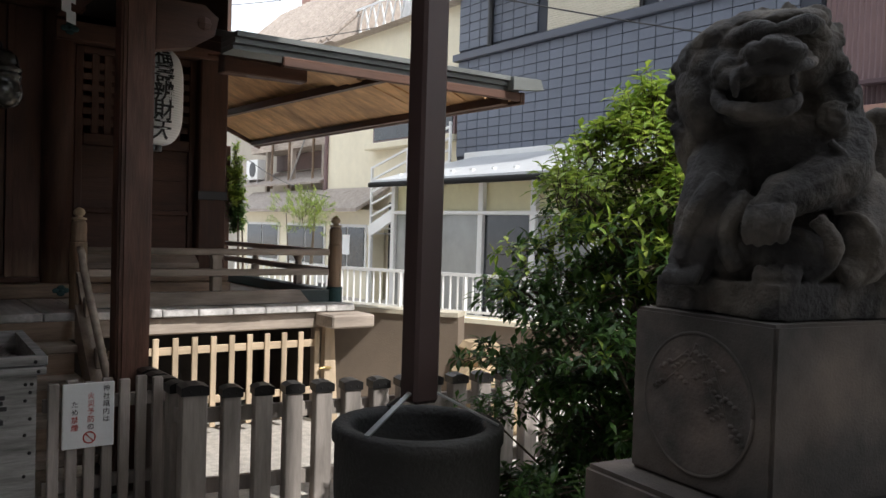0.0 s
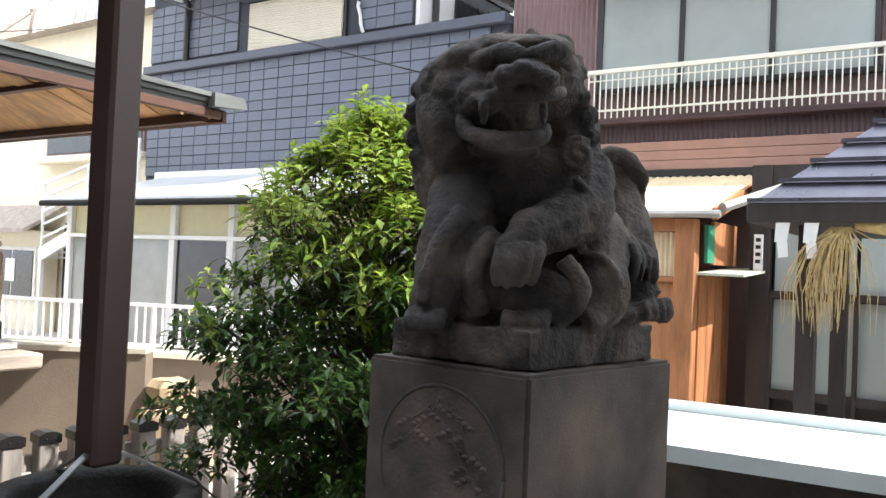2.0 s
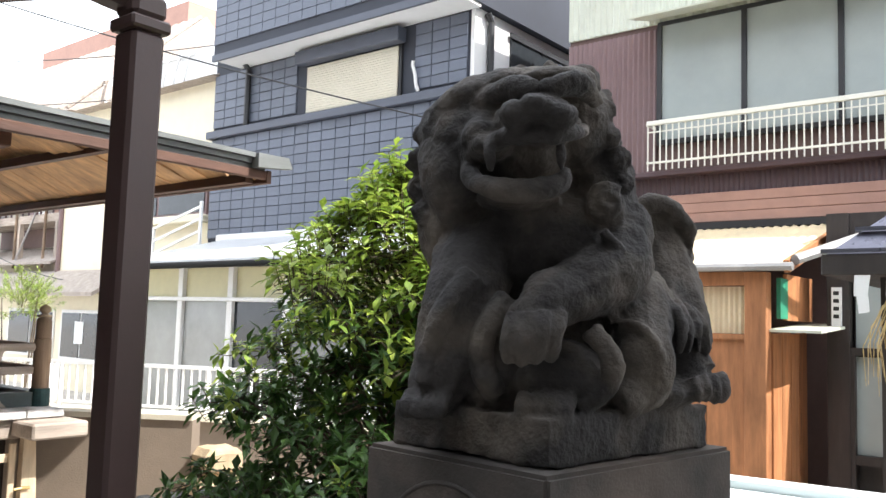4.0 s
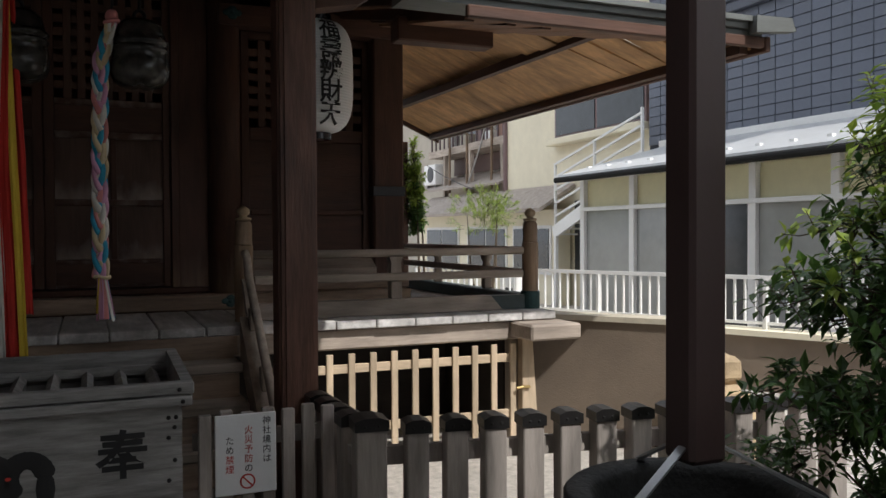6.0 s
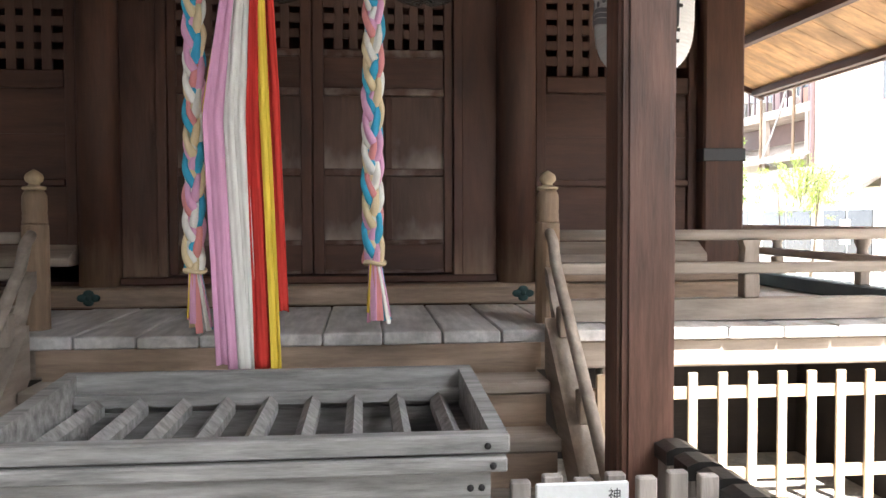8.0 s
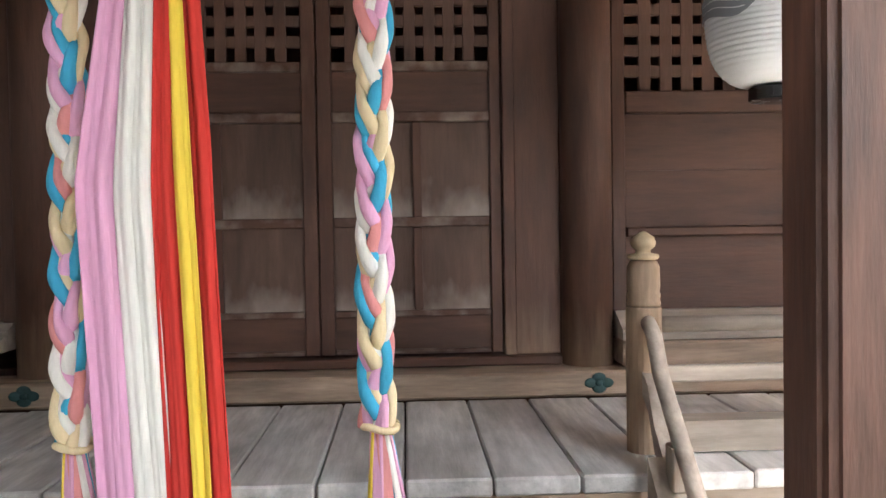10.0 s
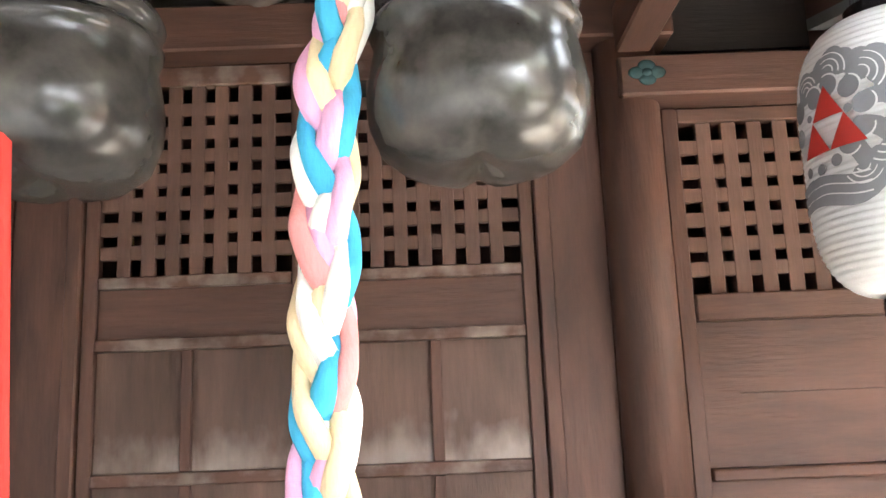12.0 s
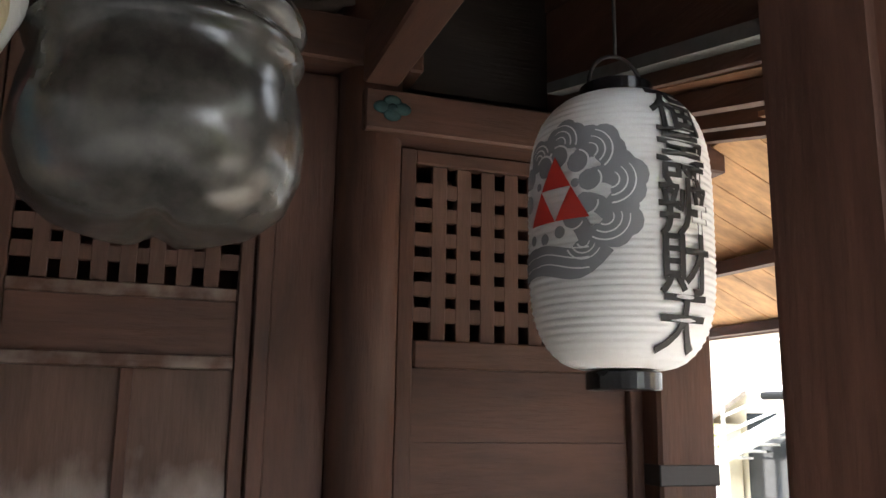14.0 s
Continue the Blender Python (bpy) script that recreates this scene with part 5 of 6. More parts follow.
for u in (-118, -8):
    lock(st, ((u, 436, 0.198, 9), (u + 1, 412, 0.200, 8), (u + 2, 390, 0.198, 3)))
for k in range(6):
    lump(st, -98 + 15 * k, 368, 7, 9, 0.190, 0.008)
for u in (-98, -8):
    lump(st, u, 492, 16, 13, 0.165, 0.016)
# ear, hair swept back over the crown
lock(st, ((-185, 545, 0.06, 18), (-225, 505, 0.07, 22), (-205, 478, 0.10, 15), (-190, 500, 0.115, 9)))
for k in range(7):
    lock(st, ((-60 + 10 * k, 588 - abs(k - 3) * 4, 0.10 - 0.012 * k, 12), (-110 + 8 * k, 592 - 3 * k, 0.05 - 0.012 * k, 15), (-180 + 10 * k, 572 - 9 * k, 0.03 - 0.008 * k, 14), (-235 + 4 * k, 530 - 14 * k, 0.02, 9)))
for u, w, r, dep, turn in ((-212, 512, 27, 0.085, 1), (-252, 500, 24, 0.03, -1), (-256, 452, 27, 0.035, 1), (-258, 402, 28, 0.035, -1), (-245, 352, 26, 0.045, 1), (-205, 395, 25, 0.085, 1), (-195, 345, 26, 0.085, -1),
                           (34, 566, 31, 0.085, -1), (62, 512, 28, 0.070, 1), (74, 468, 27, 0.060, -1), (90, 428, 28, 0.050, 1), (100, 388, 27, 0.05, -1), (70, 348, 36, 0.10, 1), (98, 318, 29, 0.06, -1),
                           (-20, 588, 24, 0.06, 1), (-70, 596, 22, 0.05, -1), (-70, 566, 22, 0.12, -1), (100, 355, 24, 0.02, 1), (70, 545, 22, 0.02, 1), (86, 470, 22, 0.01, -1), (104, 420, 22, 0.0, 1)):
    curl(st, u, w, r, dep, turn, 40 + 50 * (u % 7))
# locks on the shoulder and fore leg
for k in range(4):
    lock(st, ((60 + 10 * k, 300 - 12 * k, 0.135 - 0.01 * k, 9), (95 + 4 * k, 262 - 14 * k, 0.125 - 0.01 * k, 11), (110, 215 - 12 * k, 0.105, 7)))
# toes
for k in range(4):
    u = -88 + 22 * k
    lock(st, ((u + 12, 168, 0.225 - 0.004 * (k - 1) ** 2, 14), (u + 4, 135, 0.238 - 0.004 * (k - 1) ** 2, 15), (u, 105, 0.228 - 0.004 * (k - 1) ** 2, 13), (u - 1, 92, 0.212, 6)))
    lock(st, ((-245 + 19 * k, 45, 0.165, 11), (-248 + 19 * k, 24, 0.192, 12), (-249 + 19 * k, 8, 0.195, 9)))
    lock(st, ((-60 + 22 * k, 40, 0.190, 12), (-64 + 22 * k, 20, 0.205, 12), (-66 + 22 * k, 4, 0.200, 9)))
    lock(st, ((215 + 17 * k, 60, 0.035 - 0.012 * k, 12), (222 + 17 * k, 34, 0.04 - 0.012 * k, 13), (226 + 15 * k, 14, 0.03 - 0.012 * k, 9)))
# hind knee ridges and flank locks
for k in range(4):
    lock(st, ((70 + 16 * k, 150 - 4 * k, 0.12 - 0.01 * k, 7), (115 + 12 * k, 150 - 12 * k, 0.13 - 0.012 * k, 9), (150 + 8 * k, 100 - 10 * k, 0.12 - 0.014 * k, 8), (150 + 8 * k, 55, 0.10 - 0.014 * k, 5)))
    lock(st, ((175 + 18 * k, 195 - 8 * k, 0.02 - 0.012 * k, 7), (200 + 16 * k, 150 - 6 * k, 0.04 - 0.014 * k, 9), (195 + 18 * k, 95, 0.04 - 0.014 * k, 6)))
# flame-shaped tail
for k in range(6):
    lock(st, ((100 + 12 * k, 300 + 5 * k, -0.08 - 0.014 * k, 12), (125 + 12 * k, 355 + 4 * k, -0.06 - 0.016 * k, 17), (175 + 10 * k, 372 - 8 * k, -0.055 - 0.016 * k, 16), (222 + 6 * k, 345 - 14 * k, -0.07 - 0.014 * k, 10), (248 - 2 * k, 318 - 12 * k, -0.09, 4)))
curl(st, 130, 330, 30, -0.045, 1, 20)
prism(st, [tuple((A + B + C + Dq) / 4 + (p - (A + B + C + Dq) / 4) * Vector((0.86, 0.86))) for p in (A, B, C, Dq)], "z", 1.2785, 1.345)
statue = part("guardian_lion_statue", st, stone)
tagged(statue, "dark weathered stone guardian lion statue seated on a plinth", "statue")
rm = statue.modifiers.new("solid", "REMESH")
rm.mode, rm.voxel_size, rm.use_smooth_shade = "VOXEL", 0.0042, True
sm = statue.modifiers.new("worn", "SMOOTH")
sm.iterations, sm.factor = 1, 0.5
# chipped, weathered carving at two scales
for size_, depth_ in ((0.06, 0.016), (0.02, 0.005)):
    tex = bpy.data.textures.new("weathering", "CLOUDS")
    tex.noise_scale, tex.noise_depth = size_, 3
    dm = statue.modifiers.new("chips", "DISPLACE")
    dm.texture, dm.strength, dm.mid_level, dm.texture_coords = tex, depth_, 0.5, "GLOBAL"

# ---- neighbouring buildings: slate-blue house ----
house = thing("slate_blue_house", (11, 2.3, 0), "modern house clad in slate-blue panels with cream shutter", "house")
part("wall", block(8.235, 14, -1.62, 4.88, 0, 4.25), navy_dark, house, "dark joints behind the cladding")
part("upper_wall", block(8.235, 14, -0.28, 4.88, 4.251, 9), navy_dark, house, "dark joints behind the cladding")
part("side_wall", block(8.24, 14, -0.34, -0.281, 4.372, 5.35), white_paint, house, "white side wall")
part("ledge", block(8.13, 8.60, -1.62, 4.95, 4.252, 4.37, 0.01), navy_trim, house, "dark blue-grey string course")
part("upper_storey", block(7.72, 14, -0.45, 4.25, 5.36, 9), navy_dark, house)
part("soffit", block(7.74, 8.234, -0.43, 4.23, 5.32, 5.359), white_paint, house, "white soffit")
part("trim", block(7.70, 7.74, -0.47, 4.28, 5.30, 5.40), navy_trim, house)
part("window_frame", block(8.194, 8.234, 0.82, 2.67, 4.371, 5.10, 0.006), black_metal, house)
shutter = part("roller_shutter", block(8.190, 8.1935, 0.87, 2.62, 4.38, 5.06), shutter_mat, house, "closed cream roller shutter")
for k in range(20):
    z = 4.38 + k * 0.034
    part("slat", prism(bmesh.new(), ((8.175, z), (8.165, z + 0.017), (8.175, z + 0.033), (8.189, z + 0.033), (8.189, z)), "y", 0.87, 2.62), shutter_mat, shutter)
part("shutter_box", block(8.02, 8.20, 0.74, 2.75, 5.08, 5.27, 0.015), navy_trim, house, "dark shutter box")
part("drain_pipe", tube(bmesh.new(), [(8.17, 3.98, 4.372), (8.17, 3.98, 5.25), (8.10, 3.98, 5.32)], 0.045, 10), black_metal, house)
part("hose", tube(bmesh.new(), [(8.20, 0.52, 4.40), (8.17, 0.54, 4.5), (8.19, 0.57, 4.62), (8.17, 0.60, 4.75), (8.16, 0.58, 4.80)], 0.022, 8), white_paint, house, "white pipe sleeve")
part("side_pipe", tube(bmesh.new(), [(8.5, -0.40, 4.37), (8.5, -0.40, 5.2), (8.42, -0.40, 5.3)], 0.045, 10), black_metal, house)
part("side_window", block(9.0, 10.4, -0.37, -0.341, 4.45, 5.15), dark_glass, house, "dark side window")
part("side_window_frame", block(8.95, 10.45, -0.39, -0.371, 5.15, 5.22), black_metal, house)
pm = bpy.data.meshes.new("panel")
bm = cuboid(bmesh.new(), -0.014, 0.008, -0.1375, 0.1375, -0.0675, 0.0675, 0.004)
bm.to_mesh(pm)
bm.free()
pm.materials.append(navy)
count = 0
rest = bmesh.new()
for face_x, ylo, yhi, zlo, zhi in ((8.227, -1.62, 4.88, 2.52, 4.25), (8.227, -0.27, 4.88, 4.372, 5.3), (7.712, -0.44, 4.24, 5.41, 7.0)):
    rows = int((zhi - zlo) / 0.145)
    cols = int((yhi - ylo) / 0.285)
    for r in range(rows):
        for c in range(cols + 1):
            y, z = yhi - 0.14 - c * 0.285, zhi - 0.075 - r * 0.145
            if y < ylo + 0.12 or (0.7 < y < 2.8 and 4.3 < z < 5.3):
                continue
            if count < 300:
                ob = new("panel", pm)
                ob.location, ob.parent = (face_x, y, z), house
                ob.matrix_parent_inverse = Matrix.Translation(-house.location)
                count += 1
            else:
                cuboid(rest, face_x - 0.014, face_x + 0.008, y - 0.1375, y + 0.1375, z - 0.0675, z + 0.0675)
tagged(part("panel_cladding", rest, navy, house), kind="stuff")

# ---- annex with sliding sashes ----
annex = thing("annex", (7.3, 1.5, 0), "low cream annex with white sliding glass doors and grey metal roof", "house")
part("wall", block(6.56, 8.2, -2.4, 4.05, 0, 2.05), cream, annex)
part("roof", prism(bmesh.new(), ((6.22, 2.07), (8.22, 2.58), (8.22, 2.64), (6.22, 2.12)), "y", -2.6, 4.25), roof_pale, annex, "pale grey metal roof")
part("gutter", tube(bmesh.new(), [(6.20, -2.6, 2.05), (6.20, 4.28, 2.05)], 0.04, 10), matte_black, annex)
part("flashing", block(8.10, 8.21, -0.2, 4.5, 2.58, 2.69, 0.01), white_paint, annex)
for k in range(14):
    part("snow_guard", block(6.55, 6.60, 4.0 - k * 0.45, 4.06 - k * 0.45, 2.19, 2.235), white_paint, annex)
for y in (4.0, 2.88, 1.86, 0.84, -0.18, -1.2, -2.3):
    part("post", block(6.44, 6.559, y - 0.05, y + 0.05, 0, 2.04, 0.005), white_paint, annex)
part("rail", block(6.43, 6.559, -2.4, 4.05, 1.62, 1.67, 0.005), white_paint, annex)
part("rail", block(6.43, 6.559, -2.4, 4.05, 0.0, 0.10), white_paint, annex)
ys = (4.0, 2.88, 1.86, 0.84, -0.18, -1.2, -2.3)
for k, (a, b) in enumerate(zip(ys, ys[1:])):
    part("upper_panel", block(6.50, 6.558, b + 0.052, a - 0.052, 1.672, 2.03), panel_cream, annex, "pale yellow panel")
    part("sash", block(6.47, 6.50, b + 0.052, b + 0.09, 0.102, 1.618), white_paint, annex)
    part("pane", block(6.485, 6.495, b + 0.09, a - 0.052, 0.102, 1.618), dark_glass if k == 2 else window_glass, annex, "grey sliding glass pane")

# ---- low wall with white railing ----
Ra, Rb = Vector((3.75, 3.3)), Vector((6.15, -1.7))
rd = (Rb - Ra).normalized()
wallr = thing("wall_low", (4.9, 1.0, 0), "low tan concrete wall below a white railing", "wall")
tagged(wallr, kind="structure")
nv = Vector((rd.y, -rd.x))
outl = [tuple(Ra + nv * 0.1), tuple(Rb + nv * 0.1), tuple(Rb - nv * 0.1), tuple(Ra - nv * 0.1)]
part("wall", prism(bmesh.new(), outl, "z", 0, 0.46), concrete, wallr)
outl = [tuple(Ra + nv * 0.14), tuple(Rb + nv * 0.14), tuple(Rb - nv * 0.14), tuple(Ra - nv * 0.14)]
part("coping", prism(bmesh.new(), outl, "z", 0.461, 0.51), cream, wallr)
rl = thing("white_railing", (4.9, 1.0, 0.51), "white painted metal railing with close upright bars", "railing")
for z, h in ((0.945, 0.035), (0.56, 0.025)):
    part("rail", bar((*Ra, z), (*Rb, z), 0.03, h), white_paint, rl)
n = 62
for i in range(n + 1):
    p = Ra + (Rb - Ra) * (i / n)
    big = i % 9 == 0
    part("post" if big else "bar", block(p.x - (0.02 if big else 0.009), p.x + (0.02 if big else 0.009), p.y - (0.02 if big else 0.009), p.y + (0.02 if big else 0.009), 0.51 if big else 0.572, 0.93), white_paint, rl)
mb = thing("meter_box", (4.35, 2.3, 0.51), "white metal utility box beside the railing", "utility box")
part("case", block(4.42, 4.62, 2.15, 2.5, 0.511, 0.90, 0.01), white_paint, mb)
part("vent", block(4.405, 4.419, 2.2, 2.34, 0.6, 0.74), black_metal, mb)
# boundary wall beside the veranda, and rough stones at its end
Wa, Wb = Vector((2.90, -0.70)), Vector((3.58, -1.62))
wd = (Wb - Wa).normalized()
wn_ = Vector((-wd.y, wd.x)) * 0.16
bw = tagged(thing("wall_boundary", (3.2, -1.2, 0), "tan rendered boundary wall with pale sunlit-toned top", "wall"), kind="structure")
part("wall", prism(bmesh.new(), [tuple(Wa), tuple(Wb), tuple(Wb + wn_), tuple(Wa + wn_)], "z", 0, 0.765), concrete, bw)
# cap coloured paler than the wall for the light on its top
part("cap", prism(bmesh.new(), [tuple(Wa - wn_ * 0.12), tuple(Wb - wn_ * 0.12), tuple(Wb + wn_ * 1.1), tuple(Wa + wn_ * 1.1)], "z", 0.766, 0.80), lit_cap, bw, "pale wall cap with sunlight in its colour")
for (sx, sy, sw, sd, z0, z1) in ((3.66, -1.76, 0.34, 0.26, 0.0, 0.42), (3.70, -1.74, 0.30, 0.22, 0.421, 0.60), (3.62, -2.1, 0.34, 0.3, 0.0, 0.36), (3.98, -1.7, 0.3, 0.3, 0.0, 0.3)):
    rs = thing("rough_stone", (sx, sy, z0), "rough tan garden stone block by the wall", "stone", "garden stones")
    bm = block(sx - sw / 2, sx + sw / 2, sy - sd / 2, sy + sd / 2, z0, z1, 0.04)
    bmesh.ops.subdivide_edges(bm, edges=bm.edges[:], cuts=2, use_grid_fill=True)
    for v in bm.verts:
        v.co += noise.noise_vector(v.co * 7) * 0.018 * (1 if v.co.z > z0 + 0.03 else 0)
    part("stone", bm, sandstone, rs, smooth=False)

# ---- brown corrugated house ----
bh = thing("brown_house", (11, -5, 0), "old house with brown corrugated walls, window balcony and terracotta boards", "house")


def corrugated(x, y0, y1, z0, z1, pitch, depth):
    """Upright corrugated sheet facing -x."""
    bm = bmesh.new()
    n = max(2, int((y1 - y0) / pitch * 4))
    prev = None
    for i in range(n + 1):
        y = y0 + (y1 - y0) * i / n
        xx = x - depth * (0.5 + 0.5 * math.sin(i * math.pi / 2))
        cur = (bm.verts.new((xx, y, z0)), bm.verts.new((xx, y, z1)), bm.verts.new((x + 0.02, y, z0)), bm.verts.new((x + 0.02, y, z1)))
        if prev:
            bm.faces.new((prev[0], prev[1], cur[1], cur[0]))
            bm.faces.new((prev[1], prev[3], cur[3], cur[1]))
            bm.faces.new((prev[0], cur[0], cur[2], prev[2]))
        prev = cur
    return bm


part("wall", block(8.33, 14, -10, -1.64, 0, 6.5), brown_wall, bh)
part("corrugated_sheet", corrugated(8.31, -2.70, -1.64, 2.93, 4.60, 0.06, 0.02), brown_sheet, bh, "brown corrugated sheet")
part("corrugated_sheet", corrugated(8.31, -10, -1.64, 4.66, 6.5, 0.07, 0.02), pale_sheet, bh, "pale corrugated sheet")
part("corrugated_sheet", corrugated(8.29, -10, -2.1, 2.81, 3.0, 0.05, 0.02), dark_sheet, bh, "dark maroon corrugated band")
part("ledge", block(8.14, 8.30, -10, -2.1, 3.0, 3.05, 0.006), dark_sheet, bh)
for k in range(3):
    part("board", block(8.20 + 0.012 * k, 8.32, -10, -1.9, 2.51 + 0.10 * k, 2.605 + 0.10 * k, 0.006), terracotta, bh, "terracotta weatherboard")
part("strip", block(8.16, 8.30, -10, -1.9, 2.44, 2.505), black_metal, bh)
part("window_frame", block(8.27, 8.32, -5.6, -2.72, 3.35, 3.40), black_metal, bh)
part("window_frame", block(8.27, 8.32, -5.6, -2.72, 4.62, 4.66), black_metal, bh)
for y in (-2.74, -3.62, -4.5, -5.4):
    part("window_frame", block(8.265, 8.32, y - 0.025, y + 0.025, 3.401, 4.619), black_metal, bh)
for a, b in ((-3.594, -2.766), (-4.474, -3.646), (-5.374, -4.526)):
    part("pane", block(8.285, 8.295, a, b, 3.401, 4.619), frosted, bh, "frosted grey window pane")
part("awning", bar((8.30, -3.9, 4.72), (7.80, -3.9, 4.58), 2.6, 0.02, 0, (0, 0, 1)), pale_sheet, bh, "pale corrugated awning")
bal = thing("window_balcony", (8.1, -4.1, 3.05), "white metal balcony rail in front of the window", "railing")
part("rail", block(8.06, 8.10, -5.5, -2.70, 3.515, 3.56, 0.004), ivory, bal)
part("rail", block(8.07, 8.09, -5.5, -2.70, 3.12, 3.14), ivory, bal)
part("rail", block(8.075, 8.085, -5.5, -2.70, 3.44, 3.452), ivory, bal)
for i in range(43):
    y = -2.71 - i * 0.066
    part("bar", block(8.074, 8.086, y - 0.006, y + 0.006, 3.05, 3.52), ivory, bal)
for y in (-2.70, -5.5):
    part("bracket", block(8.08, 8.29, y - 0.012, y + 0.012, 3.515, 3.54), ivory, bal)

# ---- lean-to with yellow roof ----
lean = thing("lean_to_shed", (7.2, -3.6, 0), "timber lean-to with yellow corrugated roof and orange-brown door", "shed")
bm = bmesh.new()
prev = None
for i in range(121):
    y = -4.53 + i * 0.02
    dz = 0.012 * math.sin(i * math.pi / 2)
    cur = [bm.verts.new(p) for p in ((6.42, y, 1.955 + dz), (8.2, y, 2.44 + dz), (6.42, y, 1.945 + dz), (8.2, y, 2.43 + dz))]
    if prev:
        bm.faces.new((prev[0], cur[0], cur[1], prev[1]))
        bm.faces.new((prev[2], prev[3], cur[3], cur[2]))
        bm.faces.new((prev[0], prev[2], cur[2], cur[0]))
    prev = cur
part("roof", bm, yellow_plastic, lean, "yellow corrugated plastic roof")
part("gutter", tube(bmesh.new(), [(6.40, -4.6, 1.93), (6.40, -2.1, 1.93)], 0.03, 8), grey_metal, lean)
part("roof_edge", bar((6.42, -4.55, 1.93), (8.2, -4.55, 2.42), 0.04, 0.09), orange_wood, lean)
part("post", block(6.48, 6.60, -4.39, -4.23, 0, 1.90, 0.006), orange_wood, lean)
part("post", block(6.48, 6.60, -2.4, -2.28, 0, 1.90, 0.006), orange_wood, lean)
part("beam", block(6.49, 6.59, -4.229, -2.401, 1.80, 1.90), orange_wood, lean)
part("upper_panel", corrugated(6.57, -4.228, -2.402, 1.44, 1.795, 0.04, 0.012), yellow_plastic, lean, "cream corrugated panel")
part("rail", block(6.50, 6.58, -4.228, -2.402, 1.40, 1.438), orange_wood, lean)
for k in range(6):
    part("door_board", block(6.53, 6.56, -4.226 + k * 0.304, -3.926 + k * 0.304 - 0.005, 0.02, 1.399), orange_wood, lean)
for k in range(4):
    part("side_board", block(6.61 + k * 0.22, 6.82 + k * 0.22, -4.40, -4.37, 0, 1.45 + 0.02 * (k % 2)), orange_wood, lean)
part("small_roof", prism(bmesh.new(), ((6.55, 1.46), (7.55, 1.52), (7.55, 1.54), (6.55, 1.48)), "y", -4.75, -4.36), pale_sheet, lean, "small corrugated cover")
part("net_panel", block(6.62, 6.80, -4.45, -4.42, 1.56, 1.86), green_mesh, lean, "green plastic mesh")
part("side_panel", block(6.81, 7.5, -4.44, -4.41, 1.55, 1.90), orange_wood, lean)
part("drain", tube(bmesh.new(), [(6.45, -4.60, 1.98), (7.0, -4.85, 2.16), (7.3, -4.95, 2.25)], 0.04, 8), grey_metal, lean)

lat = thing("sliding_lattice_doors", (7.3, -5.6, 0), "dark timber entrance with frosted lattice sliding doors", "door")
part("post", block(7.22, 7.36, -4.78, -4.62, 0, 2.4), black_timber, lat)
part("beam", block(7.24, 7.36, -7.5, -4.78, 2.0, 2.4), black_timber, lat)
part("beam", block(7.24, 7.36, -7.5, -4.78, 1.30, 1.36), black_timber, lat)
part("wall", block(7.37, 7.45, -7.5, -4.6, 0, 2.4), black_timber, lat)
for k in range(9):
    y = -4.78 - 0.32 * k
    part("stile", block(7.23, 7.36, y - 0.03, y, 0, 1.30), black_timber, lat)
    part("pane", block(7.30, 7.31, y - 0.32, y - 0.03, 0.55, 1.29), frosted, lat, "frosted glass")
    part("pane", block(7.30, 7.31, y - 0.32, y - 0.03, 1.36, 1.98), frosted, lat, "frosted glass")
part("rail", block(7.24, 7.36, -7.5, -4.78, 0.48, 0.55), black_timber, lat)
part("name_plate", block(7.19, 7.219, -4.73, -4.66, 1.52, 1.82), paper, lat, "white name plate with illegible dark marks")
for k in range(4):
    part("mark", block(7.185, 7.189, -4.715, -4.675, 1.76 - 0.06 * k, 1.79 - 0.06 * k), ink, lat)

# ---- small roofed shrine with straw rope ----
sub = thing("roofed_stand", (5.6, -6.4, 0), "small dark timber stand with black ribbed metal roof", "shelter")
ev = ((4.95, -5.18), (4.95, -7.6), (6.6, -7.6), (6.6, -5.18))
rg = ((5.6, -6.05, 2.62), (5.6, -6.75, 2.62))
bm = bmesh.new()
b = [bm.verts.new((*p, 1.88)) for p in ev]
t = [bm.verts.new(p) for p in rg]
for q in ((b[0], t[0], t[1], b[1]), (b[1], t[1], b[2]), (b[2], t[1], t[0], b[3]), (b[3], t[0], b[0]), tuple(b)):
    bm.faces.new(q)
bmesh.ops.recalc_face_normals(bm, faces=bm.faces[:])
part("roof", bm, black_roof, sub, "black metal roof")
for k in range(6):
    u = k / 6
    z = 1.885 + (2.62 - 1.88) * u
    x0, y0, y1 = 4.95 + 0.65 * u, -5.18 - 0.87 * u, -7.6 + 0.85 * u
    part("roof_rib", bar((x0 - 0.012, y0 + 0.02, z + 0.012), (x0 - 0.012, y1, z + 0.012), 0.03, 0.02), black_roof, sub)
    part("roof_rib", bar((x0, y0 + 0.012, z + 0.012), (6.6 - 1.0 * u, y0 + 0.012, z + 0.012), 0.03, 0.02), black_roof, sub)
part("fascia", block(4.93, 6.62, -7.62, -5.16, 1.77, 1.879, 0.006), black_timber, sub)
for px, py in ((5.2, -5.45), (5.2, -7.3), (6.35, -5.45), (6.35, -7.3)):
    part("post", block(px - 0.05, px + 0.05, py - 0.05, py + 0.05, 0, 1.77), black_timber, sub)
random.seed(3)
rope = thing("straw_rope", (5.02, -5.7, 1.76), "frayed straw rope tassel hanging under the eave", "straw rope")
bm = bmesh.new()
tube(bm, [(5.0, -6.7, 1.62), (4.98, -6.3, 1.68), (4.98, -5.9, 1.75), (5.0, -5.72, 1.765)], [0.05, 0.055, 0.05, 0.03], 10)
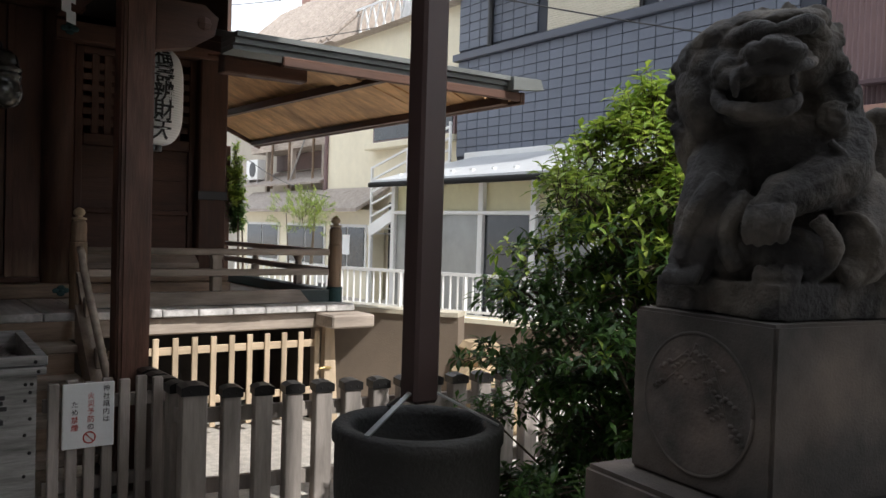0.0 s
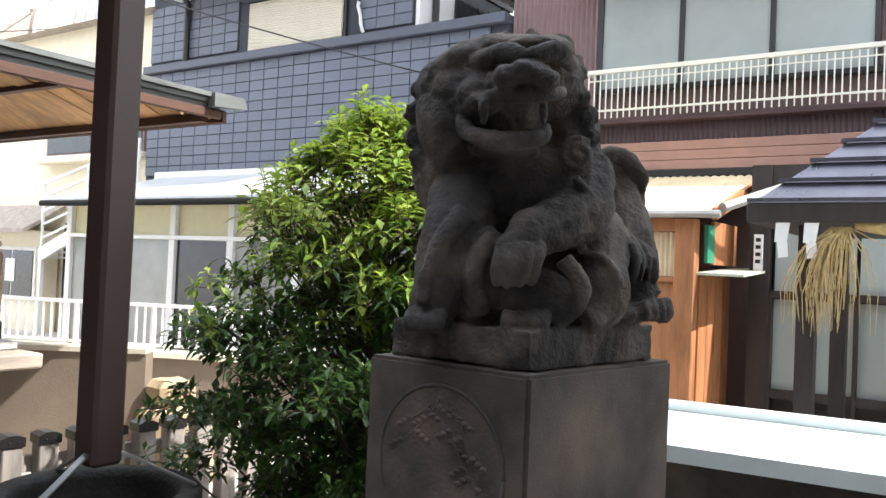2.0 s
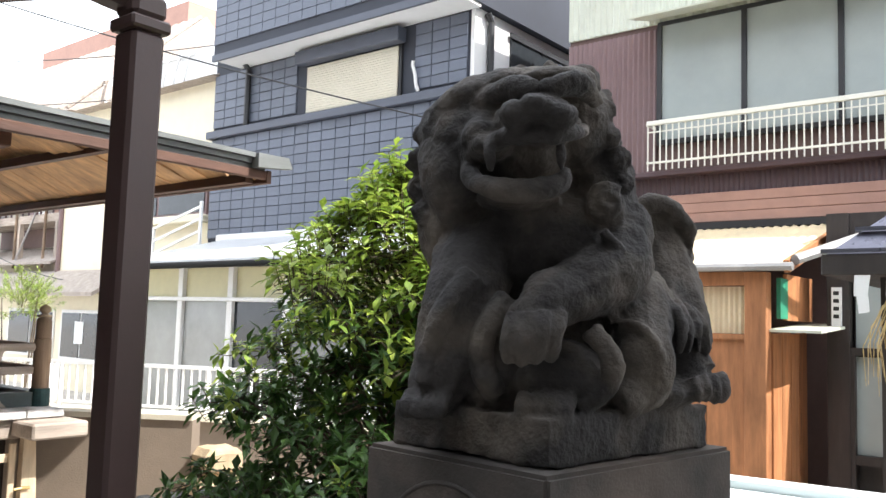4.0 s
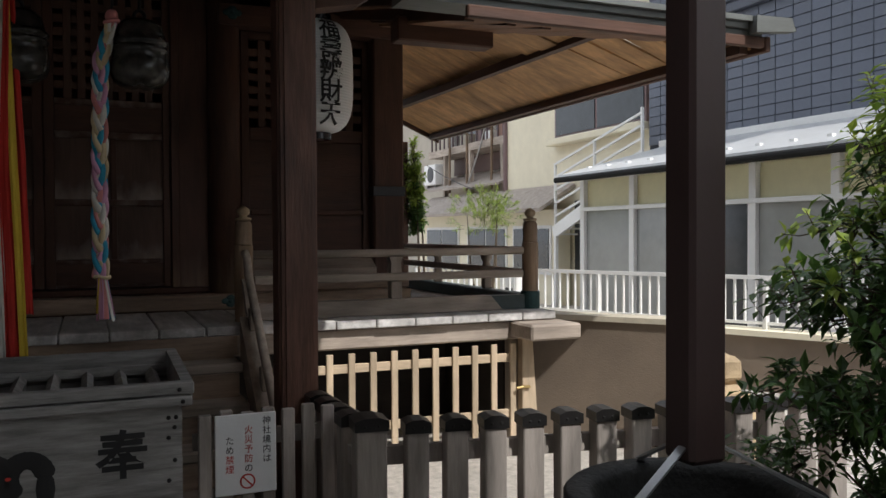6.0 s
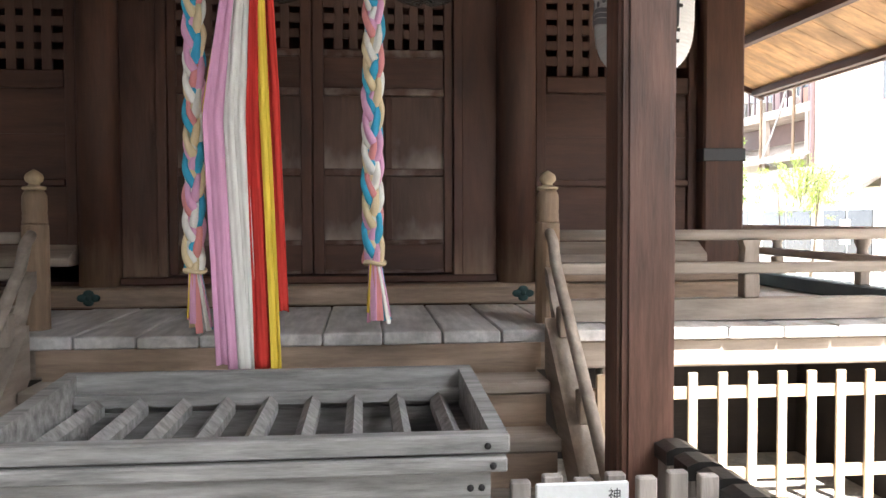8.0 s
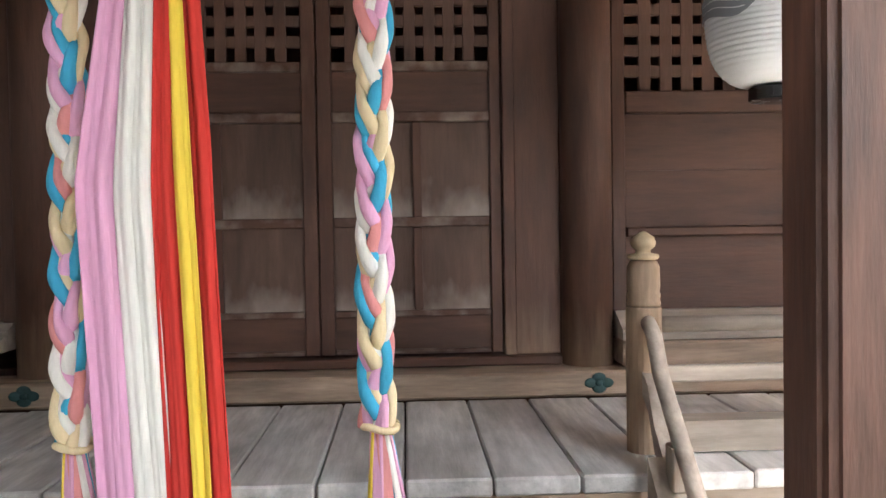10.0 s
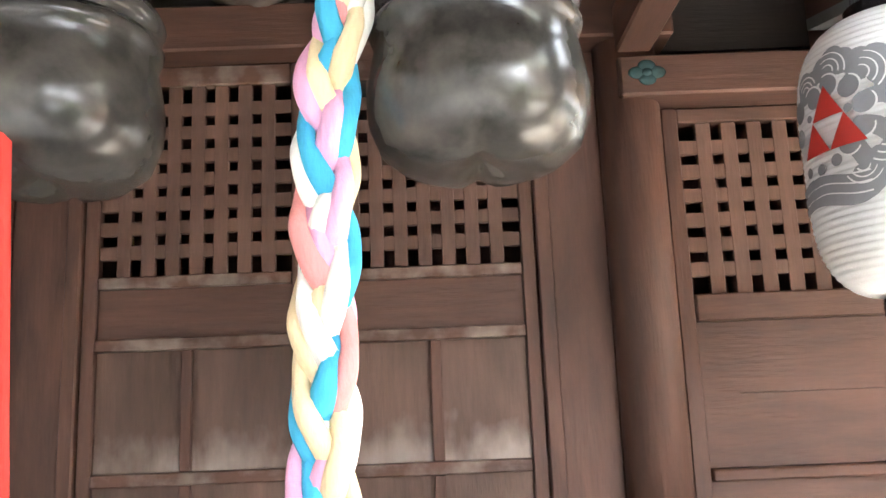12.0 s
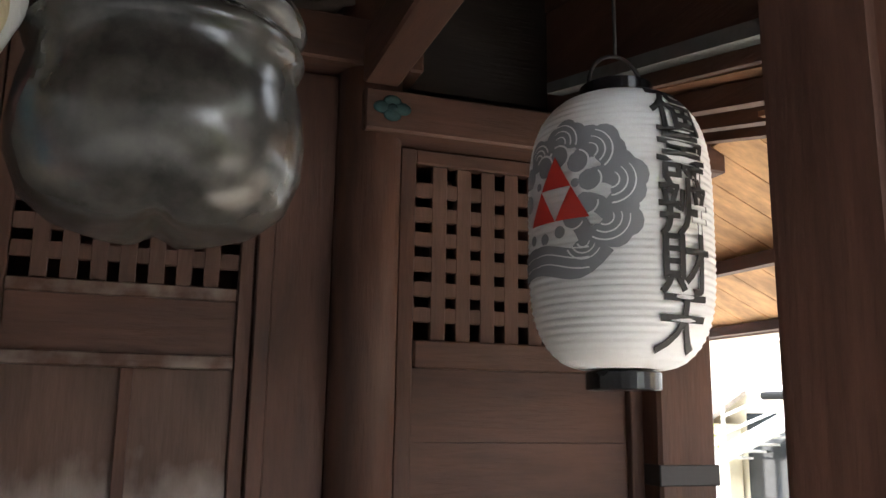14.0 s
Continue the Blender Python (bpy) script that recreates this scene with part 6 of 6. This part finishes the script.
part("rope", bm, straw, rope, smooth=True)
for i in range(110):
    y0, dx, dy = -5.60 - random.uniform(0, 0.10), random.uniform(-0.07, 0.07), random.gauss(0.07, 0.085)
    ln = random.uniform(0.22, 0.56)
    part("straw", tube(bmesh.new(), [(4.98, y0, 1.75), (4.96 + dx * 0.6, y0 + dy * 0.75, 1.715 - ln * 0.2), (4.95 + dx, y0 + dy * 1.1, 1.70 - ln * 0.6), (4.95 + dx * 1.15, y0 + dy * 1.05 + random.uniform(-0.02, 0.02), 1.70 - ln)], [0.0035, 0.003, 0.0026, 0.0015], 5), straw, rope)
for y in (-5.35, -5.50):
    ps = thing("paper_streamer", (4.95, y, 1.77), "white folded paper streamer under the dark eave", "paper streamer", "paper streamers")
    part("fold", prism(bmesh.new(), ((y - 0.045, 1.769), (y + 0.03, 1.769), (y + 0.035, 1.66), (y - 0.03, 1.66)), "x", 4.936, 4.94), paper, ps)
    part("fold", prism(bmesh.new(), ((y - 0.035, 1.66), (y + 0.02, 1.66), (y + 0.01, 1.57), (y - 0.04, 1.58)), "x", 4.931, 4.935), paper, ps)

# ---- low wall with broad white coping ----
cw = thing("wall_coped", (2.8, -6.2, 0), "dark low wall with broad pale metal coping", "wall")
tagged(cw, kind="structure")
part("wall", prism(bmesh.new(), ((2.48, -5.05), (3.05, -5.05), (3.25, -8.0), (2.66, -8.0)), "z", 0, 0.90), plinth_stone, cw)
part("coping", prism(bmesh.new(), ((2.40, -5.0), (3.02, -5.0), (3.30, -8.0), (2.62, -8.0)), "z", 0.901, 0.95), coping_white, cw, "pale blue-white metal coping")
part("lip", prism(bmesh.new(), ((3.03, -5.0), (3.14, -5.0), (3.42, -8.0), (3.31, -8.0)), "z", 0.88, 0.975), coping_white, cw)

# ---- cream house with outside stair ----
ch = thing("cream_house", (11, 7.5, 0), "cream rendered house with dark bay window", "house")
part("wall", block(8.36, 14, 4.95, 9.95, 0, 5.3), cream, ch)
part("bay_box", block(8.12, 8.359, 5.0, 7.9, 2.93, 3.06, 0.02), cream, ch)
part("window_frame", block(8.29, 8.358, 5.05, 7.82, 3.061, 4.2), brown_sheet, ch)
for a, b in ((5.1, 6.4), (6.48, 7.76)):
    part("pane", block(8.275, 8.289, a, b, 3.12, 4.14), dark_glass, ch, "dark window pane")
part("roof", prism(bmesh.new(), ((8.1, 5.3), (11, 6.3), (14, 5.3)), "y", 4.8, 10.2), tile_roof, ch, "pale tiled roof")
part("drain_pipe", tube(bmesh.new(), [(8.33, 9.9, 1.8), (8.33, 9.9, 5.2)], 0.05, 8), brown_sheet, ch)
part("upper_block", block(9.2, 14, 5.0, 8.3, 5.301, 6.4), white_paint, ch)
part("lower_window", block(8.33, 8.358, 5.1, 7.2, 0.6, 1.9), dark_glass, ch)
stair = thing("outside_stair", (7.7, 6, 0), "white painted steel outside stair with slanting rails", "stair")
S0, S1 = Vector((7.9, 7.15, 0)), Vector((7.9, 4.55, 0))
for k in range(5):
    z0, z1 = 1.62 + 0.23 * k, 2.35 + 0.19 * k
    part("rail", bar((7.9, 7.15, z0), (7.9, 4.6, z1 + 0.02), 0.03, 0.035), white_paint, stair)
part("string", bar((7.9, 7.2, 1.33), (7.9, 4.9, 2.2), 0.05, 0.22), white_paint, stair)
for y, a, b in ((7.15, 1.3, 2.56), (4.62, 2.2, 3.2), (5.9, 1.9, 2.85)):
    part("post", block(7.88, 7.92, y - 0.02, y + 0.02, a, b), white_paint, stair)
for k in range(9):
    part("tread", block(7.95, 8.35, 7.1 - k * 0.27, 7.33 - k * 0.27, 1.28 + k * 0.1, 1.31 + k * 0.1), white_paint, stair)
part("leg", block(7.87, 7.93, 7.1, 7.16, 0, 1.3), white_paint, stair)
up = thing("roof_railing", (9.6, 8.5, 5.3), "white lattice railing on the upper terrace", "railing")
for k in range(9):
    part("bar", bar((9.15, 7.0 + k * 0.35, 5.35), (9.15, 7.35 + k * 0.35, 6.3), 0.025, 0.03), white_paint, up)
    part("bar", bar((9.12, 7.35 + k * 0.35, 5.35), (9.12, 7.0 + k * 0.35, 6.3), 0.025, 0.03), white_paint, up)
for z in (5.37, 6.32):
    part("rail", block(9.13, 9.17, 6.9, 10.2, z - 0.025, z + 0.025), white_paint, up)

# ---- older houses further along ----
oh = thing("low_old_house", (9, 11, 0), "low old house with cream wall, grey tiled roof and dark windows", "house")
part("wall", block(8.0, 8.3, 7.3, 14, 0, 1.75), cream, oh)
part("roof", prism(bmesh.new(), ((7.6, 1.70), (8.34, 2.15), (8.34, 2.22), (7.6, 1.77)), "y", 7.2, 14), tile_roof, oh, "weathered tiled roof")
for a, b in ((9.25, 11.0), (7.5, 8.85), (11.6, 13.4)):
    part("window_frame", block(7.97, 8.0, a - 0.06, b + 0.06, 0.55, 1.46), white_paint, oh)
    part("pane", block(7.955, 7.969, a, (a + b) / 2 - 0.03, 0.6, 1.4), dark_glass, oh)
    part("pane", block(7.955, 7.969, (a + b) / 2 + 0.03, b, 0.6, 1.4), dark_glass, oh)
part("poster", block(7.945, 7.954, 8.05, 8.35, 0.85, 1.25), paper, oh)
ob2 = thing("old_timber_house", (10.5, 12, 0), "two-storey old timber house with cluttered balcony", "house")
part("wall", block(9.2, 14, 10.0, 19, 0, 5.6), cream_dull, ob2)
part("roof", prism(bmesh.new(), ((8.4, 5.5), (11.5, 8.4), (14.6, 5.5)), "y", 10.0, 19.5), tile_roof, ob2, "pale tiled roof")
part("balcony_floor", block(8.45, 9.2, 10.2, 14.5, 3.25, 3.42), grey_y, ob2)
for k in range(16):
    part("balcony_bar", block(8.46, 8.49, 10.25 + k * 0.27, 10.29 + k * 0.27, 3.421, 4.2), dark_sheet, ob2)
part("balcony_rail", block(8.44, 8.51, 10.2, 14.5, 4.2, 4.26), dark_sheet, ob2)
for y in (10.25, 11.9, 13.4):
    part("post", block(8.44, 8.54, y, y + 0.1, 2.22, 3.25), grey_z, ob2)
part("lower_roof", prism(bmesh.new(), ((8.2, 2.35), (9.2, 2.75), (9.2, 2.8), (8.2, 2.4)), "y", 9.97, 15), tile_roof, ob2)
for a, b in ((10.6, 12.0), (12.5, 14.2)):
    part("window", block(9.16, 9.199, a, b, 3.5, 4.6), dark_glass, ob2)
    part("window", block(9.16, 9.199, a, b, 2.85, 3.2), dark_glass, ob2)
part("lamp_box", block(9.0, 9.19, 10.3, 10.5, 2.85, 3.15), cream, ob2, "cream meter box")
for k in range(30):
    y = 10.15 + k * 0.32
    part("roof_rib", bar((8.4, y, 5.56), (11.45, y, 8.41), 0.09, 0.09, 0.02), tile_roof, ob2)
for y in (13.05, 12.05, 10.75):
    part("pole", tube(bmesh.new(), [(8.42, y, 2.3), (8.43, y, 4.9)], 0.03, 8), newel_wood, ob2, "slim timber pole")
part("leaning_pipe", tube(bmesh.new(), [(8.38, 11.9, 2.45), (8.38, 11.2, 3.3), (8.40, 10.9, 3.9)], 0.02, 8), grey_metal, ob2, "leaning grey pipe")
part("recess", block(9.14, 9.159, 10.55, 14.4, 2.82, 3.24), brown_wall, ob2, "dark boarded recess under the balcony")
ac = thing("air_conditioner", (8.55, 14.25, 2.55), "white outdoor air conditioner unit on the lower roof", "air conditioner")
part("case", block(8.36, 8.66, 13.85, 14.6, 2.56, 3.08, 0.015), white_paint, ac)
part("fan_grille", lathe(bmesh.new(), ((0.20, -0.006), (0.20, 0.006), (0.03, 0.012)), (0, 0, 0), 24), black_metal, ac, "round dark fan grille")
ac.children[1].matrix_parent_inverse = Matrix.Translation(-ac.location) @ Matrix.Translation((8.352, 14.15, 2.82)) @ Matrix.Rotation(radians(-90), 4, "Y")
for fy in (13.95, 14.5):
    part("foot", block(8.4, 8.62, fy - 0.03, fy + 0.03, 2.44, 2.559), grey_metal, ac)
for k, (y, w, z1, m_) in enumerate(((10.6, 0.3, 3.75, terracotta), (11.1, 0.4, 3.65, white_paint), (11.7, 0.25, 3.85, brown_sheet), (12.4, 0.5, 3.7, cream_dull), (13.2, 0.35, 3.8, grey_metal))):
    bx = thing("storage_box", (8.8, y, 3.42), "old household box standing on the timber balcony", "box", "balcony clutter")
    part("case", block(8.62, 8.95, y, y + w, 3.421, z1, 0.02), m_, bx)
far = thing("far_tower", (16, 18, 0), "distant white apartment block with terracotta parapet", "building")
part("wall", block(13, 20, 13, 21, 0, 9.2), white_paint, far)
part("parapet", block(12.9, 20.1, 12.9, 21.1, 9.2, 9.9), terracotta, far)
for k in range(3):
    for j in range(3):
        part("window", block(12.96, 12.999, 13.6 + j * 2.4, 15.0 + j * 2.4, 3.0 + k * 2.2, 4.2 + k * 2.2), dark_glass, far)

# unseen walls added behind the camera to close the yard and block light
setting("wall_yard_west", block(-3.8, -3.6, -9, 12, 0, 8.6), shade_wall, "unseen plain grey wall added to close the yard and limit its light")
setting("wall_yard_near_building", block(-3.6, 2.85, -8.7, -8.5, 0, 10.0), shade_wall, "unseen plain wall added to shade the statue and hall front")
setting("wall_yard_south", block(-3.6, 14, -14.2, -14.0, 0, 3.0), shade_wall, "unseen plain grey wall added to close the yard and limit its light")

# ---- overhead cables ----
for a, b, sag in (((3.3, 6.0, 5.9), (8.15, -0.9, 3.65), 0.15), ((3.0, 9.0, 4.2), (13, 9.0, 7.2), 0.3), ((8.0, 13.5, 3.0), (8.0, 7.2, 1.9), 0.25), ((9.1, 5.0, 6.2), (6.0, 14, 6.6), 0.2)):
    cb = thing("cable", a, "thin black overhead cable", "cable", "overhead cables")
    part("wire", tube(bmesh.new(), [Vector(a).lerp(Vector(b), u) - Vector((0, 0, sag * 4 * u * (1 - u))) for u in np.linspace(0, 1, 14)], 0.009, 6), black_metal, cb)

# ---- plants ----
def leaf(bm, at, along, up, ln, w):
    """One folded leaf of four triangles."""
    d = along.normalized()
    s = d.cross(up)
    s = s.normalized() if s.length > 1e-3 else Vector((1, 0, 0))
    n = s.cross(d)
    base, tip = at, at + d * ln - n * ln * 0.12
    mid = at + d * ln * 0.5
    a, b = bm.verts.new(mid + s * w / 2 + n * w * 0.16), bm.verts.new(mid - s * w / 2 + n * w * 0.16)
    p, q, c = bm.verts.new(base), bm.verts.new(tip), bm.verts.new(mid)
    for f in ((p, a, c), (c, a, q), (p, c, b), (c, q, b)):
        bm.faces.new(f)


def shrub(name, label, centre, radii, stems, sprays, ln, w, young_from, seed, green, young, base=(0, 0), lean=(0, 0)):
    """Stems from the ground with sprays of leaves over an uneven crown."""
    random.seed(seed)
    c = Vector(centre)
    sh_ = thing(name, (c.x + base[0], c.y + base[1], 0), label, "shrub")
    old, fresh = bmesh.new(), bmesh.new()
    twigs = bmesh.new()
    lobes = [(Vector((random.gauss(0, 0.5), random.gauss(0, 0.5), random.uniform(-0.8, 0.75))), random.uniform(0.42, 0.6)) for _ in range(14)]
    for k in range(stems):
        a = k * 2.4
        tip = c + Vector((radii[0] * 0.5 * math.cos(a), radii[1] * 0.5 * math.sin(a), radii[2] * random.uniform(-0.2, 0.6)))
        foot = Vector((c.x + base[0] + 0.05 * math.cos(a), c.y + base[1] + 0.05 * math.sin(a), 0))
        mid = foot.lerp(tip, 0.5) + Vector((0.05 * math.cos(a), 0.05 * math.sin(a), 0))
        part("limb" if k else "trunk", tube(bmesh.new(), [foot, foot.lerp(mid, 0.5), mid, tip], [0.022, 0.018, 0.013, 0.005], 7), bark, sh_)
    for i in range(sprays):
        lc, lr = random.choice(lobes)
        v = Vector((random.gauss(0, 1), random.gauss(0, 1), random.gauss(0, 1))).normalized() * lr * random.uniform(0.45, 1.0) ** 0.5
        q = lc * 0.72 + v
        if q.length > 1.12:
            q = q.normalized() * random.uniform(0.85, 1.12)
        p = c + Vector((q.x * radii[0] + lean[0] * q.z, q.y * radii[1] + lean[1] * q.z, q.z * radii[2]))
        if p.z < 0.06:
            continue
        out = Vector((q.x, q.y, q.z * 0.6 + 0.35)).normalized()
        p0 = p - out * 0.10
        tube(twigs, [p0, p0.lerp(p, 0.6), p + out * 0.03], [0.003, 0.0025, 0.0015], 4, False)
        isnew = (q.z + 0.35 * (q.length - 0.8) + random.gauss(0, 0.12)) > young_from
        bm = fresh if isnew else old
        m = random.randint(8, 13)
        for j in range(m):
            a = j * 2.4 + random.uniform(-0.3, 0.3)
            side = out.orthogonal().normalized()
            side = Matrix.Rotation(a, 3, out) @ side
            u = j / m
            along = (out * (0.25 + 0.6 * u) + side).normalized()
            leaf(bm, p0 + (p + out * 0.03 - p0) * (0.35 + 0.65 * u), along, Vector((0, 0, 1)), ln * random.uniform(0.7, 1.2), w * random.uniform(0.8, 1.2))
    tagged(part("twig_work", twigs, bark, sh_), kind="stuff")
    tagged(part("crown", old, green, sh_, "dark glossy leaves"), kind="stuff")
    tagged(part("crown", fresh, young, sh_, "young leaves in a bright sunlit tone"), kind="stuff")
    return sh_



def evergreen(at, label, seed):
    """Broad-leaved evergreen: limbs that end in flattened sprays of whorled leaves, tier above tier with dark gaps."""
    random.seed(seed)
    x, y = at
    sh_ = thing("evergreen_shrub", (x, y, 0), label, "shrub")
    old, fresh, twigs = bmesh.new(), bmesh.new(), bmesh.new()
    spread = lambda z: float(np.interp(z, (0.1, 0.45, 0.95, 1.4, 1.75, 2.0), (0.42, 0.66, 0.70, 0.60, 0.40, 0.10)))
    part("trunk", tube(bmesh.new(), [(x, y, 0), (x + 0.02, y - 0.01, 0.6), (x + 0.05, y - 0.03, 1.2), (x + 0.1, y - 0.05, 1.75)], [0.035, 0.03, 0.02, 0.008], 9), bark, sh_)
    for k in range(250):
        z = 0.14 + 1.83 * (k + random.random()) / 250
        a = k * 2.39996 + random.uniform(-0.4, 0.4)
        rr = spread(z) * (0.92 + 0.13 * math.sin(z * 13)) * random.choice((0.35, 0.6, 0.78, 0.9, 1.0, 1.12)) * random.uniform(0.92, 1.08)
        cx, cy = x + 0.07 * z + rr * math.cos(a), y - 0.04 * z + rr * math.sin(a)
        tip = Vector((cx, cy, z))
        stem = Vector((x + 0.04 * z, y - 0.02 * z, max(0.05, z - 0.25 - 0.2 * rr)))
        if k % 7 == 0:
            part("limb", tube(bmesh.new(), [stem, stem.lerp(tip, 0.5) - Vector((0, 0, 0.04)), tip], [0.014, 0.009, 0.004], 6), bark, sh_)
        else:
            tube(twigs, [stem, stem.lerp(tip, 0.5) - Vector((0, 0, 0.04)), tip], [0.010, 0.007, 0.003], 5, False)
        out = Vector((math.cos(a), math.sin(a), 0.15))
        size = random.uniform(0.10, 0.17) * (0.8 if z > 1.7 else 1)
        for i in range(random.randint(15, 21)):
            b, q = random.uniform(0, 6.283), size * random.random() ** 0.6
            p = tip + Vector((q * math.cos(b), q * math.sin(b), random.uniform(-0.035, 0.035) - 0.35 * q * q / size)) + out * random.uniform(0, 0.06)
            lift = random.uniform(0.02, 0.10) if z > 1.45 else random.uniform(-0.02, 0.04)
            top = p + Vector((0.25 * (p.x - tip.x), 0.25 * (p.y - tip.y), 0.02 + lift))
            tube(twigs, [tip.lerp(p, 0.5), p, top], [0.0028, 0.0022, 0.0012], 4, False)
            # high and outer sprays get the young colour, which also paints in sunlight
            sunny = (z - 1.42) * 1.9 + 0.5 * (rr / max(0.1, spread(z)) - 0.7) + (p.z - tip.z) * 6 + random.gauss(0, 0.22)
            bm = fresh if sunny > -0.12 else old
            m = random.randint(6, 9)
            axis = (top - p).normalized()
            for j in range(m):
                f = j / m
                side = Matrix.Rotation(j * 2.4 + b, 3, axis) @ axis.orthogonal().normalized()
                along = (side + axis * (-0.1 + 0.9 * f) + Vector((0, 0, -0.12))).normalized()
                leaf(bm, p.lerp(top, 0.3 + 0.7 * f), along, Vector((0, 0, 1)), 0.062 * random.uniform(0.65, 1.2), 0.025 * random.uniform(0.8, 1.2))
    tagged(part("twig_work", twigs, bark, sh_), kind="stuff")
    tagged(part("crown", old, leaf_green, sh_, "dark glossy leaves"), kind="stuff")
    tagged(part("crown", fresh, leaf_young_sunlit, sh_, "young leaves in a bright sunlit tone"), kind="stuff")


evergreen((2.50, -4.36), "dense glossy evergreen shrub with young top leaves in a sunlit tone", 2)
shrub("garden_tree", "small light green feathery tree behind the railing", (5.45, 5.0, 1.62), (0.42, 0.75, 0.42), 3, 260, 0.05, 0.016, -2, 6, leaf_green, leaf_young_sunlit)
shrub("climbing_vine", "green climbing vine on the dark wing behind the veranda", (3.33, 2.28, 1.80), (0.12, 0.12, 0.55), 3, 330, 0.045, 0.03, -0.3, 8, leaf_green, leaf_young_sunlit)
shrub("garden_plant", "thin green garden plant beyond the coped wall", (4.1, -6.35, 0.95), (0.25, 0.35, 0.3), 2, 60, 0.04, 0.014, 0.0, 12, leaf_green, leaf_young_sunlit)
